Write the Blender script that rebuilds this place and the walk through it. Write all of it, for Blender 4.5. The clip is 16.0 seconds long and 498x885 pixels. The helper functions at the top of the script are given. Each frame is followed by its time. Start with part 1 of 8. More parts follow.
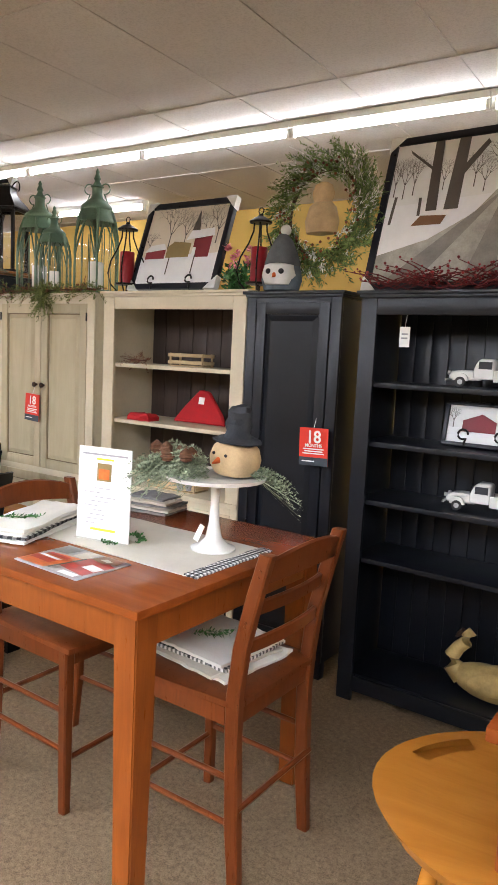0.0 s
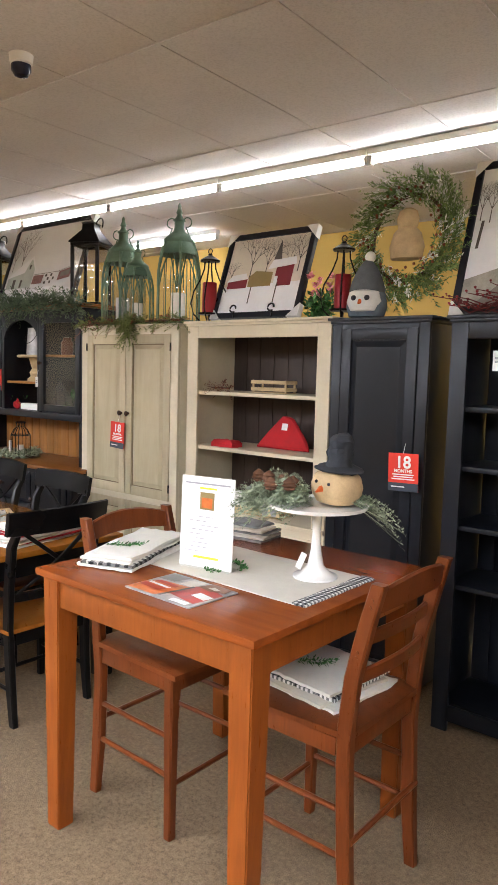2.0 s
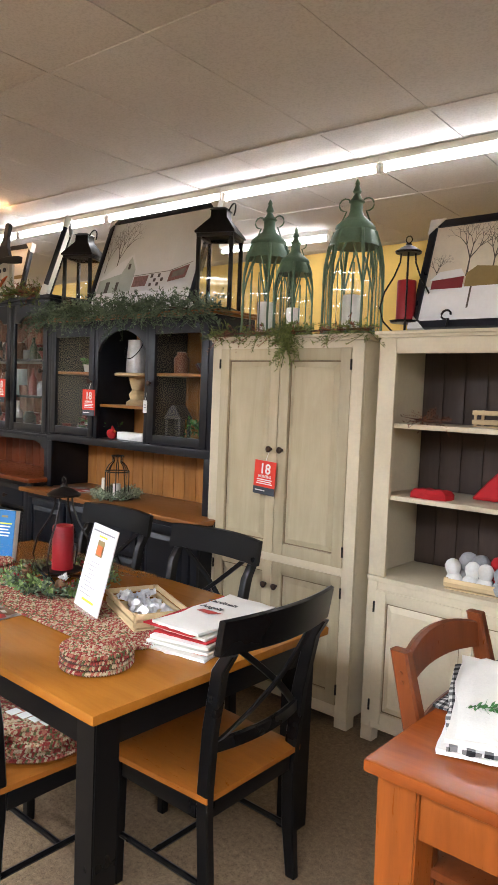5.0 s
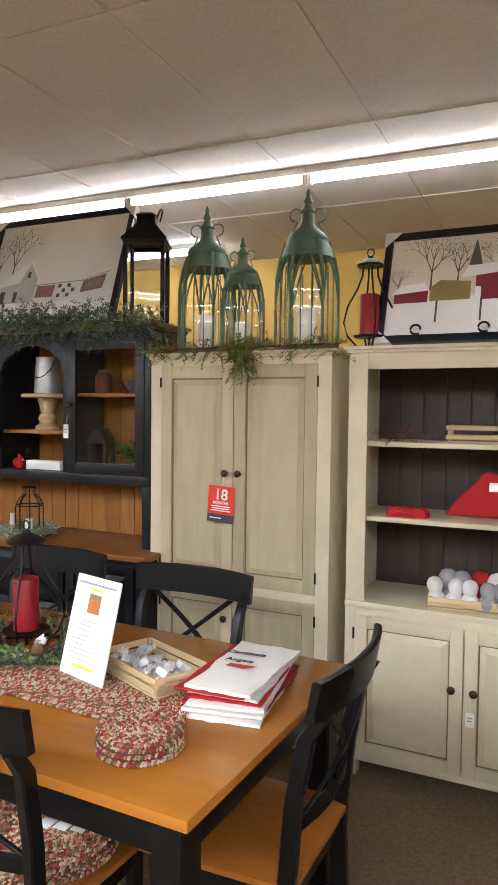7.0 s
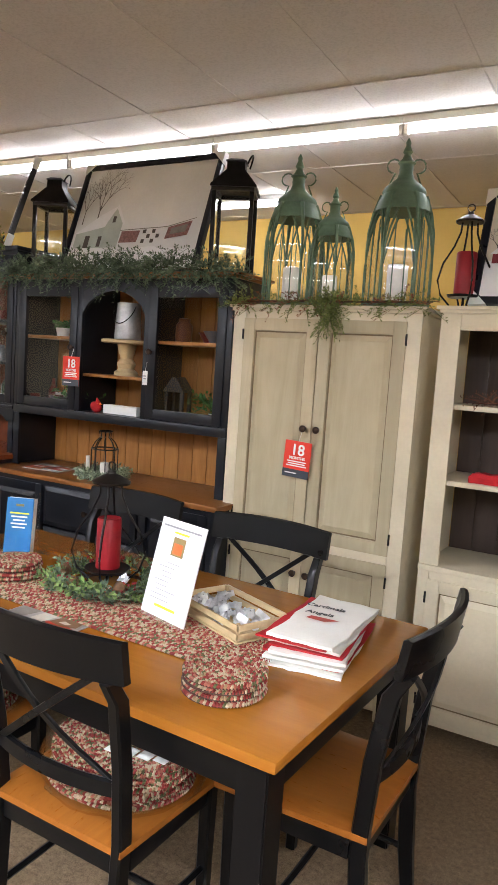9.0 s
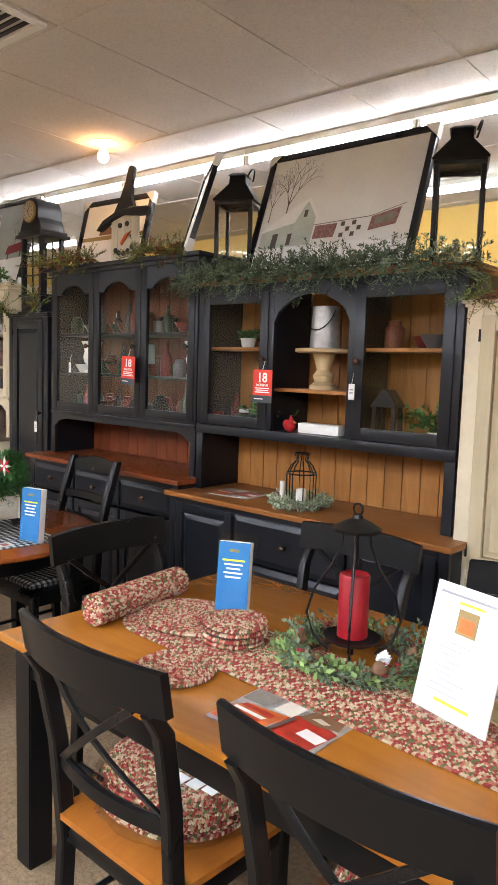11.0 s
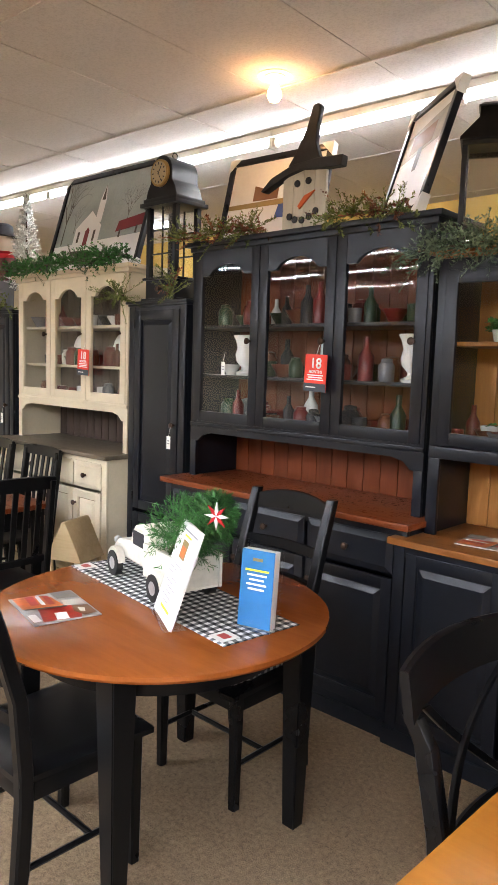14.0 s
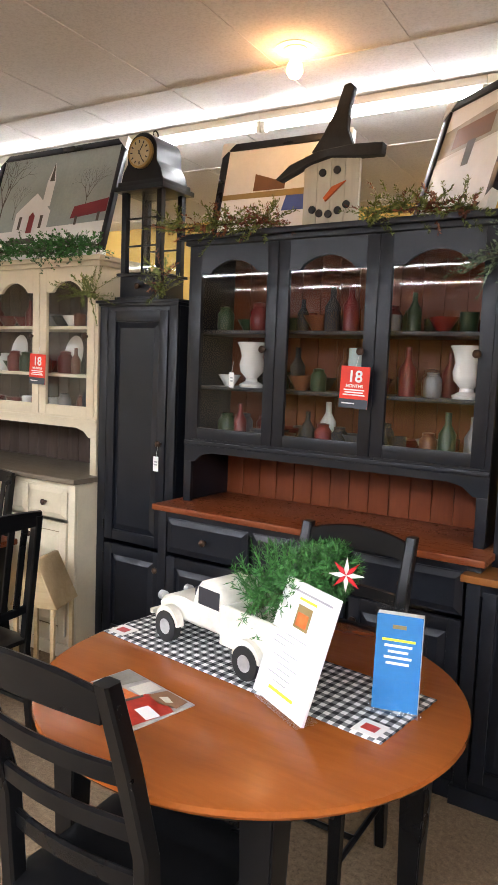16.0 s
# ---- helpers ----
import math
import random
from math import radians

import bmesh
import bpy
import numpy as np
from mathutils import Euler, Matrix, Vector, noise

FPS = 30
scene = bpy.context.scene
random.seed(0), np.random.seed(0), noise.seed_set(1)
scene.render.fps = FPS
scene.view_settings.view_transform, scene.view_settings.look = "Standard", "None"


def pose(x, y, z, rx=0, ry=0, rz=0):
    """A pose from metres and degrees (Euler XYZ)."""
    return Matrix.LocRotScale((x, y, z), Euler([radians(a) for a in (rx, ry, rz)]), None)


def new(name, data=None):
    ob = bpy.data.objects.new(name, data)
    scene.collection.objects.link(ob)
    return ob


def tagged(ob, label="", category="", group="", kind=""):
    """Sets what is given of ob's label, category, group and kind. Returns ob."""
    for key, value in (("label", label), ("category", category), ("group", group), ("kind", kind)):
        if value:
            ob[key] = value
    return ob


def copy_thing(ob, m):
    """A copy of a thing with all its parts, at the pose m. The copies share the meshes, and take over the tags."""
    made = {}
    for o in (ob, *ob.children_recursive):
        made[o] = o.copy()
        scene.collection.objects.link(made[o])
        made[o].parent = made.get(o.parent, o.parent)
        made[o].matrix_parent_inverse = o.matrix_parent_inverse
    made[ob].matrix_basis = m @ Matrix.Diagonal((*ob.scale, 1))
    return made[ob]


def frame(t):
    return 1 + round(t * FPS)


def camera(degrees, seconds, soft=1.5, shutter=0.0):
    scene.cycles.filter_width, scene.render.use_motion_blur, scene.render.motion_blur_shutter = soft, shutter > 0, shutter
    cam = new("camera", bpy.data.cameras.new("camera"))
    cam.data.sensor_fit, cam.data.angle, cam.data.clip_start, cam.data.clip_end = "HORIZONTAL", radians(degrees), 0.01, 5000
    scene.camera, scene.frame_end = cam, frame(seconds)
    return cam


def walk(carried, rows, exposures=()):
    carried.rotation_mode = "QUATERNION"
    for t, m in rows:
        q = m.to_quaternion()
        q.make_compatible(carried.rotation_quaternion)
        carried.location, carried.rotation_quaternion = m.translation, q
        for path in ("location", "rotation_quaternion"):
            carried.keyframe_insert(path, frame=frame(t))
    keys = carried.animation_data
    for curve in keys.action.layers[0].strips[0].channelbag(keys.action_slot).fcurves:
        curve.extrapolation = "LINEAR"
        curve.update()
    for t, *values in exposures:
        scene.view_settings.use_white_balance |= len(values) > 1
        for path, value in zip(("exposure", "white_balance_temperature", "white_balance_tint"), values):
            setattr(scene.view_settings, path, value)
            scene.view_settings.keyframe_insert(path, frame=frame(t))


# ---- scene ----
cam = camera(38.9, 16.0)
METRES, EYE, TILT, LEAN, TURN = 5.7, 1.583, 0.0, 0.0, 34.8
ROWS = [
    (0.0, 0.0, 0.0, 0.0, 0.34, -7.12, -2.76),
    (0.5, -0.0037, -0.0034, -0.0001, 1.76, -7.84, -2.64),
    (1.0, -0.0081, -0.0077, 0.0004, 3.29, -7.83, -2.48),
    (1.5, -0.0142, -0.0086, 0.0007, 5.53, -6.63, -1.79),
    (2.0, -0.0238, -0.0052, 0.0036, 5.11, -5.53, -1.57),
    (2.5, -0.0386, 0.0222, 0.0028, 6.27, -4.64, -2.31),
    (3.0, -0.06, 0.057, 0.0041, 9.94, -4.14, -2.7),
    (3.5, -0.0991, 0.0834, 0.0022, 12.1, -5.14, -3.15),
    (4.0, -0.1322, 0.1138, 0.0022, 10.86, -5.34, -2.46),
    (6.5, -0.291, 0.2284, 0.0049, -5.39, -0.84, -1.85),
    (7.0, -0.3171, 0.2153, 0.0067, -8.82, -2.53, -0.65),
    (7.5, -0.3308, 0.2045, 0.0045, -10.85, -4.15, -1.31),
    (8.0, -0.3371, 0.1996, 0.0011, -10.95, -5.91, -2.46),
    (10.5, -0.3702, 0.2907, 0.0025, 6.52, -4.89, -3.1),
    (11.0, -0.4025, 0.3162, 0.0026, 6.66, -6.02, -1.83),
    (11.5, -0.4317, 0.3499, 0.0005, 8.71, -5.8, -1.27),
    (12.0, -0.4561, 0.3862, 0.0005, 11.97, -5.42, -0.6),
    (12.5, -0.4883, 0.411, -0.0003, 10.49, -5.34, -1.68),
    (13.0, -0.5309, 0.4299, 0.0031, 7.05, -5.92, -2.55),
    (13.5, -0.5612, 0.4538, 0.0004, 7.01, -6.34, -2.9),
    (14.0, -0.593, 0.4827, 0.0001, 8.37, -6.21, -1.86),
    (14.5, -0.6227, 0.4979, -0.0018, 9.31, -6.65, -2.44),
    (15.0, -0.6647, 0.5165, 0.0037, 3.82, -7.72, -0.64),
    (15.5, -0.6927, 0.5315, 0.002, -0.25, -8.21, -2.25),
    (16.0, -0.7231, 0.5567, 0.0054, -2.4, -5.86, -2.32),
]
walk(cam, [(t, pose(0, 0, EYE, TILT, LEAN, TURN) @ pose(METRES * x, METRES * y, METRES * z, 90 + pitch, roll, yaw)) for t, x, y, z, yaw, pitch, roll in ROWS],
     exposures=[(0.0, 0.95), (4.0, 0.95), (8.0, 0.85), (11.0, 1.2), (14.0, 1.33), (16.0, 1.3)])

# ---- world and light ----
world = bpy.data.worlds.new("world")
scene.world = world
world.use_nodes = True
world.node_tree.nodes["Background"].inputs[0].default_value = (0.9, 0.95, 1.0, 1)
world.node_tree.nodes["Background"].inputs[1].default_value = 0.02
TUBE_POWER = 29.0
PANEL_POWER = 52.0
BULB_POWER = 45.0
CEIL = 3.03
SKEW = radians(1.9)


# ---- materials ----
def nodes_of(name, colour, rough=0.5, metal=0.0):
    m = bpy.data.materials.new(name)
    m.use_nodes = True
    nt = m.node_tree
    b = nt.nodes["Principled BSDF"]
    b.inputs["Base Color"].default_value = (*colour, 1)
    b.inputs["Roughness"].default_value = rough
    b.inputs["Metallic"].default_value = metal
    b.inputs["Specular IOR Level"].default_value = 0.3
    return m, nt, b


def ramp(nt, src, stops):
    r = nt.nodes.new("ShaderNodeValToRGB")
    e = r.color_ramp.elements
    while len(e) < len(stops):
        e.new(0.5)
    for k, (p, c) in zip(e, stops):
        k.position, k.color = p, (*c, 1)
    nt.links.new(src, r.inputs[0])
    return r.outputs[0]


def coords(nt, scale=(1, 1, 1), kind="Object"):
    c = nt.nodes.new("ShaderNodeTexCoord")
    m = nt.nodes.new("ShaderNodeMapping")
    m.inputs["Scale"].default_value = scale
    info = nt.nodes.new("ShaderNodeObjectInfo")
    add = nt.nodes.new("ShaderNodeVectorMath")
    mul = nt.nodes.new("ShaderNodeMath")
    mul.operation = "MULTIPLY"
    mul.inputs[1].default_value = 37.0
    nt.links.new(info.outputs["Random"], mul.inputs[0])
    nt.links.new(c.outputs[kind], m.inputs[0])
    nt.links.new(m.outputs[0], add.inputs[0])
    nt.links.new(mul.outputs[0], add.inputs[1])
    return add.outputs[0]


def noise_of(nt, vec, scale, detail=4, rough=0.6, dist=0.0):
    n = nt.nodes.new("ShaderNodeTexNoise")
    n.inputs["Scale"].default_value = scale
    n.inputs["Detail"].default_value = detail
    n.inputs["Roughness"].default_value = rough
    n.inputs["Distortion"].default_value = dist
    nt.links.new(vec, n.inputs["Vector"])
    return n.outputs[0]


def bump(nt, b, height, strength=0.2, dist=0.004):
    k = nt.nodes.new("ShaderNodeBump")
    k.inputs["Strength"].default_value = strength
    k.inputs["Distance"].default_value = dist
    nt.links.new(height, k.inputs["Height"])
    nt.links.new(k.outputs[0], b.inputs["Normal"])


def mixed(nt, fac, a, c, kind="MIX"):
    m = nt.nodes.new("ShaderNodeMix")
    m.data_type, m.blend_type = "RGBA", kind
    for src, i in ((fac, 0), (a, 6), (c, 7)):
        if isinstance(src, (int, float)):
            m.inputs[i].default_value = src
        elif isinstance(src, tuple):
            m.inputs[i].default_value = (*src, 1)
        else:
            nt.links.new(src, m.inputs[i])
    return m.outputs[2]


def plain(name, c, rough=0.5, metal=0.0, vary=0.2, scale=6.0, fine=120.0, relief=0.15, depth=0.002):
    """Paint, metal, paper or wax: two scales of unevenness."""
    m, nt, b = nodes_of(name, c, rough, metal)
    v = coords(nt)
    lo = tuple(x * (1 - vary) for x in c)
    hi = tuple(min(1, x * (1 + vary * 0.6)) for x in c)
    n1 = noise_of(nt, v, scale)
    n2 = noise_of(nt, v, fine, 3)
    big = ramp(nt, n1, [(0.3, lo), (0.7, hi)])
    nt.links.new(mixed(nt, 0.25, big, ramp(nt, n2, [(0.3, lo), (0.7, hi)])), b.inputs["Base Color"])
    nt.links.new(ramp(nt, n1, [(0.2, (rough * 0.8,) * 3), (0.8, (min(1, rough * 1.2),) * 3)]), b.inputs["Roughness"])
    if relief:
        bump(nt, b, n2, relief, depth)
    return m


def wood(name, dark, light, rough=0.35, axis=0, grain=9.0, worn=None):
    """Boards whose grain runs along one axis."""
    m, nt, b = nodes_of(name, light, rough)
    s = [8.0, 8.0, 8.0]
    s[axis] = 0.9
    v = coords(nt, tuple(s))
    g = noise_of(nt, v, grain * 0.25, 6, 0.65, 1.2)
    f = noise_of(nt, v, grain * 1.6, 4, 0.7)
    w = noise_of(nt, coords(nt), 2.5, 3)
    mid = tuple((a + c) / 2 for a, c in zip(dark, light))
    c1 = ramp(nt, g, [(0.28, dark), (0.5, mid), (0.72, light)])
    c2 = mixed(nt, 0.16, c1, ramp(nt, f, [(0.35, dark), (0.65, light)]))
    c3 = mixed(nt, 0.35, c2, ramp(nt, w, [(0.3, tuple(x * 0.75 for x in mid)), (0.7, light)]))
    info = nt.nodes.new("ShaderNodeObjectInfo")
    tint = ramp(nt, info.outputs["Random"], [(0.0, (0.72, 0.72, 0.72)), (1.0, (1, 1, 1))])
    nt.links.new(mixed(nt, 0.8, c3, tint, "MULTIPLY"), b.inputs["Base Color"])
    nt.links.new(ramp(nt, f, [(0.2, (rough * 0.8,) * 3), (0.8, (min(1, rough * 1.3),) * 3)]), b.inputs["Roughness"])
    bump(nt, b, f, 0.06, 0.001)
    return m


def glow(name, c, power):
    m = bpy.data.materials.new(name)
    m.use_nodes = True
    nt = m.node_tree
    nt.nodes.remove(nt.nodes["Principled BSDF"])
    e = nt.nodes.new("ShaderNodeEmission")
    e.inputs[0].default_value, e.inputs[1].default_value = (*c, 1), power
    nt.links.new(e.outputs[0], nt.nodes["Material Output"].inputs[0])
    return m


def glassy(name, tint=(1, 1, 1), gloss=0.02):
    """Thin clear pane: straight through, with a faint mirror on top."""
    m = bpy.data.materials.new(name)
    m.use_nodes = True
    nt = m.node_tree
    nt.nodes.remove(nt.nodes["Principled BSDF"])
    t = nt.nodes.new("ShaderNodeBsdfTransparent")
    t.inputs[0].default_value = (*tint, 1)
    g = nt.nodes.new("ShaderNodeBsdfGlossy")
    g.inputs["Roughness"].default_value = 0.02
    lw = nt.nodes.new("ShaderNodeLayerWeight")
    lw.inputs[0].default_value = 0.5
    fr = nt.nodes.new("ShaderNodeMath")
    fr.operation = "POWER"
    fr.inputs[1].default_value = 4.0
    nt.links.new(lw.outputs["Facing"], fr.inputs[0])
    mx = nt.nodes.new("ShaderNodeMixShader")
    k = nt.nodes.new("ShaderNodeMath")
    k.operation = "ADD"
    k.use_clamp = True
    k.inputs[1].default_value = gloss
    nt.links.new(fr.outputs[0], k.inputs[0])
    nt.links.new(k.outputs[0], mx.inputs[0])
    nt.links.new(t.outputs[0], mx.inputs[1])
    nt.links.new(g.outputs[0], mx.inputs[2])
    nt.links.new(mx.outputs[0], nt.nodes["Material Output"].inputs[0])
    return m


def carpet_material():
    m, nt, b = nodes_of("carpet", (0.2, 0.16, 0.12), 0.95)
    v = coords(nt)
    n1 = noise_of(nt, v, 1.3, 4)
    n2 = noise_of(nt, v, 55, 5, 0.75)
    n3 = noise_of(nt, v, 190, 3, 0.8)
    c = ramp(nt, n2, [(0.3, (0.088, 0.056, 0.030)), (0.5, (0.205, 0.138, 0.075)), (0.72, (0.335, 0.236, 0.137))])
    c = mixed(nt, 0.35, c, ramp(nt, n3, [(0.35, (0.05, 0.04, 0.03)), (0.65, (0.37, 0.26, 0.155))]))
    nt.links.new(mixed(nt, 0.5, c, ramp(nt, n1, [(0.3, (0.72, 0.72, 0.72)), (0.7, (1, 1, 1))]), "MULTIPLY"), b.inputs["Base Color"])
    bump(nt, b, n3, 0.8, 0.006)
    return m


def ceiling_material():
    m, nt, b = nodes_of("ceiling_tile", (0.6, 0.57, 0.53), 0.95)
    v = coords(nt)
    n1 = noise_of(nt, v, 0.9, 4)
    n2 = noise_of(nt, v, 90, 4, 0.7)
    c = ramp(nt, n1, [(0.3, (0.55, 0.515, 0.485)), (0.7, (0.65, 0.615, 0.59))])
    nt.links.new(mixed(nt, 0.35, c, ramp(nt, n2, [(0.35, (0.40, 0.37, 0.345)), (0.55, (0.67, 0.635, 0.605))])), b.inputs["Base Color"])
    bump(nt, b, n2, 0.35, 0.003)
    return m


def braid_material(name):
    """Braided rug yarn: each stitch red, cream, green or tan."""
    m, nt, b = nodes_of(name, (0.35, 0.15, 0.1), 0.95)
    g = nt.nodes.new("ShaderNodeNewGeometry")
    c = ramp(nt, g.outputs["Random Per Island"], [(0.0, (0.30, 0.045, 0.04)), (0.30, (0.56, 0.44, 0.30)), (0.58, (0.14, 0.14, 0.06)), (0.70, (0.46, 0.16, 0.11)), (0.88, (0.42, 0.29, 0.16))])
    for n in nt.nodes:
        if n.type == "VALTORGB":
            n.color_ramp.interpolation = "CONSTANT"
    n2 = noise_of(nt, coords(nt), 260, 3)
    nt.links.new(mixed(nt, 0.5, c, ramp(nt, n2, [(0.35, (0.5, 0.48, 0.42)), (0.65, (1, 1, 1))]), "MULTIPLY"), b.inputs["Base Color"])
    bump(nt, b, n2, 0.5, 0.002)
    return m


def leaf_material(name, dark, light, rough=0.6):
    m, nt, b = nodes_of(name, light, rough)
    g = nt.nodes.new("ShaderNodeNewGeometry")
    nt.links.new(ramp(nt, g.outputs["Random Per Island"], [(0.0, dark), (0.6, light), (1.0, tuple(min(1, x * 1.4) for x in light))]), b.inputs["Base Color"])
    return m


BLACK = plain("black_paint", (0.0085, 0.0100, 0.0140), 0.33, 0, 0.35, 5, 60, 0.06)
CHAIR_BLACK = plain("black_chair_lacquer", (0.0050, 0.0050, 0.0054), 0.30, 0, 0.12, 2.5, 70, 0.03)
CREAM = plain("cream_paint", (0.62, 0.54, 0.385), 0.45, 0, 0.12, 4, 70, 0.08)
CREAM_GLAZE = wood("cream_glaze", (0.43, 0.35, 0.21), (0.60, 0.51, 0.335), 0.45, 2, 5)
BROWN_BOARD = wood("brown_board", (0.034, 0.022, 0.017), (0.085, 0.058, 0.046), 0.5, 2)
PINE_BOARD = wood("pine_board", (0.26, 0.10, 0.024), (0.50, 0.225, 0.065), 0.42, 2)
RED_BOARD = wood("red_board", (0.10, 0.022, 0.008), (0.21, 0.052, 0.018), 0.4, 2)
CHERRY = wood("cherry_wood", (0.15, 0.030, 0.006), (0.29, 0.068, 0.012), 0.2, 0)
CHERRY_V = wood("cherry_wood_upright", (0.17, 0.036, 0.006), (0.33, 0.088, 0.014), 0.3, 2)
CHAIRWOOD = wood("chair_cherry", (0.09, 0.020, 0.006), (0.20, 0.05, 0.012), 0.3, 2)
GLAZE = plain("brown_glaze_line", (0.20, 0.145, 0.08), 0.5, 0, 0.3, 30)
HONEY = wood("honey_wood", (0.36, 0.125, 0.014), (0.50, 0.19, 0.027), 0.2, 0)
SEATWOOD = wood("seat_wood", (0.25, 0.08, 0.012), (0.40, 0.14, 0.022), 0.3, 1)
ROUNDTOP = wood("red_oak_top", (0.23, 0.058, 0.011), (0.34, 0.095, 0.019), 0.2, 0)
SIDEWOOD = wood("sideboard_top", (0.22, 0.075, 0.018), (0.38, 0.15, 0.04), 0.3, 0)
REDTOP = wood("red_counter", (0.14, 0.03, 0.01), (0.27, 0.07, 0.022), 0.28, 0)
GREYTOP = wood("grey_counter", (0.10, 0.08, 0.055), (0.19, 0.155, 0.11), 0.35, 0)
RAW = wood("raw_wood", (0.52, 0.36, 0.17), (0.74, 0.57, 0.33), 0.55, 0)
CARPET = carpet_material()
TILE = ceiling_material()
BRAID = braid_material("braided_yarn")
# Filler under braided stitches, darker than the yarn to paint shade into the gaps.
GAP_SHADE = plain("gap_shade", (0.09, 0.04, 0.03), 0.95, 0, 0.4, 60)
METAL = plain("dark_metal", (0.02, 0.018, 0.017), 0.4, 0.7, 0.3, 12, 90, 0.1)
CHAIR_BLACK.node_tree.nodes["Principled BSDF"].inputs["Specular IOR Level"].default_value = 0.2
KNOB = plain("bronze_knob", (0.05, 0.028, 0.018), 0.35, 0.6, 0.3, 30)
WHITE = plain("white_paper", (0.78, 0.78, 0.77), 0.6, 0, 0.05, 8, 150, 0.03)
WALLY = plain("yellow_wall_paint", (0.56, 0.37, 0.10), 0.8, 0, 0.08, 1.2, 60, 0.1)
WALLW = plain("white_wall_paint", (0.62, 0.55, 0.40), 0.8, 0, 0.06, 1.2, 60, 0.1)
GLASS = glassy("glass", (0.93, 0.94, 0.94), 0.05)
TUBE = glow("lit_tube", (0.97, 0.985, 1.03), TUBE_POWER)
PANEL = glow("lit_panel", (0.92, 0.975, 1.10), PANEL_POWER)
BULB = glow("lit_bulb", (1.0, 0.52, 0.22), BULB_POWER)
FIXTURE = plain("white_enamel", (0.75, 0.74, 0.70), 0.35, 0, 0.05, 5)


# ---- shapes ----
def box(bm, x0, x1, y0, y1, z0, z1, bev=0.0, mat=None):
    m = Matrix.LocRotScale(((x0 + x1) / 2, (y0 + y1) / 2, (z0 + z1) / 2), None, (x1 - x0, y1 - y0, z1 - z0))
    if mat:
        m = mat @ m
    vs = bmesh.ops.create_cube(bm, size=1, matrix=m)["verts"]
    if bev:
        es = list({e for v in vs for e in v.link_edges})
        bmesh.ops.bevel(bm, geom=es, offset=bev, segments=2, affect="EDGES", profile=0.6)
    return bm


def boxes(*rows, bev=0.003):
    bm = bmesh.new()
    for r in rows:
        box(bm, *r, bev=bev)
    return bm


def rod(bm, a, b, r0, r1=None, seg=10):
    a, b = Vector(a), Vector(b)
    q = (b - a).to_track_quat("Z", "Y").to_matrix().to_4x4()
    bmesh.ops.create_cone(bm, cap_ends=True, segments=seg, radius1=r0, radius2=r0 if r1 is None else r1, depth=(b - a).length, matrix=Matrix.Translation((a + b) / 2) @ q)
    return bm


def rods(*rows, seg=8):
    bm = bmesh.new()
    for r in rows:
        rod(bm, *r, seg=seg)
    return bm


def lathe(bm, profile, at=(0, 0, 0), seg=20, squash=1.0):
    rings = []
    for r, z in profile:
        rings.append([bm.verts.new((at[0] + r * math.cos(2 * math.pi * k / seg), at[1] + squash * r * math.sin(2 * math.pi * k / seg), at[2] + z)) for k in range(seg)])
    for a, b in zip(rings, rings[1:]):
        for k in range(seg):
            bm.faces.new((a[k], a[(k + 1) % seg], b[(k + 1) % seg], b[k]))
    bm.faces.new(rings[0][::-1])
    bm.faces.new(rings[-1])
    return bm


def wire(bm, pts, r, seg=6):
    """A bent rod through the points."""
    pts = [Vector(p) for p in pts]
    rings = []
    for i, p in enumerate(pts):
        d = (pts[min(i + 1, len(pts) - 1)] - pts[max(i - 1, 0)]).normalized()
        q = d.to_track_quat("Z", "Y")
        rad = r[i] if isinstance(r, (list, tuple)) else r
        rings.append([bm.verts.new(p + q @ Vector((rad * math.cos(2 * math.pi * k / seg), rad * math.sin(2 * math.pi * k / seg), 0))) for k in range(seg)])
    for a, b in zip(rings, rings[1:]):
        for k in range(seg):
            bm.faces.new((a[k], a[(k + 1) % seg], b[(k + 1) % seg], b[k]))
    bm.faces.new(rings[0][::-1])
    bm.faces.new(rings[-1])
    return bm


def prism(bm, outline, y0, y1, bev=0.0):
    """An outline in x and z, made solid from y0 to y1."""
    f = bm.faces.new([bm.verts.new((x, y0, z)) for x, z in outline])
    out = bmesh.ops.extrude_face_region(bm, geom=[f])["geom"]
    vs = [g for g in out if isinstance(g, bmesh.types.BMVert)]
    bmesh.ops.translate(bm, verts=vs, vec=(0, y1 - y0, 0))
    bmesh.ops.recalc_face_normals(bm, faces=bm.faces[:])
    if bev:
        es = list({e for v in f.verts for e in v.link_edges} | {e for v in vs for e in v.link_edges})
        bmesh.ops.bevel(bm, geom=es, offset=bev, segments=1, affect="EDGES")
    return bm


def part(name, bm, material, parent=None, label="", smooth=True):
    """Links a bmesh as one mesh object under a thing or a part."""
    me = bpy.data.meshes.new(name)
    bm.normal_update()
    bm.to_mesh(me)
    bm.free()
    me.materials.append(material)
    if smooth:
        me.shade_smooth()
        me.set_sharp_from_angle(angle=radians(40))
    ob = new(name, me)
    if parent:
        ob.parent = parent
    if label:
        ob["label"] = label
    return ob


def thing(name, m, label, category, group=""):
    ob = new(name)
    ob.empty_display_size = 0.1
    ob.matrix_basis = m
    return tagged(ob, label, category, group)


# ---- the shop's shell ----
X0, X1, Y0, Y1 = -14.0, 3.0, -9.0, 5.95


def structure(name, bm, material, smooth=False):
    return tagged(part(name, bm, material, smooth=smooth), kind="structure")


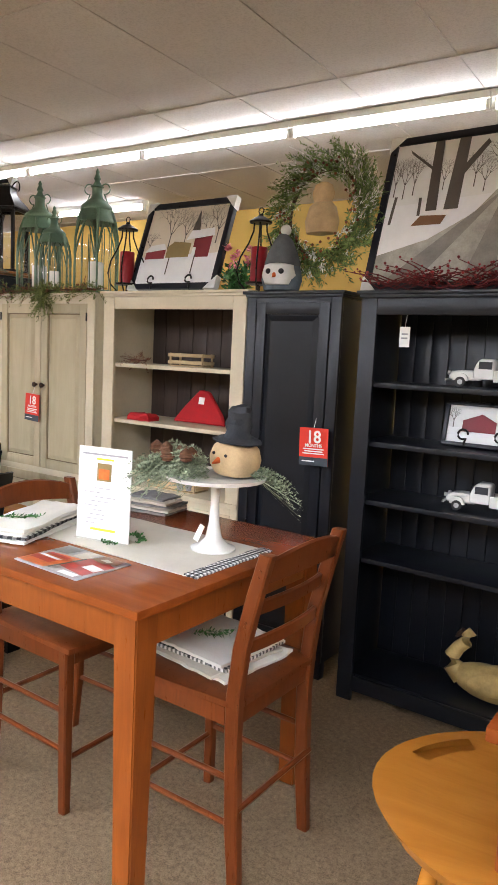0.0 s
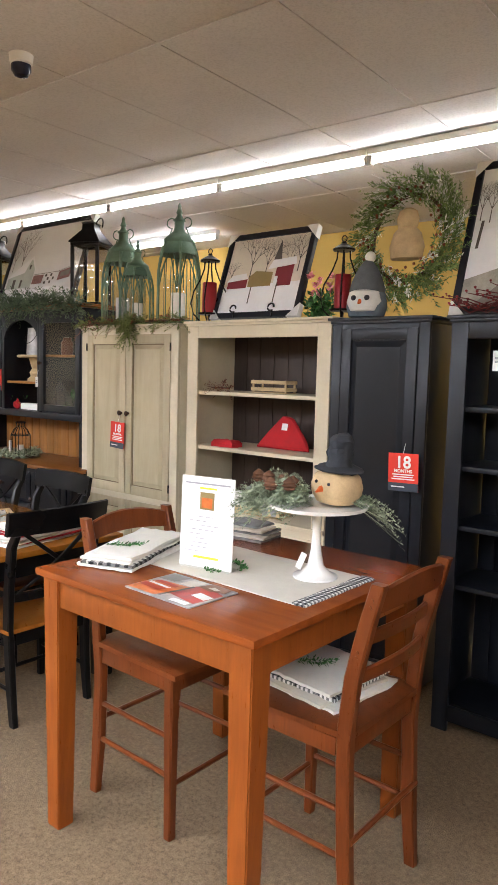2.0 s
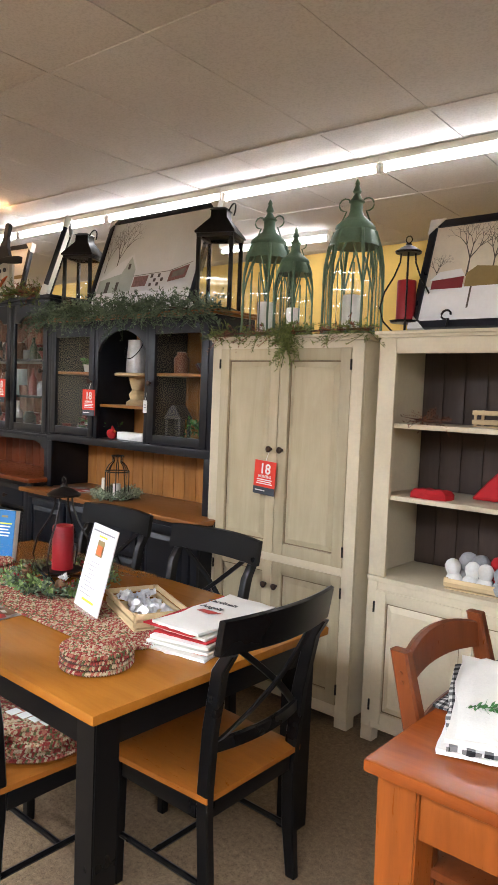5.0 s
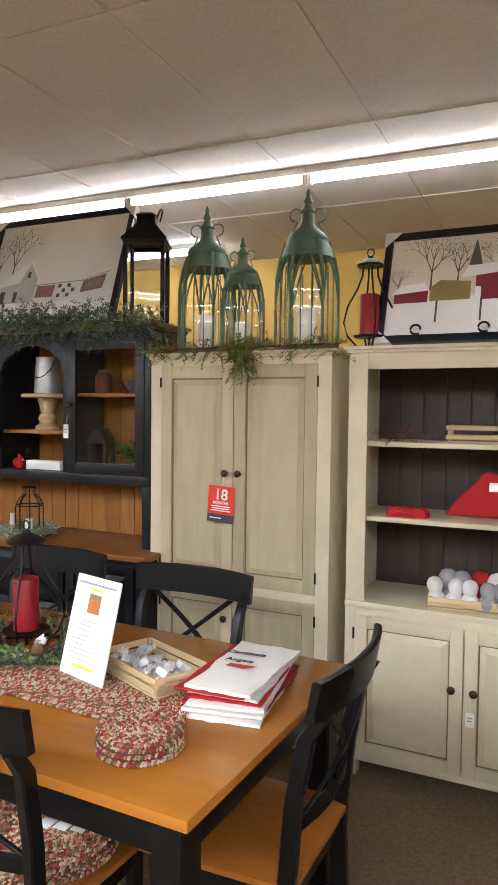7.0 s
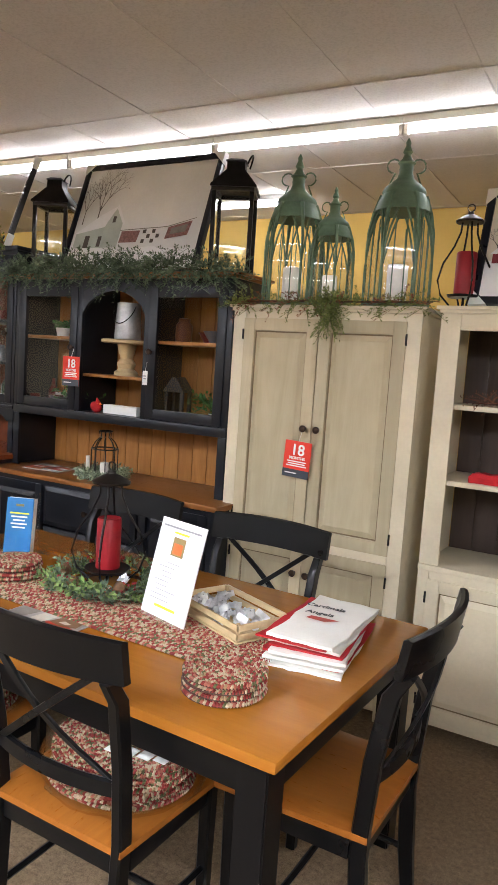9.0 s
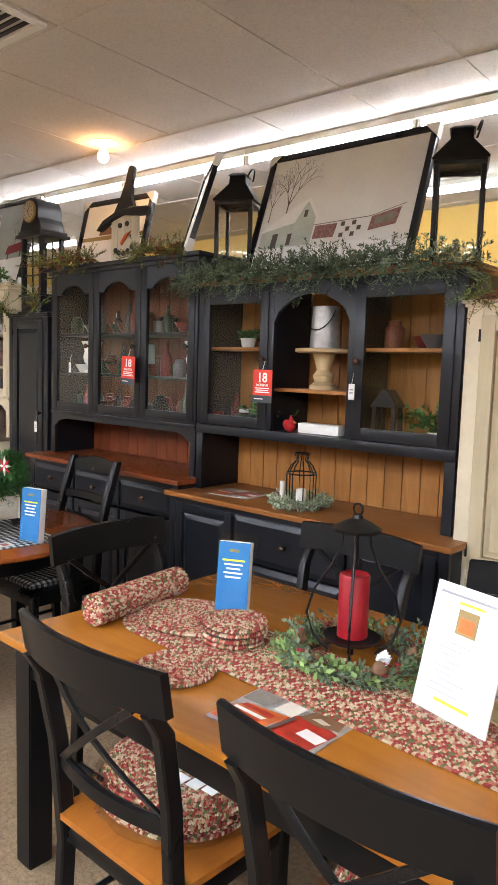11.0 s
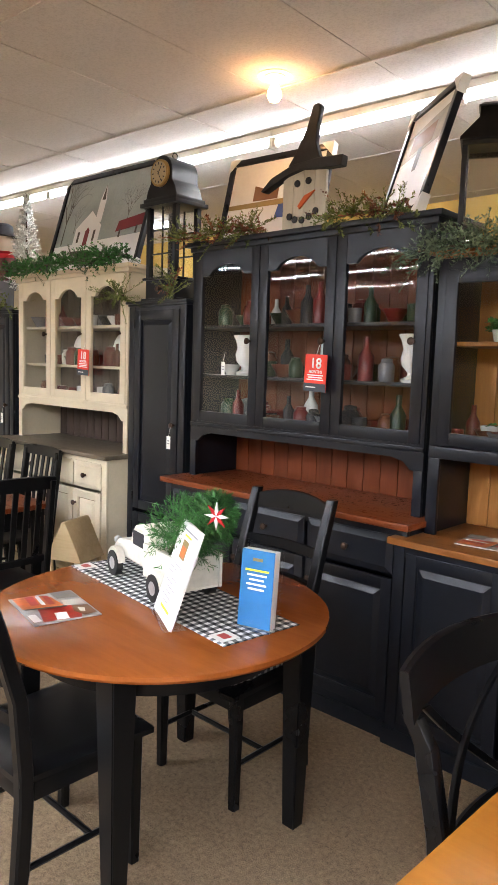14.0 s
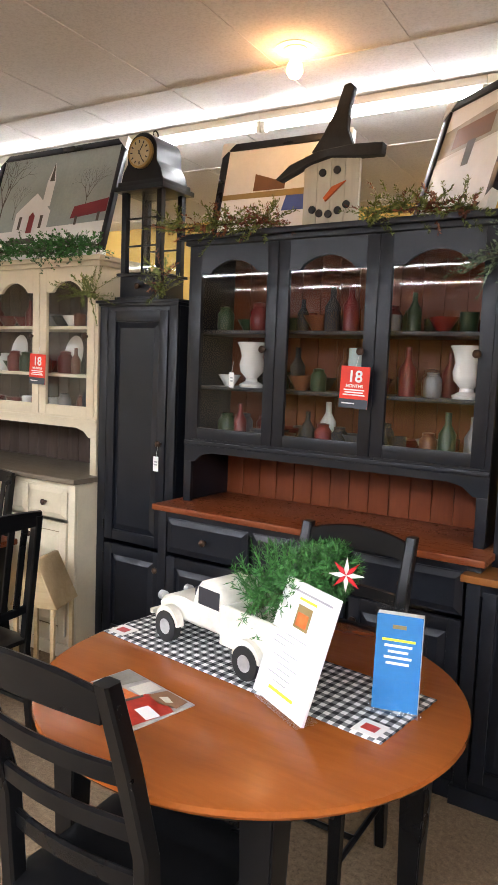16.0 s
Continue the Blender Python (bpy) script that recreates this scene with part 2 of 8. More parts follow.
structure("floor", boxes((X0, X1, Y0, Y1, -0.1, 0), bev=0), CARPET)
structure("wall_north", boxes((X0, X1, Y1, Y1 + 0.15, 0, CEIL + 0.1), bev=0), WALLY)
structure("wall_south", boxes((X0, X1, Y0 - 0.15, Y0, 0, CEIL + 0.1), bev=0), WALLY)
structure("wall_west", boxes((X0 - 0.15, X0, Y0, Y1, 0, CEIL + 0.1), bev=0), WALLW)
structure("wall_east", boxes((X1, X1 + 0.15, Y0, Y1, 0, CEIL + 0.1), bev=0), WALLW)

CEIL_FRAME = pose(-4.7, 3.30, CEIL, 0, 0, 1.9)
PITCH_X, PITCH_Y = 0.634, 1.275


def ceiling():
    bm = bmesh.new()
    rnd = random.Random(3)
    gx, gy = 2.795, 0.0
    i0, i1 = int((X0 + 4.7 - gx) / PITCH_X) - 1, int((X1 + 4.7 - gx) / PITCH_X) + 1
    j0, j1 = int((Y0 - 3.3) / PITCH_Y) - 1, int((Y1 - 3.3) / PITCH_Y) + 1
    for i in range(i0, i1 + 1):
        for j in range(j0, j1 + 1):
            xa, ya = gx + i * PITCH_X, gy + j * PITCH_Y
            sag = rnd.uniform(0, 0.005)
            box(bm, xa + 0.004, xa + PITCH_X - 0.004, ya + 0.005, ya + PITCH_Y - 0.005, -sag, 0.02)
    xa, xb, ya, yb = gx + i0 * PITCH_X, gx + (i1 + 1) * PITCH_X, j0 * PITCH_Y, (j1 + 1) * PITCH_Y
    box(bm, xa, xb, ya, yb, 0.021, 0.1)
    for i in range(i0, i1 + 1):
        box(bm, gx + i * PITCH_X - 0.008, gx + i * PITCH_X + 0.008, ya, yb, 0.002, 0.012)
    for j in range(j0, j1 + 1):
        box(bm, xa, xb, j * PITCH_Y - 0.010, j * PITCH_Y + 0.010, -0.007, 0.010)
    bmesh.ops.transform(bm, verts=bm.verts, matrix=CEIL_FRAME)
    ob = structure("ceiling", bm, TILE)
    return tagged(ob, "off-white mineral fibre ceiling tiles in a grid", "ceiling")


ceiling()


# ---- strip lights ----
def strip_light(x, y):
    t = thing("strip_light", pose(x, y, CEIL), "bare fluorescent tube in a slim white ceiling batten", "lamp", "strip lights")
    part("batten", boxes((-0.61, 0.61, -0.035, 0.035, -0.045, -0.004)), FIXTURE, t)
    for s in (-1, 1):
        part("tube_holder", boxes((s * 0.595 - 0.012, s * 0.595 + 0.012, -0.018, 0.018, -0.10, -0.04)), FIXTURE, t)
    bm = bmesh.new()
    rod(bm, (-0.585, 0, -0.075), (0.585, 0, -0.075), 0.016, seg=8)
    part("tube", bm, TUBE, t)
    return t


lamp = strip_light(-4.7, 3.80)
for y in (3.80, 5.20):
    for k in range(-6, 7):
        if (y, k) != (3.80, 0) and (y != 5.20 or k % 4 == 1):
            copy_thing(lamp, CEIL_FRAME @ pose(0.40 - 1.222 * k, y - 3.30, 0))
lamp.matrix_basis = CEIL_FRAME @ pose(0.40, 0.5, 0)


def shop_light(m):
    t = thing("shop_light", m, "slim fluorescent ceiling light with white reflector", "lamp", "shop lights")
    for s in (-1, 1):
        part("reflector", boxes((-0.61, 0.61, s * 0.083 - 0.011, s * 0.083 + 0.011, -0.06, -0.004), bev=0), FIXTURE, t)
        part("end_cap", boxes((s * 0.604 - 0.005, s * 0.604 + 0.005, -0.071, 0.071, -0.06, -0.004), bev=0), FIXTURE, t)
    part("diffuser", boxes((-0.598, 0.598, -0.07, 0.07, -0.05, -0.046), bev=0), PANEL, t)
    return t


shop_lamp = shop_light(CEIL_FRAME @ pose(0.4, -4.7, 0))
# Rows behind the camera; the farthest is an unseen one, added as fill light.
for y in (-4.7, -5.9, -7.5):
    for k in range(-5, 7):
        if (y, k) != (-4.7, 0):
            copy_thing(shop_lamp, CEIL_FRAME @ pose(0.4 - 1.24 * k, y, 0))


def bulb_lamp(x, y):
    t = thing("ceiling_bulb", pose(x, y, CEIL), "bare warm light bulb in a round ceiling holder", "lamp")
    part("holder", lathe(bmesh.new(), [(0.02, -0.03), (0.03, -0.022), (0.055, -0.01), (0.055, -0.001)]), FIXTURE, t)
    part("bulb", lathe(bmesh.new(), [(0.004, -0.128), (0.024, -0.121), (0.036, -0.098), (0.032, -0.072), (0.019, -0.047), (0.014, -0.03)]), BULB, t)
    part("rose", lathe(bmesh.new(), [(0.09, -0.006), (0.085, -0.002), (0.085, 0.0)]), FIXTURE, t)
    return t


bulb_lamp(-6.82, 3.09)


# ---- cabinets ----
def panel_door(parent, x0, x1, z0, z1, y, material, hinge=None, knob=None, panel=None, stile=0.055, raised=True):
    """A framed door with a raised middle panel, front face at y, opening side by the knob."""
    bm = bmesh.new()
    t = 0.022
    box(bm, x0, x0 + stile, y, y + t, z0, z1, 0.003)
    box(bm, x1 - stile, x1, y, y + t, z0, z1, 0.003)
    box(bm, x0 + stile, x1 - stile, y + 0.001, y + t, z0, z0 + stile, 0.003)
    box(bm, x0 + stile, x1 - stile, y + 0.001, y + t, z1 - stile, z1, 0.003)
    door = part("door", bm, material, parent)
    bm = bmesh.new()
    a, b, c, d = x0 + stile - 0.002, x1 - stile + 0.002, z0 + stile - 0.002, z1 - stile + 0.002
    part("panel_groove", boxes((a, b, y + 0.0135, y + 0.02, c, d), bev=0), GLAZE if material in (CREAM, CREAM_GLAZE) else material, door)
    if raised:
        k, g = 0.036, 0.009
        lo = [bm.verts.new(p) for p in ((a + g, y + 0.013, c + g), (b - g, y + 0.013, c + g), (b - g, y + 0.013, d - g), (a + g, y + 0.013, d - g))]
        hi = [bm.verts.new(p) for p in ((a + k, y + 0.001, c + k), (b - k, y + 0.001, c + k), (b - k, y + 0.001, d - k), (a + k, y + 0.001, d - k))]
        for i in range(4):
            bm.faces.new((lo[i], lo[(i + 1) % 4], hi[(i + 1) % 4], hi[i]))
        bm.faces.new(hi)
        bmesh.ops.recalc_face_normals(bm, faces=bm.faces[:])
    part("panel", bm, panel or material, door, smooth=False)
    if knob:
        knob_on(door, knob[0], y, knob[1])
    if hinge is not None:
        for z in (z0 + 0.08, z1 - 0.08):
            part("hinge", rods(((hinge, y - 0.003, z - 0.025), (hinge, y - 0.003, z + 0.025), 0.005)), METAL, door)
    return door


def knob_on(parent, x, y, z, material=None):
    bm = lathe(bmesh.new(), [(0.008, 0), (0.007, 0.012), (0.016, 0.018), (0.017, 0.026), (0.010, 0.032), (0.002, 0.033)], seg=14)
    bmesh.ops.transform(bm, verts=bm.verts, matrix=pose(x, y, z, 90, 0, 0))
    return part("knob", bm, material or KNOB, parent)


def arch_points(x0, x1, z, rise, n=14, flat=0.14):
    """The underside of a rail with a raised middle."""
    w = x1 - x0
    pts = [(x0, z)]
    for k in range(n + 1):
        u = k / n
        pts.append((x0 + w * (flat + u * (1 - 2 * flat)), z + rise * math.sin(math.pi * u) ** 0.7))
    pts.append((x1, z))
    return pts


def glass_door(parent, x0, x1, z0, z1, y, material, rise=0.0, knob=None, stile=0.06, top=0.07):
    t = 0.022
    bm = bmesh.new()
    box(bm, x0, x0 + stile, y, y + t, z0, z1, 0.003)
    box(bm, x1 - stile, x1, y, y + t, z0, z1, 0.003)
    box(bm, x0 + stile, x1 - stile, y + 0.001, y + t, z0, z0 + stile, 0.003)
    if rise:
        under = arch_points(x0 + stile, x1 - stile, z1 - top - rise, rise)
        for (xa, za), (xb, zb) in zip(under, under[1:]):
            if xb - xa > 1e-4:
                prism(bm, [(xa, za), (xb, zb), (xb, z1 - 0.001), (xa, z1 - 0.001)], y + 0.001, y + t)
    else:
        box(bm, x0 + stile, x1 - stile, y + 0.001, y + t, z1 - top, z1, 0.003)
    door = part("door", bm, material, parent)
    sheet = bmesh.new()
    sheet.faces.new([sheet.verts.new(p) for p in ((x0 + stile - 0.004, y + 0.012, z0 + stile - 0.004), (x1 - stile + 0.004, y + 0.012, z0 + stile - 0.004), (x1 - stile + 0.004, y + 0.012, z1 - 0.03), (x0 + stile - 0.004, y + 0.012, z1 - 0.03))])
    pane = part("pane", sheet, GLASS, door)
    pane.visible_shadow = False
    if knob:
        knob_on(door, knob[0], y, knob[1])
    return door


def planks(parent, x0, x1, y, z0, z1, n, material, t=0.010):
    """Beaded back boards, one by one."""
    w = (x1 - x0) / n
    part("backing", boxes((x0, x1, y + t + 0.001, y + t + 0.004, z0, z1), bev=0), material, parent)
    bm = boxes((0.0018, w - 0.0018, 0, t, z0, z1), bev=0.004)
    first = part("plank", bm, material, parent)
    first.location = (x0, y, 0)
    for k in range(1, n):
        o = first.copy()
        scene.collection.objects.link(o)
        o.location = (x0 + k * w, y, 0)


def base_feet(parent, x0, x1, y0, y1, h, material, w=0.05):
    add_boards(parent, [("foot", (xa, xa + w, ya, ya + w, 0, h)) for xa in (x0, x1 - w) for ya in (y0 + 0.003, y1 - w)], material)


def carcass(parent, x0, x1, y0, y1, z0, z1, material, t=0.022, back=True, face=0.045, name="body", top=True, rail=None, floor=True):
    rows = [("side_panel", (x0, x0 + t, y0 + 0.022, y1, z0, z1)), ("side_panel", (x1 - t, x1, y0 + 0.022, y1, z0, z1))]
    if top:
        rows.append(("top_panel", (x0 + t, x1 - t, y0 + 0.022, y1, z1 - t, z1 - 0.001)))
    if floor:
        rows.append(("bottom_panel", (x0 + t, x1 - t, y0 + 0.022, y1, z0 + 0.001, z0 + t)))
    if back:
        rows.append(("back_panel", (x0 + t, x1 - t, y1 - 0.008, y1 - 0.001, z0 + t, z1 - t)))
    if face:
        r = rail or face
        rows += [("stile", (x0, x0 + face, y0, y0 + 0.021, z0, z1)), ("stile", (x1 - face, x1, y0, y0 + 0.021, z0, z1))]
        rows += [("rail", (x0 + face, x1 - face, y0 + 0.001, y0 + 0.021, z1 - r, z1)), ("rail", (x0 + face, x1 - face, y0 + 0.001, y0 + 0.021, z0, z0 + face))]
    add_boards(parent, rows, material)


def add_boards(parent, rows, material, bev=0.003):
    """Boards of one thing, each a part."""
    for name, row in rows:
        part(name, boxes(row, bev=bev), material, parent)


def cornice(parent, x0, x1, y0, y1, z, material, h=0.03, out=0.02, name="top"):
    bm = bmesh.new()
    box(bm, x0 - out * 0.4, x1 + out * 0.4, y0 - out * 0.4, y1, z - h, z - h * 0.45, 0.004)
    box(bm, x0 - out, x1 + out, y0 - out, y1, z - h * 0.5, z, 0.004)
    return part(name, bm, material, parent)


def black_bookcase():
    x, w, y, d, h = -1.425, 1.05, 2.87, 0.40, 1.885
    t = thing("bookcase", pose(x, y, 0), "tall black painted open bookcase with beadboard back", "bookcase")
    add_boards(t, [("side_panel", (xa, xa + 0.022, 0.021, d, 0.0, h - 0.03)) for xa in (0, w - 0.022)], BLACK)
    add_boards(t, [("stile", (xa, xa + 0.075, 0, 0.02, 0.0, h - 0.03)) for xa in (0, w - 0.075)], BLACK)
    add_boards(t, [("rail", (0.075, w - 0.075, 0.001, 0.02, z, z + 0.072)) for z in (h - 0.102, 0.05)], BLACK)
    cornice(t, 0, w, 0, d, h, BLACK)
    for z in (1.486, 1.221, 0.954, 0.682, 0.125):
        part("shelf", boxes((0.023, w - 0.023, 0.03, d - 0.02, z - 0.022, z)), BLACK, t)
    planks(t, 0.024, w - 0.024, d - 0.015, 0.05, h - 0.03, 12, BLACK)
    return t


def black_pantry(x, w, y, d, h, split, name_label, knob_z, two=True, solid_label=""):
    t = thing("pantry_cabinet", pose(x, y, 0), name_label, "cabinet", "narrow pantry cabinets")
    carcass(t, 0, w, 0, d, 0.08, h - 0.03, BLACK, face=0.055)
    base_feet(t, 0, w, 0, d, 0.09, BLACK)
    cornice(t, 0, w, 0, d, h, BLACK)
    panel_door(t, 0.06, w - 0.06, split + 0.012, h - 0.055, -0.004, BLACK, 0.058, (w - 0.085, knob_z))
    panel_door(t, 0.06, w - 0.06, 0.14, split - 0.012, -0.004, BLACK, 0.058, (w - 0.085, split - 0.1))
    return t


def cream_shelf_hutch():
    x, w, y, d, h = -3.155, 1.035, 2.97, 0.42, 1.91
    t = thing("shelf_hutch", pose(x, y, 0), "cream painted open shelf hutch with brown beadboard back, lower doors", "hutch")
    add_boards(t, [("side_panel", (xa, xa + 0.022, 0.021, d, 0.79, h - 0.03)) for xa in (0, w - 0.022)], CREAM)
    add_boards(t, [("stile", (xa, xa + 0.085, 0, 0.02, 0.79, h - 0.03)) for xa in (0, w - 0.085)], CREAM)
    add_boards(t, [("rail", (0.085, w - 0.085, 0.001, 0.02, h - 0.10, h - 0.03))], CREAM)
    cornice(t, 0, w, 0, d, h, CREAM)
    for z in (1.496, 1.166):
        part("shelf", boxes((0.023, w - 0.023, 0.022, d - 0.02, z - 0.022, z)), CREAM, t)
    planks(t, 0.024, w - 0.024, d - 0.015, 0.79, h - 0.03, 9, BROWN_BOARD)
    part("counter", boxes((0, w, -0.012, d, 0.765, 0.789), bev=0.004), CREAM, t)
    carcass(t, 0, w, 0, d, 0.07, 0.764, CREAM, face=0.05, name="lower_body")
    base_feet(t, 0, w, 0, d, 0.08, CREAM, 0.06)
    m = w / 2
    panel_door(t, 0.045, m - 0.002, 0.10, 0.725, -0.005, CREAM, 0.043, (m - 0.045, 0.47))
    panel_door(t, m + 0.002, w - 0.045, 0.10, 0.725, -0.005, CREAM, w - 0.043, (m + 0.045, 0.47))
    return t


def armoire():
    x, w, y, d, h = -4.195, 0.96, 2.97, 0.46, 1.905
    t = thing("armoire", pose(x, y, 0), "tall cream glazed armoire with four raised panel doors", "armoire")
    carcass(t, 0, w, 0, d, 0.05, h - 0.03, CREAM, face=0.07)
    part("middle_rail", boxes((0.07, w - 0.07, 0.001, 0.02, 0.72, 0.80)), CREAM, t)
    cornice(t, 0, w, 0, d, h, CREAM)
    base_feet(t, 0, w, 0, d, 0.06, CREAM, 0.07)
    m = w / 2 - 0.008
    for z0, z1, kz in ((0.785, 1.84, 1.324), (0.11, 0.745, 0.62)):
        panel_door(t, 0.065, m - 0.002, z0, z1, -0.005, CREAM_GLAZE, 0.063, (m - 0.035, kz), CREAM_GLAZE, 0.06)
        panel_door(t, m + 0.002, w - 0.065, z0, z1, -0.005, CREAM_GLAZE, w - 0.063, (m + 0.035, kz), CREAM_GLAZE, 0.06)
    return t


def hutch_base(t, w, d, h, mat, top_mat, plan, over=0.02):
    """plan: rows (x0, x1, kind) across the front; kind 'door' or 'drawers' or 'drawer_door'."""
    carcass(t, 0, w, 0, d, 0.07, h - 0.03, mat, face=0.05, name="lower_body")
    bm = bmesh.new()
    base_feet(t, 0, w, 0.03, d, 0.08, mat, 0.06)
    box(bm, -0.012, w + 0.012, -0.012, 0.02, 0.0, 0.075, 0.004)
    part("plinth", bm, mat, t)
    part("counter", boxes((-over, w + over, -over - 0.01, d, h - 0.029, h), bev=0.006), top_mat, t)
    for x0, x1, kind in plan:
        m = (x0 + x1) / 2
        if kind == "drawer_door":
            drawer(t, x0, x1, h - 0.23, h - 0.06, mat)
            panel_door(t, x0, x1, 0.11, h - 0.25, -0.006, mat, None, (x1 - 0.03 if m < w / 2 else x0 + 0.03, h - 0.34), stile=0.05)
        elif kind == "door":
            panel_door(t, x0, x1, 0.11, h - 0.06, -0.006, mat, None, (x1 - 0.03 if m < w / 2 else x0 + 0.03, h - 0.26), stile=0.05)
        else:
            z1 = h - 0.06
            for k in range(3):
                z0 = z1 - (z1 - 0.11) / (3 - k)
                drawer(t, x0, x1, z0 + 0.01, z1, mat)
                z1 = z0


def drawer(t, x0, x1, z0, z1, mat):
    bm = bmesh.new()
    y = -0.006
    box(bm, x0, x1, y + 0.004, y + 0.02, z0, z1, 0.003)
    g, k = 0.004, 0.03
    lo = [bm.verts.new(p) for p in ((x0 + g, y + 0.0045, z0 + g), (x1 - g, y + 0.0045, z0 + g), (x1 - g, y + 0.0045, z1 - g), (x0 + g, y + 0.0045, z1 - g))]
    hi = [bm.verts.new(p) for p in ((x0 + k, y - 0.006, z0 + k), (x1 - k, y - 0.006, z0 + k), (x1 - k, y - 0.006, z1 - k), (x0 + k, y - 0.006, z1 - k))]
    for i in range(4):
        bm.faces.new((lo[i], lo[(i + 1) % 4], hi[(i + 1) % 4], hi[i]))
    bm.faces.new(hi)
    bmesh.ops.recalc_face_normals(bm, faces=bm.faces[:])
    dr = part("drawer", bm, mat, t, smooth=False)
    knob_on(dr, (x0 + x1) / 2, y - 0.006, (z0 + z1) / 2)
    return dr


def upper_sides(t, x0, x1, y0, y1, z0, z1, mat, zc):
    """Side boards of a hutch top, with the posts that stand on the counter."""
    add_boards(t, [("side_panel", (xa, xa + 0.024, y0 + 0.021, y1, zc, z1)) for xa in (x0, x1 - 0.024)], mat)


def black_hutch_arch():
    """The hutch with an open arched middle between two glass doors."""
    x, y, h = -5.85, 2.85, 0.90
    w, d = 1.70, 0.50
    t = thing("hutch", pose(x, y, 0), "black painted hutch with arched niche, pine back and wooden counter", "hutch")
    hutch_base(t, w, d, h, BLACK, SIDEWOOD, [(0.06, 0.48, "door"), (0.50, 1.19, "drawers"), (1.21, 1.64, "door")])
    u0, u1, yf, yb, z0, z1 = 0.05, 1.63, 0.15, d, 1.255, 2.04
    upper_sides(t, u0, u1, yf, yb, z0, z1, BLACK, h)
    a0, a1 = 0.60, 1.06
    bm = bmesh.new()
    for xa, xb in ((u0, u0 + 0.04), (a0 - 0.04, a0), (a1, a1 + 0.04), (u1 - 0.04, u1)):
        box(bm, xa, xb, yf, yf + 0.02, z0, z1, 0.002)
    box(bm, u0 + 0.04, a0 - 0.04, yf + 0.001, yf + 0.02, z1 - 0.05, z1, 0.002)
    box(bm, a1 + 0.04, u1 - 0.04, yf + 0.001, yf + 0.02, z1 - 0.05, z1, 0.002)
    box(bm, u0, u1, yf - 0.004, yf + 0.02, z0 - 0.03, z0 + 0.02, 0.004)
    box(bm, u0, u0 + 0.05, yf, yf + 0.02, h, z0 - 0.03, 0.003)
    box(bm, u1 - 0.05, u1, yf, yf + 0.02, h, z0 - 0.03, 0.003)
    under = [(a0, 1.84)] + [(a0 + (a1 - a0) * k / 16, 1.84 + 0.135 * math.sin(math.pi * k / 16) ** 0.6) for k in range(1, 16)] + [(a1, 1.84)]
    for (xa, za), (xb, zb) in zip(under, under[1:]):
        prism(bm, [(xa, za), (xb, zb), (xb, z1), (xa, z1)], yf + 0.001, yf + 0.02)
    part("face_frame", bm, BLACK, t)
    add_boards(t, [("deck", (u0 + 0.025, u1 - 0.025, yf + 0.021, yb - 0.02, z0, z0 + 0.02)), ("top_panel", (u0 + 0.025, u1 - 0.025, yf + 0.021, yb - 0.02, z1 - 0.025, z1 - 0.001))], BLACK)
    add_boards(t, [("partition", (xa, xa + 0.02, yf + 0.021, yb - 0.02, z0 + 0.021, z1 - 0.026)) for xa in (a0 - 0.03, a1 + 0.008)], BLACK)
    for z in (1.50, 1.71):
        if z == 1.50:
            part("shelf", boxes((a0 - 0.008, a1 + 0.007, yf + 0.03, yb - 0.025, z - 0.018, z)), PINE_BOARD, t)
        else:
            for xa, xb in ((u0 + 0.026, a0 - 0.032), (a1 + 0.03, u1 - 0.026)):
                part("shelf", boxes((xa, xb, yf + 0.05, yb - 0.025, z - 0.018, z)), PINE_BOARD, t)
    planks(t, u0 + 0.025, u1 - 0.025, yb - 0.015, h, z1 - 0.03, 15, PINE_BOARD)
    glass_door(t, u0 + 0.035, a0 - 0.035, z0 + 0.025, z1 - 0.045, yf - 0.006, BLACK, 0, (a0 - 0.06, 1.645), 0.055, 0.055)
    glass_door(t, a1 + 0.035, u1 - 0.035, z0 + 0.025, z1 - 0.045, yf - 0.006, BLACK, 0, (a1 + 0.06, 1.645), 0.055, 0.055)
    cornice(t, u0, u1, yf, yb, z1 + 0.03, SIDEWOOD, 0.03, 0.035)
    return t


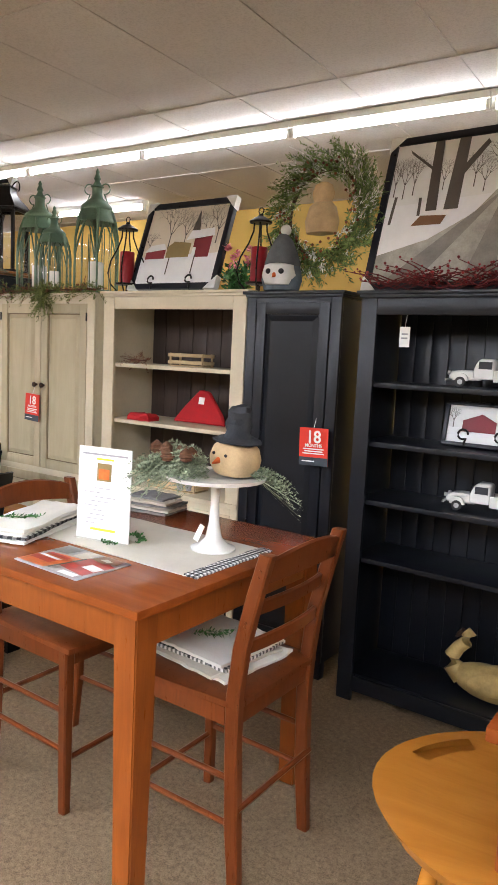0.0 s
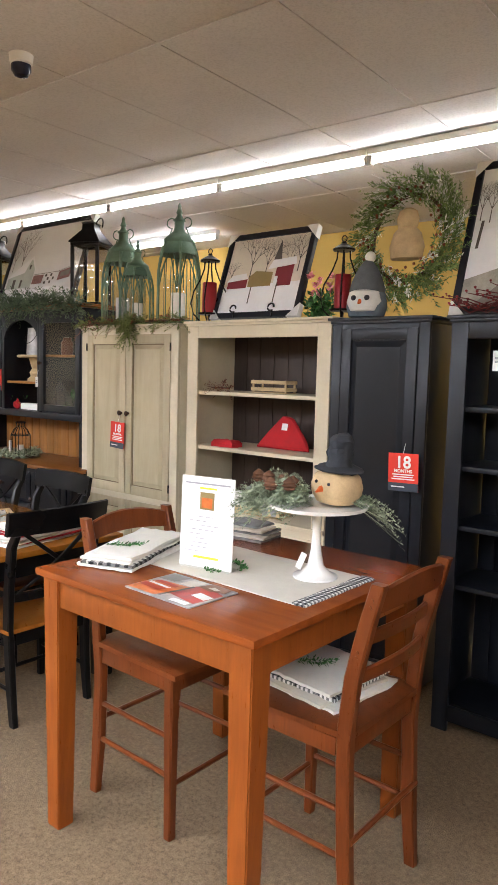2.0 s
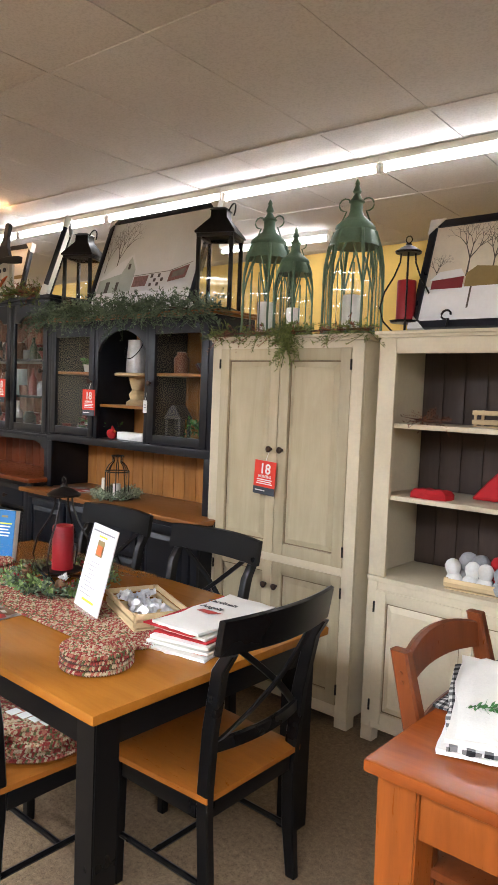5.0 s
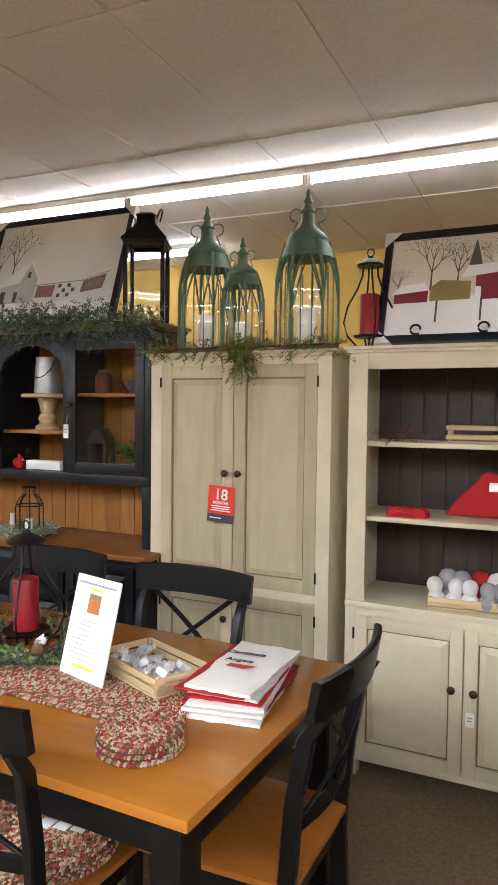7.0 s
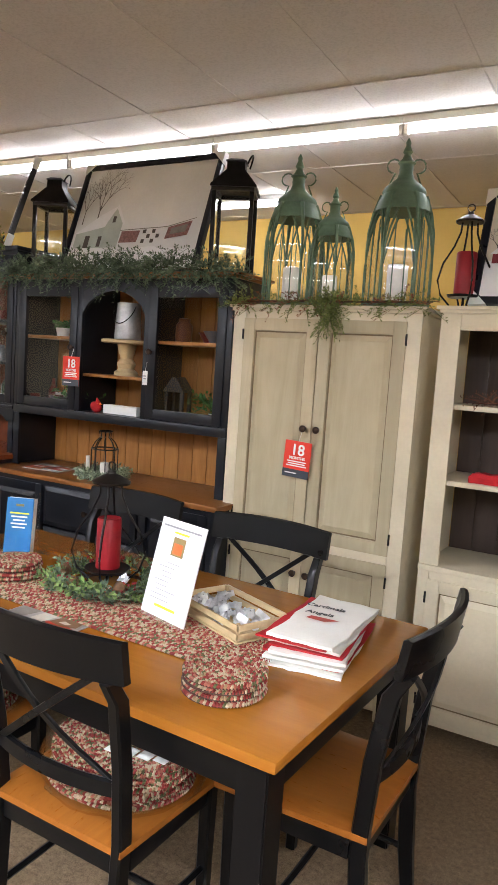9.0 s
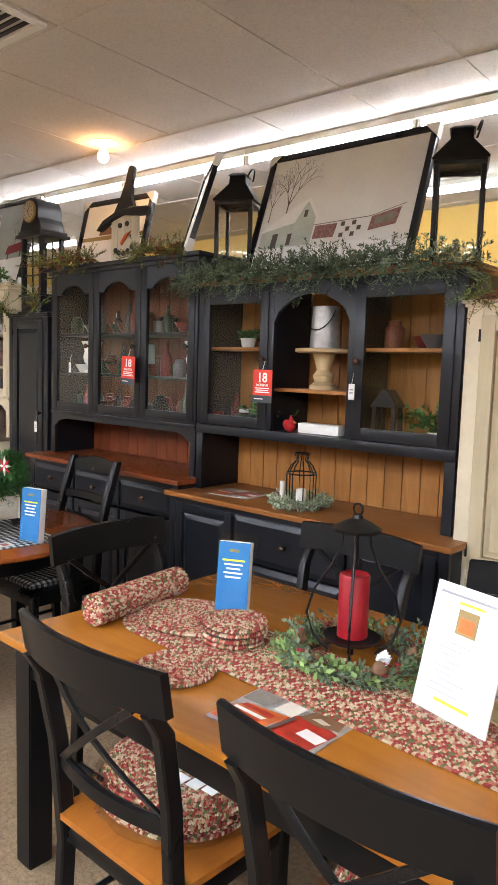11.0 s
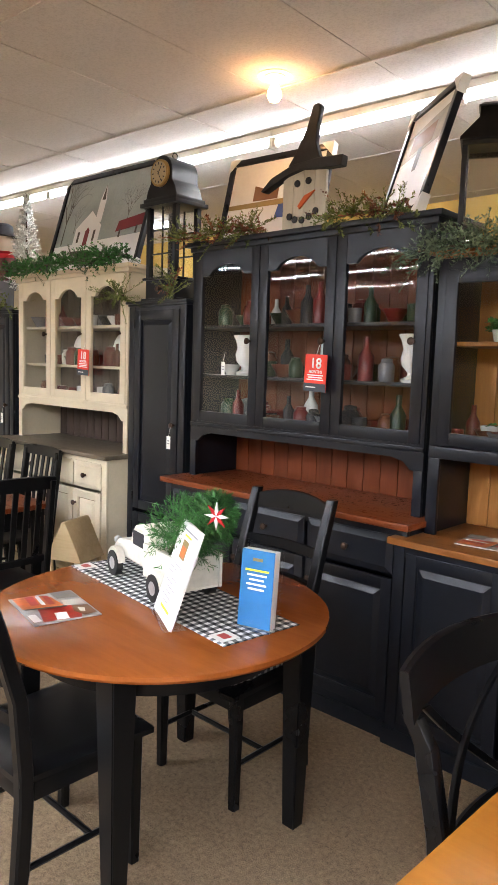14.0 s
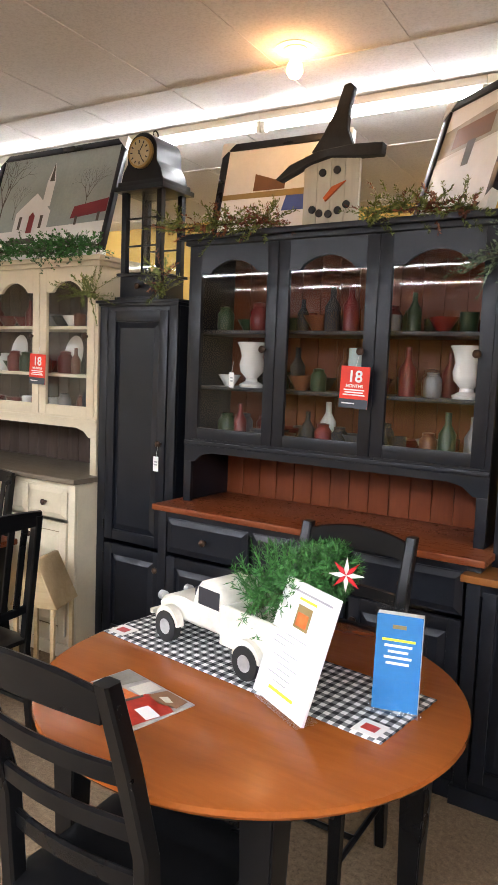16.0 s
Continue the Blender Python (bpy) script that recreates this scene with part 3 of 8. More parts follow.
def arched_hutch(name_label, x, y, w, d, h, top, zu, mat, top_mat, board, plan, inset, yf, n=3, boards=14, shelves=(1.53, 1.8)):
    t = thing("hutch", pose(x, y, 0), name_label, "hutch")
    hutch_base(t, w, d, h, mat, top_mat, plan)
    u0, u1, yb, z0, z1 = inset, w - inset, d, zu, top - 0.03
    upper_sides(t, u0, u1, yf, yb, z0, z1, mat, h)
    bm = bmesh.new()
    step = (u1 - u0 - 0.04) / n
    for k in range(n + 1):
        xa = u0 + k * step
        box(bm, xa, xa + 0.04, yf, yf + 0.02, z0, z1, 0.002)
    for k in range(n):
        xa = u0 + k * step
        box(bm, xa + 0.04, xa + step, yf + 0.001, yf + 0.02, z1 - 0.04, z1, 0.002)
        box(bm, xa + 0.04, xa + step, yf + 0.001, yf + 0.02, z0, z0 + 0.03, 0.002)
    low = z0 - 0.045
    under = [(u0, low - 0.05), (u0 + 0.06, low - 0.05), (u0 + 0.10, low - 0.015), (u0 + 0.16, low), (u1 - 0.16, low), (u1 - 0.10, low - 0.015), (u1 - 0.06, low - 0.05), (u1, low - 0.05)]
    for (xa, za), (xb, zb) in zip(under, under[1:]):
        prism(bm, [(xa, za), (xb, zb), (xb, z0 - 0.001), (xa, z0 - 0.001)], yf + 0.001, yf + 0.02)
    box(bm, u0, u1, yf - 0.008, yf + 0.02, z0 - 0.012, z0 + 0.008, 0.003)
    box(bm, u0, u0 + 0.045, yf, yf + 0.02, h, low - 0.05, 0.003)
    box(bm, u1 - 0.045, u1, yf, yf + 0.02, h, low - 0.05, 0.003)
    part("face_frame", bm, mat, t)
    add_boards(t, [("deck", (u0 + 0.025, u1 - 0.025, yf + 0.021, yb - 0.02, z0, z0 + 0.02)), ("top_panel", (u0 + 0.025, u1 - 0.025, yf + 0.021, yb - 0.02, z1 - 0.025, z1 - 0.001))], mat)
    for z in shelves:
        part("shelf", boxes((u0 + 0.025, u1 - 0.025, yf + 0.05, yb - 0.025, z - 0.018, z)), mat, t)
    planks(t, u0 + 0.025, u1 - 0.025, yb - 0.015, h, z1 - 0.03, boards, board)
    for k in range(n):
        xa = u0 + k * step
        left = k == 2
        glass_door(t, xa + 0.022, xa + step + 0.018, z0 + 0.02, z1 - 0.025, yf - 0.006, mat, 0.06, (xa + step - 0.035, z0 + 0.46), 0.055, 0.07)
    cornice(t, u0, u1, yf, yb, top, mat, 0.05, 0.04)
    return t


black_bookcase()
black_pantry(-2.10, 0.535, 2.95, 0.42, 1.897, 0.62, "tall narrow black painted pantry cabinet with raised panel doors", 1.19)
cream_shelf_hutch()
armoire()
black_hutch_arch()
arched_hutch("black painted hutch with three arched glass doors, reddish counter", -7.35, 2.88, 1.54, 0.52, 0.955, 2.245, 1.25, BLACK, REDTOP, RED_BOARD,
             [(0.06, 0.52, "drawer_door"), (0.54, 1.0, "drawer_door"), (1.02, 1.48, "drawer_door")], 0.03, 0.15)
black_pantry(-7.925, 0.525, 3.05, 0.42, 1.95, 0.66, "tall narrow black pantry cabinet with price tag on its knob", 1.22)
arched_hutch("cream painted hutch with three arched glass doors and a brown counter", -9.31, 2.90, 1.37, 0.52, 1.0, 2.19, 1.30, CREAM, GREYTOP, BROWN_BOARD,
             [(0.06, 0.36, "drawer_door"), (0.37, 0.68, "drawer_door"), (0.69, 1.0, "drawer_door"), (1.01, 1.31, "drawer_door")], 0.01, 0.16, shelves=(1.55, 1.82))
black_pantry(-9.93, 0.56, 3.05, 0.42, 1.95, 0.66, "tall narrow black pantry cabinet with price tag on its knob", 1.22)


# ---- tables ----
def leg(parent, x, y, h, w, mat, taper=0.75):
    bm = bmesh.new()
    vs = bmesh.ops.create_cube(bm, size=1, matrix=Matrix.LocRotScale((x, y, h / 2), None, (w, w, h)))["verts"]
    for v in vs:
        if v.co.z < h / 2:
            v.co.x = x + (v.co.x - x) * taper
            v.co.y = y + (v.co.y - y) * taper
    bmesh.ops.bevel(bm, geom=bm.edges[:], offset=0.004, segments=2, affect="EDGES")
    return part("leg", bm, mat, parent)


def table(m, w, d, h, top_mat, leg_mat, label, lw, apron_h=0.11, tt=0.03, over=0.03, taper=0.75, leaves=1):
    t = thing("dining_table", m, label, "table")
    bm = bmesh.new()
    lw2 = w / leaves
    for k in range(leaves):
        box(bm, -w / 2 + k * lw2 + (0.0006 if k else 0), -w / 2 + (k + 1) * lw2, -d / 2, d / 2, h - tt, h, 0.007)
    part("tabletop", bm, top_mat, t)
    a, b = w / 2 - over, d / 2 - over
    for s in (-1, 1):
        part("apron", boxes((-a + lw, a - lw, s * (b - 0.02) - 0.011, s * (b - 0.02) + 0.011, h - tt - apron_h, h - tt - 0.001)), leg_mat, t)
        part("apron", boxes((s * (a - 0.02) - 0.011, s * (a - 0.02) + 0.011, -b + lw, b - lw, h - tt - apron_h, h - tt - 0.001)), leg_mat, t)
        for q in (-1, 1):
            leg(t, s * (a - lw / 2), q * (b - lw / 2), h - tt - 0.001, lw, leg_mat, taper)
    return t


table(pose(-1.665, 1.735, 0), 0.97, 0.98, 0.93, CHERRY, CHERRY_V, "counter height square cherry wood table with tapered legs", 0.085, 0.10, 0.026, 0.02)
table(pose(-3.889, 1.765, 0, 0, 0, -1.2), 1.955, 1.05, 0.76, HONEY, CHAIR_BLACK, "long dining table with honey wood top and black legs", 0.085, 0.10, 0.03, 0.035, 0.95, 1)


def round_table(x, y):
    t = thing("round_table", pose(x, y, 0), "round dining table with reddish wood top and black tapered legs", "table")
    part("tabletop", lathe(bmesh.new(), [(0.55, 0.732), (0.575, 0.735), (0.583, 0.745), (0.581, 0.757), (0.573, 0.76)], seg=72), ROUNDTOP, t)
    part("apron", lathe(bmesh.new(), [(0.425, 0.63), (0.43, 0.632), (0.43, 0.731)], seg=48), CHAIR_BLACK, t)
    for a in (-54, 36, 126, 216):
        leg(t, 0.485 * math.cos(radians(a)), 0.485 * math.sin(radians(a)), 0.731, 0.085, CHAIR_BLACK, 0.62)
    return t


round_table(-6.165, 1.86)


# ---- chairs ----
def post(bm, pts, w, d):
    """A squared post through points, w across x and d across y."""
    rings = []
    for p in pts:
        x, y, z = p[:3]
        k = p[3] if len(p) > 3 else 1
        a, b = w / 2 * k, d / 2 * k
        c = min(a, b) * 0.3
        rings.append([bm.verts.new((x + u, y + v, z)) for u, v in ((-a + c, -b), (a - c, -b), (a, -b + c), (a, b - c), (a - c, b), (-a + c, b), (-a, b - c), (-a, -b + c))])
    for r, s in zip(rings, rings[1:]):
        for k in range(8):
            bm.faces.new((r[k], r[(k + 1) % 8], s[(k + 1) % 8], s[k]))
    bm.faces.new(rings[0][::-1])
    bm.faces.new(rings[-1])
    return bm


def bowed_slat(w, z0, z1, y, bow, t, arch=0.0, lean=0.0, low=0.0):
    """A back rail that bows away from the sitter; arch raises its middle."""
    bm = bmesh.new()
    rings = []
    n = 14
    for k in range(n + 1):
        u = 2 * k / n - 1
        x, f = u * w / 2, 1 - u * u
        yy, lo, hi = y - bow * f, z0 + low * f, z1 + arch * f
        rings.append([bm.verts.new(p) for p in ((x, yy - t / 2, lo), (x, yy + t / 2, lo), (x, yy + t / 2 - lean, hi - 0.004), (x, yy - lean, hi), (x, yy - t / 2 - lean, hi - 0.004))])
    for r, s in zip(rings, rings[1:]):
        for k in range(5):
            bm.faces.new((r[k], r[(k + 1) % 5], s[(k + 1) % 5], s[k]))
    bm.faces.new(rings[0])
    bm.faces.new(rings[-1][::-1])
    bmesh.ops.recalc_face_normals(bm, faces=bm.faces[:])
    return bm


def seat_slab(w, d, z, t, waist=0.92):
    """A scooped wooden seat, narrower at the back, with round edges."""
    bm = bmesh.new()
    n, rows = 12, 10
    grid = {}
    for top in (0, 1):
        for i in range(n + 1):
            for j in range(rows + 1):
                u, v = 2 * i / n - 1, 2 * j / rows - 1
                k = waist + (1 - waist) * (v + 1) / 2
                edge = max(abs(u), abs(v))
                inset = 0.010 if (edge > 0.99) else 0.0
                x, y = u * (w / 2 - 0) * k, v * d / 2 + (0.012 * (1 - u * u) if v > 0.9 else 0)
                dip = 0.010 * max(0, 1 - (u * u + v * v) * 0.8)
                zz = z - dip - inset if top else z - t + inset * 0.6
                grid[top, i, j] = bm.verts.new((x, y, zz))
    for i in range(n):
        for j in range(rows):
            bm.faces.new((grid[1, i, j], grid[1, i + 1, j], grid[1, i + 1, j + 1], grid[1, i, j + 1]))
            bm.faces.new((grid[0, i, j], grid[0, i, j + 1], grid[0, i + 1, j + 1], grid[0, i + 1, j]))
    for i in range(n):
        for j in (0, rows):
            bm.faces.new((grid[0, i, j], grid[0, i + 1, j], grid[1, i + 1, j], grid[1, i, j]))
    for j in range(rows):
        for i in (0, n):
            bm.faces.new((grid[0, i, j], grid[0, i, j + 1], grid[1, i, j + 1], grid[1, i, j]))
    bmesh.ops.recalc_face_normals(bm, faces=bm.faces[:])
    return bm


def chair(name, label, style, frame_mat, seat_mat, sh, top, w=0.47, d=0.43, group="", m=None):
    t = thing(name, m or pose(0, 0, 0), label, "chair", group)
    part("seat", seat_slab(w + 0.02, d + 0.02, sh, 0.034), seat_mat, t)
    b = -d / 2 + 0.015
    hw = w / 2 - 0.025
    lift = top - sh
    lean = 0.14 if style == "ladder" else 0.09
    end = top - (0.05 if style != "x" else 0.105)
    for s in (-1, 1):
        q = s * 0.012 if style == "x" else 0
        pts = [(s * hw * 0.96, b - 0.03, 0, 0.85), (s * hw * 0.96, b - 0.012, sh * 0.35), (s * hw * 0.97, b, sh * 0.8), (s * hw, b - 0.004, sh), (s * hw + q * 0.4, b - 0.02, sh + lift * 0.35), (s * hw + q, b - (0.08 if style == "ladder" else 0.055), sh + lift * 0.7), (s * hw + q, b - lean, end if style == "x" else top, 0.9)]
        part("back_leg", post(bmesh.new(), pts, {"x": 0.032, "counter": 0.036}.get(style, 0.040), 0.046), frame_mat, t)
        part("leg", post(bmesh.new(), [(s * hw * 1.0, d / 2 - 0.04, 0, 0.78), (s * hw, d / 2 - 0.04, sh - 0.035)], 0.042, 0.042), frame_mat, t)
    az = sh - 0.036
    for s in (-1, 1):
        part("apron", boxes((s * hw - 0.009, s * hw + 0.009, b + 0.024, d / 2 - 0.062, az - 0.055, az)), frame_mat, t)
    part("apron", boxes((-hw + 0.022, hw - 0.022, d / 2 - 0.05, d / 2 - 0.03, az - 0.055, az)), frame_mat, t)
    part("apron", boxes((-hw + 0.019, hw - 0.019, b - 0.01, b + 0.01, az - 0.055, az)), frame_mat, t)
    zs = sh * 0.36
    for s in (-1, 1):
        part("stretcher", rods(((s * hw * 0.97, b - 0.03, zs), (s * hw, d / 2 - 0.04, zs), 0.010)), frame_mat, t)
        if style == "counter":
            part("stretcher", rods(((s * hw * 0.97, b - 0.015, zs + 0.14), (s * hw, d / 2 - 0.04, zs + 0.14), 0.010)), frame_mat, t)
    if style == "counter":
        part("stretcher", rods(((-hw, d / 2 - 0.04, zs - 0.03), (hw, d / 2 - 0.04, zs - 0.03), 0.010)), frame_mat, t)
        part("stretcher", rods(((-hw, b - 0.03, zs + 0.06), (hw, b - 0.03, zs + 0.06), 0.010)), frame_mat, t)
    else:
        part("stretcher", rods(((-hw, 0.02, zs), (hw, 0.02, zs), 0.010)), frame_mat, t)
    if style == "x":
        part("top_rail", bowed_slat(w + 0.055, top - 0.105, top, b - 0.075, 0.045, 0.022, 0.006, 0.018), frame_mat, t)
        part("lower_rail", bowed_slat(2 * hw - 0.02, sh + 0.115, sh + 0.155, b - 0.014, 0.03, 0.018), frame_mat, t)
        zl, zt = sh + 0.15, top - 0.10
        for s in (-1, 1):
            off = 0.006 * s
            pts = [(s * (hw - 0.03) * (1 - 2 * k / 8), b - 0.02 - 0.06 * k / 8 - 0.032 * math.sin(math.pi * k / 8) + off, zl + (zt - zl) * k / 8) for k in range(9)]
            part("cross_bar", post(bmesh.new(), pts, 0.030, 0.011), frame_mat, t)
    else:
        part("top_rail", bowed_slat(2 * hw - 0.032, top - 0.085, top - 0.02, b - lean + 0.012, 0.025, 0.02, 0.028, 0.008, 0.012), frame_mat, t)
        for f in ((0.20, 0.41, 0.62) if style == "ladder" else (0.30, 0.56)):
            z = sh + lift * f
            part("slat", bowed_slat(2 * hw - 0.034, z, z + 0.042, b - 0.022 - (0.15 if style == "ladder" else 0.05) * (f - 0.3), 0.022, 0.016, 0.004, 0.004, 0.004), frame_mat, t)
        for s in (-1, 1):
            for dz in (-0.045, -0.065, -0.20, -0.215):
                part("peg", rods(((s * (hw + 0.016), b - lean - dz * 0.25, top + dz), (s * (hw + 0.0205), b - lean - dz * 0.25, top + dz), 0.005)), frame_mat, t)
    return t


COUNTER = "counter height cherry wood chair with ladder back"
c = chair("counter_chair", COUNTER + ", towels on seat", "counter", CHAIRWOOD, CHAIRWOOD, 0.615, 1.05, 0.46, 0.44, "counter chairs", pose(-1.295, 1.76, 0, 0, 0, 90))
c2 = copy_thing(c, pose(-1.925, 1.715, 0, 0, 0, -90))
tagged(c2, COUNTER + " tucked under the table")
XB = "black cross back dining chair with honey wood seat"
xc = chair("dining_chair", XB, "x", CHAIR_BLACK, SEATWOOD, 0.455, 0.99, 0.47, 0.43, "chairs round the long table", pose(-3.04, 1.77, 0, 0, 0, 90))
for x, y, r, more in ((-4.18, 1.375, 0, ", mats on it"), (-3.50, 1.375, 0, ", mats on it"), (-3.60, 2.10, 180, ""), (-4.33, 2.145, 180, ""), (-4.735, 1.80, -90, " at table end")):
    tagged(copy_thing(xc, pose(x, y, 0, 0, 0, r)), XB + more)
LB = "black ladder back dining chair with black wooden seat"
lc = chair("dining_chair", LB, "ladder", CHAIR_BLACK, CHAIR_BLACK, 0.455, 1.065, 0.45, 0.43, "chairs round the round table", pose(-6.215, 1.465, 0, 0, 0, 0))
copy_thing(lc, pose(-6.175, 2.235, 0, 0, 0, 180))


def slat_chair(m, group):
    t = thing("dining_chair", m, "black slat back dining chair at the dark far table", "chair", group)
    part("seat", seat_slab(0.46, 0.44, 0.455, 0.034), CHAIR_BLACK, t)
    for s in (-1, 1):
        part("back_leg", post(bmesh.new(), [(s * 0.2, -0.25, 0), (s * 0.2, -0.2, 0.4), (s * 0.2, -0.21, 0.5), (s * 0.2, -0.27, 0.98)], 0.034, 0.04), CHAIR_BLACK, t)
        part("leg", post(bmesh.new(), [(s * 0.2, 0.17, 0, 0.8), (s * 0.2, 0.17, 0.42)], 0.042, 0.042), CHAIR_BLACK, t)
        part("stretcher", rods(((s * 0.2, -0.22, 0.16), (s * 0.2, 0.17, 0.16), 0.010)), CHAIR_BLACK, t)
    part("top_rail", bowed_slat(0.44, 0.94, 1.0, -0.265, 0.02, 0.022, 0.012), CHAIR_BLACK, t)
    part("lower_rail", bowed_slat(0.38, 0.56, 0.595, -0.215, 0.02, 0.018), CHAIR_BLACK, t)
    for k in range(5):
        x = -0.13 + k * 0.065
        part("slat", post(bmesh.new(), [(x, -0.228, 0.59), (x, -0.255, 0.80), (x, -0.278, 0.945)], 0.03, 0.010), CHAIR_BLACK, t)
    return t


table(pose(-8.75, 2.02, 0), 1.7, 0.95, 0.76, REDTOP, CHAIR_BLACK, "far dining table with dark red top and black legs", 0.085)
sc = slat_chair(pose(-7.72, 2.02, 0, 0, 0, 90), "chairs round the far table")
for x, y, r in ((-8.55, 2.55, 180), (-9.15, 2.55, 180)):
    copy_thing(sc, pose(x, y, 0, 0, 0, r))


def windsor_chair():
    """The honey coloured plank seat chair with a grip hole."""
    t = thing("plank_seat_chair", pose(-0.30, 1.53, 0, 0, 0, 8), "honey maple plank seat chair with a cut grip hole", "chair")
    bm = bmesh.new()
    n, rows = 40, 7
    rings = []
    for j in range(rows + 1):
        r = j / rows
        rings.append([bm.verts.new(((0.30 + 0.02 * math.cos(2 * a)) * r * math.cos(a), 0.32 * r * math.sin(a), 0.645 - 0.016 * (1 - r * r) * 1.2 - (0.010 if j == rows else 0))) for a in [2 * math.pi * k / n for k in range(n)]])
    low = [bm.verts.new((v.co.x * 0.95, v.co.y * 0.95, 0.605)) for v in rings[-1]]
    rings.append(low)
    for j in range(1, rows + 1):
        for k in range(n):
            if not (j == 5 and 14 <= k <= 17):
                bm.faces.new((rings[j][k], rings[j][(k + 1) % n], rings[j + 1][(k + 1) % n], rings[j + 1][k]))
    bm.faces.new(rings[1])
    bm.faces.new(low[::-1])
    bmesh.ops.recalc_face_normals(bm, faces=bm.faces[:])
    part("seat", bm, HONEY, t)
    for sx in (-1, 1):
        for sy in (-1, 1):
            part("leg", lathe_rod((sx * 0.14, sy * 0.15, 0.61), (sx * 0.22, sy * 0.24, 0)), HONEY, t)
    part("stretcher", rods(((-0.17, -0.19, 0.30), (-0.17, 0.19, 0.30), 0.011)), HONEY, t)
    part("stretcher", rods(((0.17, -0.19, 0.30), (0.17, 0.19, 0.30), 0.011)), HONEY, t)
    return t


def lathe_rod(a, b):
    bm = bmesh.new()
    a, b = Vector(a), Vector(b)
    pts = [a.lerp(b, f) for f in (0, 0.15, 0.3, 0.45, 0.6, 0.75, 0.9, 1)]
    return wire(bm, pts, [0.014, 0.019, 0.021, 0.017, 0.022, 0.020, 0.015, 0.013], 10)


windsor_chair()
table(pose(0.18, 1.76, 0, 0, 0, 0), 1.0, 1.0, 0.93, CHERRY, CHERRY_V, "reddish wood dining table beside the plank seat chair", 0.08)


# ---- decorations on top of the cabinets ----
GREEN_METAL = plain("green_metal", (0.105, 0.17, 0.115), 0.5, 0.1, 0.3, 14, 90, 0.15)
CANDLE_RED = plain("red_wax", (0.25, 0.008, 0.014), 0.4, 0, 0.15, 8)
CANDLE_WHITE = plain("white_wax", (0.72, 0.70, 0.64), 0.4, 0, 0.06, 8)
PINE_LEAF = leaf_material("pine_leaf", (0.035, 0.06, 0.035), (0.12, 0.16, 0.095))
BRIGHT_LEAF = leaf_material("bright_leaf", (0.02, 0.07, 0.015), (0.05, 0.17, 0.04))
MOSS_LEAF = leaf_material("moss_leaf", (0.06, 0.075, 0.018), (0.16, 0.19, 0.05))
WREATH_LEAF = leaf_material("wreath_leaf", (0.06, 0.10, 0.03), (0.17, 0.25, 0.08))
SAGE_LEAF = leaf_material("sage_leaf", (0.13, 0.17, 0.11), (0.29, 0.34, 0.23))
RUST_LEAF = leaf_material("rust_leaf", (0.08, 0.02, 0.01), (0.20, 0.07, 0.03))
BERRY = leaf_material("red_berry", (0.08, 0.006, 0.008), (0.22, 0.016, 0.018), 0.35)
SNOW_LEAF = leaf_material("frosted_leaf", (0.45, 0.47, 0.46), (0.75, 0.77, 0.76))
TWIG = plain("brown_twig", (0.07, 0.035, 0.02), 0.8, 0, 0.3, 30)
REDTWIG = plain("red_twig", (0.13, 0.02, 0.02), 0.7, 0, 0.4, 30)
TAG_RED = plain("red_card", (0.72, 0.045, 0.025), 0.45, 0, 0.05, 9, 80, 0.02)
TAG_GREY = plain("grey_card", (0.05, 0.06, 0.075), 0.45, 0, 0.1, 9)
INK = plain("black_ink", (0.03, 0.03, 0.035), 0.6)
PALE_INK = plain("grey_ink", (0.33, 0.33, 0.35), 0.6)
HILITE = plain("yellow_marker", (0.78, 0.75, 0.05), 0.6)
WHITECARD = plain("white_card", (0.82, 0.82, 0.80), 0.4, 0, 0.03, 9)
FRAME = plain("navy_black_frame", (0.010, 0.011, 0.017), 0.3, 0, 0.25, 8)
FOAM = plain("white_foam", (0.74, 0.74, 0.72), 0.7, 0, 0.06, 30)
CLEAR = glassy("clear_plastic", (0.96, 0.97, 0.97), 0.03)


def spray(bm, at, way, length, leaves, size, rnd, droop=0.0, flat=0.5):
    """One sprig: a thin bent stem with narrow blades on all sides."""
    at, way = Vector(at), Vector(way).normalized()
    side = way.cross(Vector((rnd.uniform(-1, 1), rnd.uniform(-1, 1), rnd.uniform(-1, 1)))).normalized()
    up = way.cross(side)
    for k in range(leaves):
        f = (k + 0.5) / leaves
        p = at + way * length * f + Vector((0, 0, -droop * length * f * f))
        a = rnd.uniform(0, 6.283)
        out = (side * math.cos(a) + up * math.sin(a)) * 0.8 + way * rnd.uniform(0.3, 0.9)
        out.normalize()
        w = out.cross(way)
        if w.length < 1e-4:
            continue
        w = w.normalized() * size * flat * 0.5
        s = size * rnd.uniform(0.7, 1.25)
        v = [bm.verts.new(q) for q in (p, p + out * s * 0.5 + w, p + out * s, p + out * s * 0.5 - w)]
        bm.faces.new(v)
    e = at + way * length + Vector((0, 0, -droop * length))
    w = side * 0.0012
    bm.faces.new([bm.verts.new(q) for q in (at - w, at + w, e + w, e - w)])


def berry(bm, p, r):
    bmesh.ops.create_icosphere(bm, subdivisions=1, radius=r, matrix=Matrix.Translation(p))


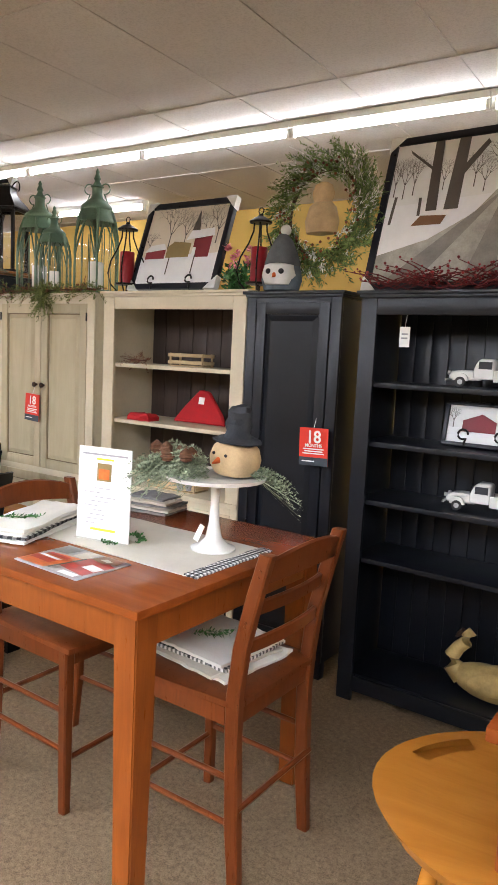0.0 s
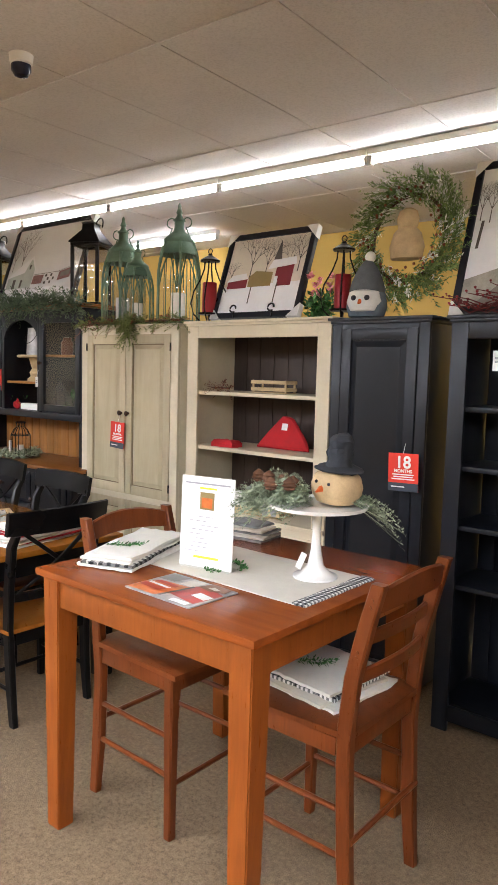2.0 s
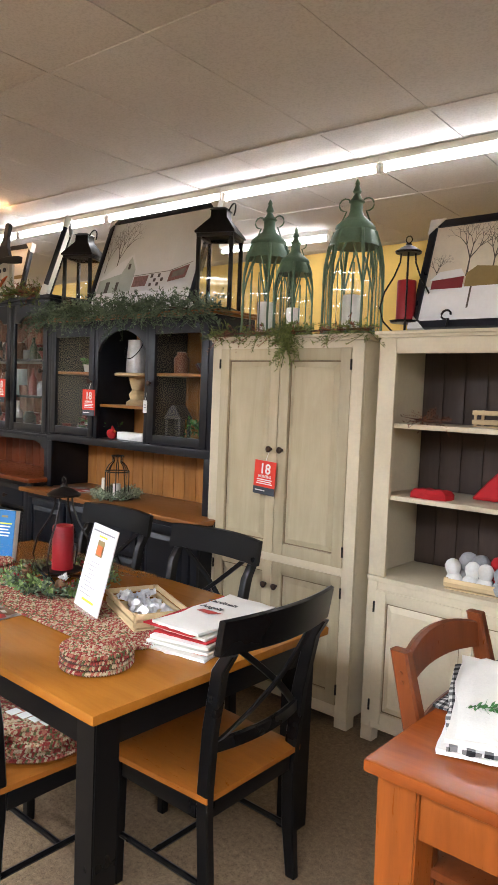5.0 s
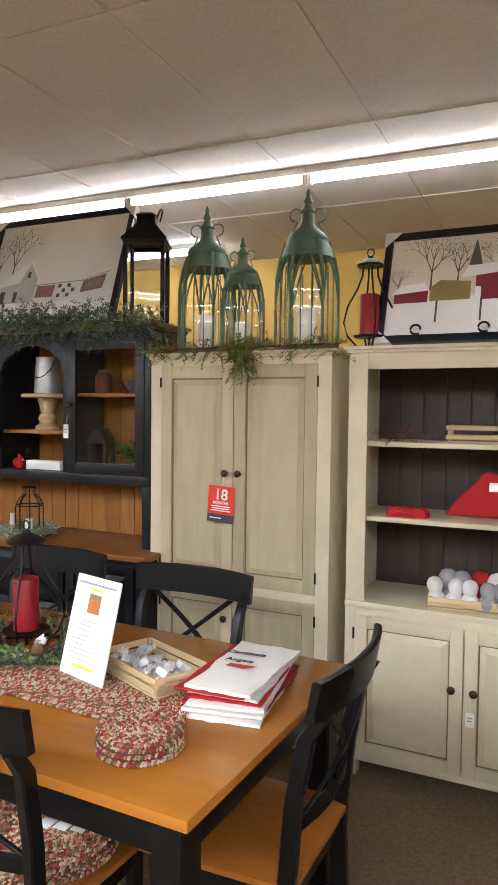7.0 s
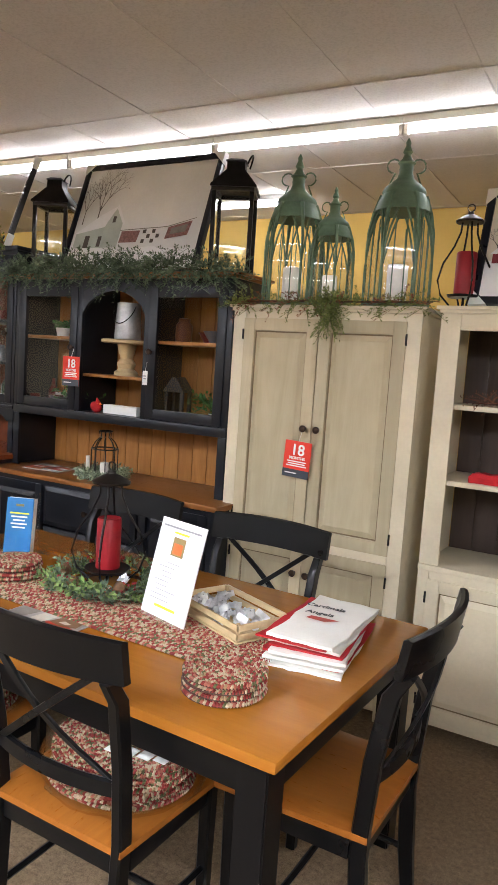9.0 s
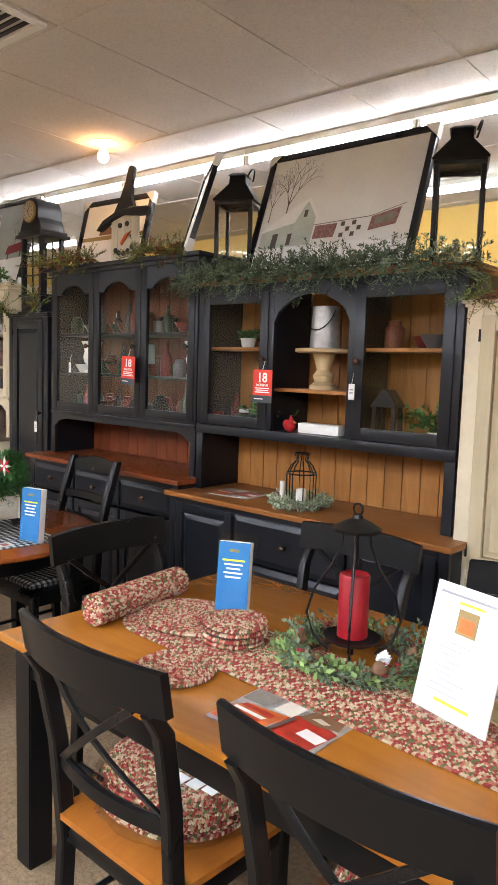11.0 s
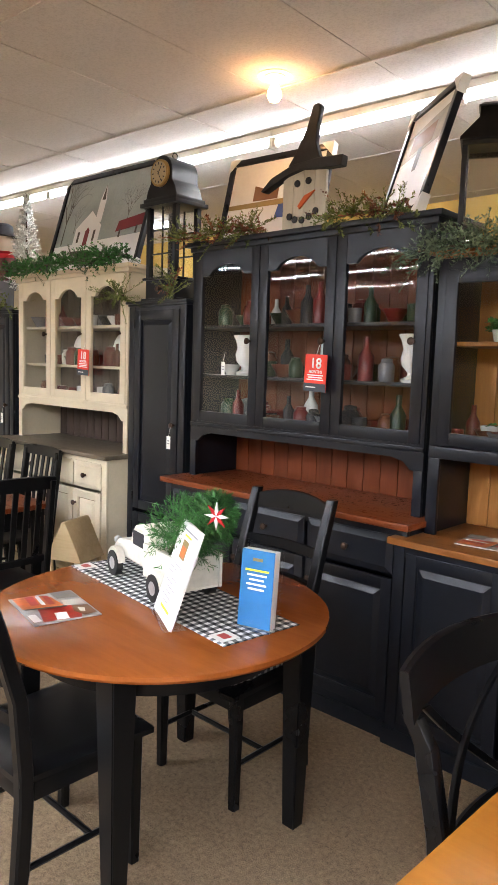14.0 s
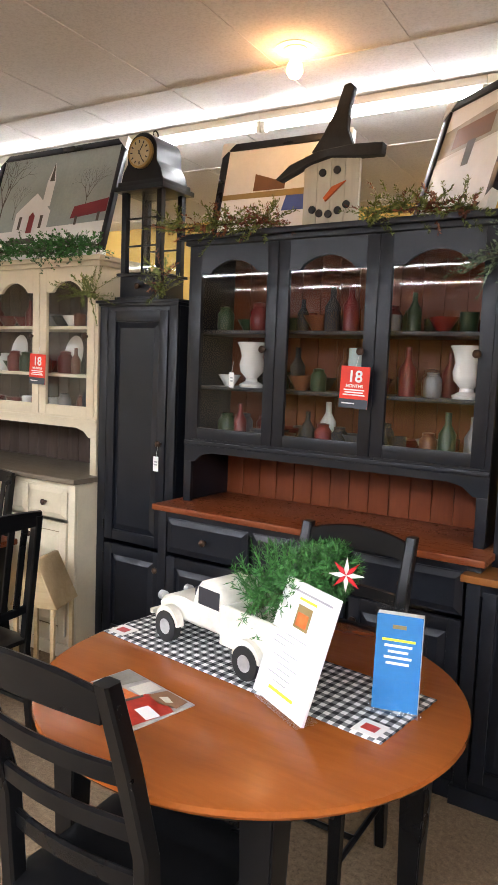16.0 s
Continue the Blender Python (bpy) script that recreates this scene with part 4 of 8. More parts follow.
def garland(label, line, n, material, radius=0.06, length=0.11, leaves=12, size=0.022, seed=1, droop=0.25, name="garland", extra=None, flat=0.4):
    """Sprigs along a line of points."""
    rnd = random.Random(seed)
    base = Vector(line[0])
    t = thing(name, Matrix.Translation(base), label, "garland")
    pts = [Vector(p) - base for p in line]
    bm, bm2 = bmesh.new(), bmesh.new()
    for k in range(n):
        f = rnd.random() * (len(pts) - 1)
        i = min(int(f), len(pts) - 2)
        p = pts[i].lerp(pts[i + 1], f - i)
        a = rnd.uniform(0, 6.283)
        d = (pts[i + 1] - pts[i]).normalized()
        out = Vector((rnd.uniform(-1, 1), rnd.uniform(-1.2, 0.5), rnd.uniform(-0.5, 1.0)))
        p = p + out * radius * rnd.uniform(0, 0.7)
        spray(bm2 if extra and rnd.random() < 0.25 else bm, p, out + d * rnd.uniform(-1.2, 1.2), length * rnd.uniform(0.6, 1.3), leaves, size, rnd, droop, flat)
    part("foliage", bm, material, t, smooth=False)
    if extra:
        part("mixed_foliage", bm2, extra, t, smooth=False)
    else:
        bm2.free()
    part("stem", wire(bmesh.new(), [p + Vector((0, 0, 0.008)) for p in pts], 0.005), TWIG, t)
    return t


def candle(parent, at, r, h, material):
    return part("candle", lathe(bmesh.new(), [(r, 0), (r, h - 0.006), (r * 0.93, h), (r * 0.5, h - 0.006)], at), material, parent)


def gothic_lantern(x, y, z, h, r, tilt):
    t = thing("gothic_lantern", pose(x, y, z, 0, 0, tilt), "green metal gothic arch lantern with pillar candle", "lantern", "green lanterns")
    k = h / 0.75
    part("base", lathe(bmesh.new(), [(r * 1.02, 0), (r * 1.02, 0.018 * k), (r * 0.94, 0.028 * k), (r * 0.9, 0.03 * k)], seg=6), GREEN_METAL, t)
    eave, shoulder = 0.30 * k, 0.50 * k
    for i in range(6):
        a = math.pi / 3 * i
        pts = []
        for f in range(7):
            u = f / 6
            zz = 0.02 * k + (shoulder - 0.02 * k) * u
            rr = r * (0.95 if zz < eave else 0.95 - 0.33 * ((zz - eave) / (shoulder - eave)) ** 1.8)
            pts.append((rr * math.cos(a), rr * math.sin(a), zz))
        part("post", wire(bmesh.new(), pts, [0.0065 * k] * 5 + [0.010 * k, 0.013 * k], 6), GREEN_METAL, t)
        b = a + math.pi / 3
        c0, c1 = Vector((r * 0.95 * math.cos(a), r * 0.95 * math.sin(a), 0)), Vector((r * 0.95 * math.cos(b), r * 0.95 * math.sin(b), 0))
        bm = bmesh.new()
        for lo, hi in ((c0, c1), (c1, c0)):
            curve = []
            for f in range(8):
                u = f / 7
                m = lo.lerp(hi, 0.5 * u)
                zz = eave * 0.75 + (shoulder * 0.90 - eave * 0.75) * math.sin(u * math.pi / 2)
                q = 1 - 0.30 * max(0, (zz - eave) / (shoulder - eave)) ** 1.8 if zz > eave else 1
                curve.append((m.x * q, m.y * q, zz))
            wire(bm, curve, 0.005 * k, 5)
        part("arch", bm, GREEN_METAL, t)
        bm = bmesh.new()
        for f in (0.33, 0.67):
            m = c0.lerp(c1, f)
            wire(bm, [(m.x, m.y, 0.02 * k), (m.x, m.y, eave * 0.95), (m.x * 0.97, m.y * 0.97, eave * 1.28)], 0.003 * k, 5)
        part("tracery", bm, GREEN_METAL, t)
        m0, m1 = c0 * 0.985, c1 * 0.985
        bm = bmesh.new()
        bm.faces.new([bm.verts.new(p) for p in (m0 + Vector((0, 0, 0.02 * k)), m1 + Vector((0, 0, 0.02 * k)), m1 + Vector((0, 0, eave)), m0 + Vector((0, 0, eave)))])
        pane = part("pane", bm, GLASS, t)
        pane.visible_shadow = False
    part("hood", lathe(bmesh.new(), [(r * 0.80, 0.43 * k), (r * 0.72, 0.475 * k), (r * 0.62, 0.505 * k), (r * 0.64, 0.515 * k), (r * 0.60, 0.53 * k), (r * 0.45, 0.55 * k), (r * 0.25, 0.575 * k), (r * 0.2, 0.6 * k), (r * 0.2, 0.635 * k), (r * 0.26, 0.642 * k), (r * 0.15, 0.66 * k), (r * 0.09, 0.68 * k), (r * 0.14, 0.69 * k), (r * 0.10, 0.705 * k), (r * 0.06, 0.72 * k), (r * 0.08, 0.73 * k), (r * 0.02, 0.75 * k)], seg=18), GREEN_METAL, t)
    for s in (-1, 1):
        curl = [(s * (r * 0.55 - 0.03 * k + 0.03 * k * math.cos(a)) * 1.0, 0, 0.63 * k + 0.03 * k * math.sin(a)) for a in [q * 0.55 - 1.8 for q in range(11)]]
        part("scroll", wire(bmesh.new(), [(s * r * 0.45, 0, 0.55 * k)] + curl, 0.004 * k, 5), GREEN_METAL, t)
    candle(t, (0, 0, 0.03 * k), r * 0.30, 0.17 * k, CANDLE_WHITE)
    return t


gothic_lantern(-3.98, 3.15, 1.905, 0.755, 0.158, 12)
gothic_lantern(-3.735, 3.07, 1.905, 0.56, 0.118, 5)
gothic_lantern(-3.43, 3.15, 1.905, 0.775, 0.158, 20)


def wire_lantern(x, y, z, h, r, label, wax=None):
    t = thing("wire_lantern", pose(x, y, z), label, "lantern", "wire candle lanterns")
    k = h / 0.42
    for i in range(4):
        a = math.pi / 2 * i + 0.5
        prof = [(0.55, 0.0), (0.50, 0.01), (0.85, 0.05), (1.0, 0.11), (0.85, 0.18), (0.5, 0.25), (0.30, 0.31), (0.27, 0.36)]
        part("rib", wire(bmesh.new(), [(r * q * math.cos(a), r * q * math.sin(a), zz * k) for q, zz in prof], 0.0045, 6), METAL, t)
    part("dish", lathe(bmesh.new(), [(r * 0.55, 0.045 * k), (r * 0.62, 0.055 * k), (r * 0.55, 0.052 * k)]), METAL, t)
    part("hub", rods(((0, 0, 0.0), (0, 0, 0.05 * k), 0.006)), METAL, t)
    part("cap", lathe(bmesh.new(), [(r * 0.50, 0.350 * k), (r * 0.52, 0.358 * k), (r * 0.30, 0.375 * k), (r * 0.12, 0.385 * k), (r * 0.10, 0.395 * k)]), METAL, t)
    ring = [(0.016 * math.cos(a), 0, 0.41 * k + 0.016 * math.sin(a)) for a in [q * 0.6283 for q in range(11)]]
    part("ring", wire(bmesh.new(), ring, 0.003, 5), METAL, t)
    candle(t, (0, 0, 0.056 * k), 0.042 * k, 0.175 * k, wax or CANDLE_RED)
    return t


wire_lantern(-3.105, 3.10, 1.912, 0.44, 0.118, "black wire lantern holding a red pillar candle")
wire_lantern(-2.14, 3.09, 1.90, 0.43, 0.115, "black wire lantern holding a red pillar candle")


def box_lantern(x, y, z, w, h, tilt):
    t = thing("box_lantern", pose(x, y, z, 0, 0, tilt), "black metal box lantern with glass sides and hipped roof", "lantern", "box lanterns")
    a, top = w / 2, h * 0.70
    part("base", boxes((-a, a, -a, a, 0, 0.02)), METAL, t)
    for sx in (-1, 1):
        for sy in (-1, 1):
            part("post", boxes((sx * (a - 0.012) - 0.011, sx * (a - 0.012) + 0.011, sy * (a - 0.012) - 0.011, sy * (a - 0.012) + 0.011, 0.02, top)), METAL, t)
    part("top_frame", boxes((-a, a, -a, -a + 0.022, top, top + 0.02), (-a, a, a - 0.022, a, top, top + 0.02), (-a, -a + 0.022, -a + 0.022, a - 0.022, top, top + 0.02), (a - 0.022, a, -a + 0.022, a - 0.022, top, top + 0.02)), METAL, t)
    s2 = math.sqrt(2)
    bm = lathe(bmesh.new(), [(a * s2 * 1.08, top + 0.02), (a * s2 * 1.08, top + 0.03), (a * s2 * 0.45, h * 0.90), (a * s2 * 0.42, h * 0.97), (a * s2 * 0.5, h * 0.975), (a * s2 * 0.3, h)], seg=4)
    bmesh.ops.transform(bm, verts=bm.verts, matrix=pose(0, 0, 0, 0, 0, 45))
    part("roof", bm, METAL, t)
    hoop = [(a * 0.55 + 0.02 * math.sin(q * 0.39), 0.05 * math.cos(q * 0.39), h * 0.95 + 0.055 * math.sin(q * 0.39)) for q in range(9)]
    part("handle", wire(bmesh.new(), hoop, 0.005, 6), METAL, t)
    for sx, sy in ((0, -1), (0, 1), (-1, 0), (1, 0)):
        bm = bmesh.new()
        e = a - 0.014
        q = [(-e, sy * e), (e, sy * e)] if sx == 0 else [(sx * e, -e), (sx * e, e)]
        bm.faces.new([bm.verts.new(p) for p in ((*q[0], 0.02), (*q[1], 0.02), (*q[1], top), (*q[0], top))])
        pane = part("pane", bm, GLASS, t)
        pane.visible_shadow = False
    return t


box_lantern(-4.36, 3.17, 2.07, 0.22, 0.60, 25)
box_lantern(-5.72, 3.22, 2.07, 0.22, 0.62, 25)


# ---- framed prints ----
SKY_PAPER = plain("print_sky", (0.76, 0.76, 0.75), 0.45, 0, 0.12, 3, 60, 0)
SKY_WARM = plain("print_warm_sky", (0.72, 0.65, 0.54), 0.45, 0, 0.15, 3, 60, 0)
SKY_COLD = plain("print_cold_sky", (0.36, 0.41, 0.41), 0.45, 0, 0.25, 3, 60, 0)
SNOWP = plain("print_snow", (0.82, 0.82, 0.83), 0.45, 0, 0.08, 6, 60, 0)
P_TREE = plain("print_bark", (0.10, 0.085, 0.075), 0.5)
P_RED = plain("print_red", (0.22, 0.03, 0.04), 0.5)
P_DIRT = plain("print_dirt", (0.24, 0.22, 0.19), 0.5, 0, 0.3, 14)
P_QUILT = plain("print_quilt", (0.30, 0.15, 0.14), 0.5, 0, 0.5, 60)
P_GREY = plain("print_grey", (0.40, 0.375, 0.32), 0.5, 0, 0.35, 14)
P_OCHRE = plain("print_ochre", (0.30, 0.22, 0.09), 0.5)
P_PALE = plain("print_pale_green", (0.50, 0.55, 0.50), 0.5)
P_BLUE = plain("print_blue", (0.06, 0.10, 0.32), 0.5)
P_BROWN = plain("print_brown", (0.20, 0.10, 0.05), 0.5)


def flat_poly(bm, pts, lift):
    bm.faces.new([bm.verts.new((x, -lift, z)) for x, z in pts])


def twig_tree(bm, x, z, h, rnd, lift, spread=0.5, w=0.016, lean=0.0):
    """A bare tree as flat tapering strokes."""
    def grow(x0, z0, a, ln, wd, n):
        x1, z1 = x0 + ln * math.sin(a), z0 + ln * math.cos(a)
        px, pz = math.cos(a) * wd / 2, -math.sin(a) * wd / 2
        bm.faces.new([bm.verts.new((q[0], -lift - n * 0.00003, q[1])) for q in ((x0 - px, z0 - pz), (x0 + px, z0 + pz), (x1 + px * 0.6, z1 + pz * 0.6), (x1 - px * 0.6, z1 - pz * 0.6))])
        if n:
            for s in (-1, 1) if n < 4 else (-1, 0.2, 1):
                grow(x1, z1, a + s * spread * rnd.uniform(0.5, 1.1), ln * rnd.uniform(0.62, 0.82), wd * 0.62, n - 1)
    grow(x, z, lean, h * 0.34, w, 5)


def print_frame(x0, x1, y, z, h, lean, turn, label, sky, strokes, corners=True, bar=0.035, easel=False):
    """A framed print that leans back; strokes is a list of (material, function)."""
    w = x1 - x0
    t = thing("framed_print", pose((x0 + x1) / 2, y, z, 0, 0, turn) @ pose(0, 0, 0, -lean, 0, 0), label, "picture", "framed prints")
    a = w / 2
    for row in ((-a, a, -0.012, 0.02, 0, bar), (-a, a, -0.012, 0.02, h - bar, h), (-a, -a + bar, -0.012, 0.02, bar, h - bar), (a - bar, a, -0.012, 0.02, bar, h - bar)):
        part("frame_bar", boxes(row, bev=0.004), FRAME, t)
    part("print", boxes((-a + bar, a - bar, 0, 0.008, bar, h - bar), bev=0), sky, t)
    for i, (material, draw) in enumerate(strokes):
        bm = bmesh.new()
        draw(bm, 0.0008 + 0.0006 * i, a - bar, bar, h - bar)
        lim = a - bar
        for v in bm.verts:
            v.co.x = max(-lim, min(lim, v.co.x))
            v.co.z = max(bar, min(h - bar, v.co.z))
        if len(bm.faces) > 12:
            part("painted_tree", bm, material, t, smooth=False)
            continue
        for f in bm.faces:
            one = bmesh.new()
            one.faces.new([one.verts.new(v.co) for v in f.verts])
            part("painted_shape", one, material, t, smooth=False)
        bm.free()
    if corners:
        for sx, zz in ((-1, h), (1, h), (-1, 0), (1, 0)):
            s = -1 if zz else 1
            bm = bmesh.new()
            prism(bm, [(sx * (a + 0.004), zz - s * 0.004), (sx * (a - 0.075), zz - s * 0.004), (sx * (a + 0.004), zz + s * 0.075)], -0.016, 0.026)
            part("corner_guard", bm, FOAM, t)
    if easel:
        for s in (-1, 1):
            curl = [(s * w * 0.22 + 0.022 * math.cos(q * 0.6), -0.03, 0.05 + 0.022 * math.sin(q * 0.6)) for q in range(10)]
            part("easel_hook", wire(bmesh.new(), curl + [(s * w * 0.22, -0.01, 0.0)], 0.005, 6), METAL, t)
    return t


def poly(*pts):
    """Points as fractions of the print's half width and height."""
    def draw(bm, lift, a, lo, hi):
        flat_poly(bm, [(a * u, lo + (hi - lo) * v) for u, v in pts], lift)
    return draw


def trees(*rows, seed=1, spread=0.5):
    """Rows of (u, v, height share, width)."""
    def draw(bm, lift, a, lo, hi):
        rnd = random.Random(seed)
        for u, v, hh, wd in rows:
            twig_tree(bm, a * u, lo + (hi - lo) * v, (hi - lo) * hh, rnd, lift, spread, wd)
    return draw


def both(*fs):
    def draw(bm, lift, a, lo, hi):
        for f in fs:
            f(bm, lift, a, lo, hi)
    return draw


print_frame(-5.60, -4.58, 3.14, 2.075, 0.76, 19, 1, "large framed snowy farmhouse print with quilts on a line", SKY_PAPER, [
    (SNOWP, poly((-1, 0), (1, 0), (1, 0.18), (0.3, 0.22), (-0.3, 0.2), (-1, 0.25))),
    (P_TREE, trees((-0.66, 0.40, 0.55, 0.012), (-0.9, 0.45, 0.4, 0.007), seed=4)),
    (P_PALE, both(poly((-0.95, 0.22), (-0.5, 0.22), (-0.5, 0.42), (-0.95, 0.36)), poly((-0.5, 0.22), (-0.22, 0.22), (-0.22, 0.47), (-0.36, 0.60), (-0.5, 0.47)))),
    (SNOWP, both(poly((-0.98, 0.36), (-0.5, 0.42), (-0.36, 0.62), (-0.60, 0.54)), poly((-0.36, 0.64), (-0.18, 0.45), (-0.2, 0.43), (-0.36, 0.59)))),
    (P_TREE, both(poly((-0.78, 0.22), (-0.70, 0.22), (-0.70, 0.34), (-0.78, 0.34)), poly((-0.56, 0.23), (-0.50, 0.23), (-0.50, 0.33), (-0.56, 0.33)), poly((-0.39, 0.46), (-0.34, 0.46), (-0.34, 0.52), (-0.39, 0.52)))),
    (P_QUILT, both(poly((-0.20, 0.26), (0.08, 0.26), (0.10, 0.37), (-0.19, 0.37)), poly((0.50, 0.28), (0.82, 0.31), (0.85, 0.44), (0.52, 0.39)))),
    (P_DIRT, both(poly((-0.22, 0.375), (0.5, 0.39), (0.9, 0.46), (0.9, 0.466), (0.5, 0.397), (-0.22, 0.382)), poly((0.56, 0.32), (0.78, 0.34), (0.80, 0.41), (0.57, 0.375)))),
    (P_TREE, both(*[poly((0.15 + 0.07 * i, 0.25 + 0.045 * j), (0.20 + 0.07 * i, 0.25 + 0.045 * j), (0.20 + 0.07 * i, 0.285 + 0.045 * j), (0.15 + 0.07 * i, 0.285 + 0.045 * j)) for i in range(4) for j in range(3) if (i + j) % 2 == 0])),
])
print_frame(-3.075, -2.425, 3.09, 1.93, 0.55, 19, 0, "framed snowy barn landscape print on a scrolled easel", SKY_WARM, [
    (SNOWP, poly((-1, 0), (1, 0), (1, 0.38), (-1, 0.36))),
    (P_TREE, trees((-0.35, 0.45, 0.55, 0.010), (0.05, 0.45, 0.5, 0.009), (0.85, 0.5, 0.5, 0.009), (-0.85, 0.4, 0.3, 0.006), (0.6, 0.5, 0.4, 0.006), seed=8, spread=0.6)),
    (P_OCHRE, poly((-0.35, 0.34), (0.25, 0.34), (0.25, 0.52), (-0.2, 0.55), (-0.35, 0.48))),
    (P_RED, both(poly((-0.9, 0.33), (-0.38, 0.33), (-0.38, 0.45), (-0.9, 0.45)), poly((0.32, 0.33), (0.75, 0.33), (0.75, 0.6), (0.32, 0.6)))),
    (SNOWP, both(poly((-0.95, 0.42), (-0.36, 0.45), (-0.45, 0.53), (-0.8, 0.51)), poly((0.1, 0.56), (0.8, 0.60), (0.76, 0.70), (0.2, 0.68)), poly((0.30, 0.2), (0.42, 0.2), (0.40, 0.46), (0.32, 0.46)))),
    (P_TREE, both(poly((-0.25, 0.12), (-0.22, 0.12), (-0.22, 0.34), (-0.25, 0.34)), poly((0.40, 0.12), (0.43, 0.12), (0.43, 0.36), (0.40, 0.36)), poly((0.2, 0.68), (0.4, 0.68), (0.3, 0.95)))),
], easel=True)
print_frame(-1.53, -0.50, 3.06, 1.905, 0.77, 17, -2, "large framed winter lane print with bare trees", SKY_PAPER, [
    (SNOWP, poly((-1, 0.0), (1, 0.0), (1, 0.62), (-1, 0.55))),
    (P_GREY, poly((-1, 0.0), (0.9, 0.0), (0.55, 0.30), (0.20, 0.68), (0.16, 0.68), (-0.10, 0.46), (-0.5, 0.30), (-1, 0.20))),
    (P_DIRT, both(poly((-0.9, 0.0), (-0.55, 0.0), (0.15, 0.60), (0.13, 0.60)), poly((-0.1, 0.0), (0.2, 0.0), (0.19, 0.62), (0.17, 0.62)))),
    (P_TREE, both(poly((-0.58, 0.50), (-0.47, 0.50), (-0.52, 1.0), (-0.61, 1.0)), poly((-0.40, 0.50), (-0.26, 0.50), (-0.26, 1.0), (-0.37, 1.0)), poly((-0.95, 0.42), (-0.92, 0.42), (-0.90, 0.62), (-0.93, 0.62)), poly((-0.66, 0.47), (-0.63, 0.47), (-0.64, 0.60), (-0.67, 0.60)), poly((-0.56, 0.80), (-0.53, 0.76), (-0.84, 0.93), (-0.86, 0.96)), poly((-0.28, 0.80), (-0.26, 0.74), (-0.06, 0.94), (-0.09, 0.97)), trees((-0.75, 0.62, 0.25, 0.006), (-0.95, 0.62, 0.25, 0.006), (-0.45, 0.64, 0.2, 0.005), (-0.15, 0.64, 0.25, 0.006), (0.08, 0.66, 0.3, 0.008), (0.2, 0.6, 0.35, 0.012), (0.5, 0.62, 0.3, 0.01), (0.75, 0.6, 0.4, 0.012), (-0.05, 0.6, 0.22, 0.006), (-0.85, 0.6, 0.3, 0.006), (0.35, 0.62, 0.2, 0.006), seed=3, spread=0.5))),
    (P_BROWN, poly((-0.70, 0.40), (-0.40, 0.40), (-0.36, 0.46), (-0.62, 0.47))),
])
print_frame(-9.18, -8.12, 3.22, 2.19, 0.78, 17, 2, "large framed print of a white church and wagon", SKY_COLD, [
    (SNOWP, poly((-1, 0), (1, 0), (1, 0.32), (-1, 0.28))),
    (P_TREE, trees((-0.85, 0.3, 0.7, 0.016), (0.62, 0.4, 0.4, 0.008), (-0.6, 0.4, 0.3, 0.006), seed=11)),
    (SNOWP, both(poly((-0.55, 0.26), (0.05, 0.26), (0.05, 0.46), (-0.25, 0.64), (-0.55, 0.46)), poly((-0.12, 0.5), (0.02, 0.5), (0.02, 0.74), (-0.05, 0.92), (-0.12, 0.74)))),
    (P_RED, both(poly((-0.30, 0.26), (-0.20, 0.26), (-0.20, 0.42), (-0.25, 0.46), (-0.30, 0.42)), poly((0.42, 0.36), (0.98, 0.40), (0.98, 0.52), (0.45, 0.47)))),
    (P_TREE, both(poly((-0.47, 0.30), (-0.42, 0.30), (-0.42, 0.42), (-0.47, 0.42)), poly((-0.10, 0.30), (-0.05, 0.30), (-0.05, 0.42), (-0.10, 0.42)), poly((-0.55, 0.16), (-0.1, 0.16), (-0.1, 0.21), (-0.55, 0.21)), poly((-0.08, 0.74), (0.0, 0.74), (-0.05, 0.92)), poly((0.5, 0.30), (0.54, 0.30), (0.54, 0.38), (0.5, 0.38)), poly((0.85, 0.32), (0.89, 0.32), (0.89, 0.4), (0.85, 0.4)))),
])
print_frame(-7.36, -6.66, 3.26, 2.245, 0.53, 14, 4, "framed print of a red barn in snowy fields", SKY_PAPER, [
    (P_OCHRE, poly((-1, 0.42), (1, 0.42), (1, 0.50), (-1, 0.48))),
    (SNOWP, poly((-1, 0), (1, 0), (1, 0.43), (-1, 0.40))),
    (P_BROWN, both(poly((-0.45, 0.5), (0.1, 0.5), (0.1, 0.66), (-0.02, 0.60), (-0.45, 0.70)))),
    (P_BLUE, poly((0.1, 0.25), (0.5, 0.25), (0.45, 0.42), (0.15, 0.42))),
])
print_frame(-6.38, -5.86, 3.16, 2.25, 0.58, 17, -37, "framed snow scene print tilted on a small easel", SKY_PAPER, [
    (P_GREY, poly((-1, 0.55), (1, 0.6), (1, 0.9), (-1, 0.8))),
    (P_BROWN, poly((-0.6, 0.6), (0.5, 0.62), (0.5, 0.8), (-0.6, 0.78))),
    (SNOWP, poly((-1, 0), (1, 0), (1, 0.58), (-1, 0.5))),
    (P_TREE, poly((-0.1, 0.40), (0.1, 0.40), (0.12, 0.62), (-0.12, 0.62))),
], easel=True)

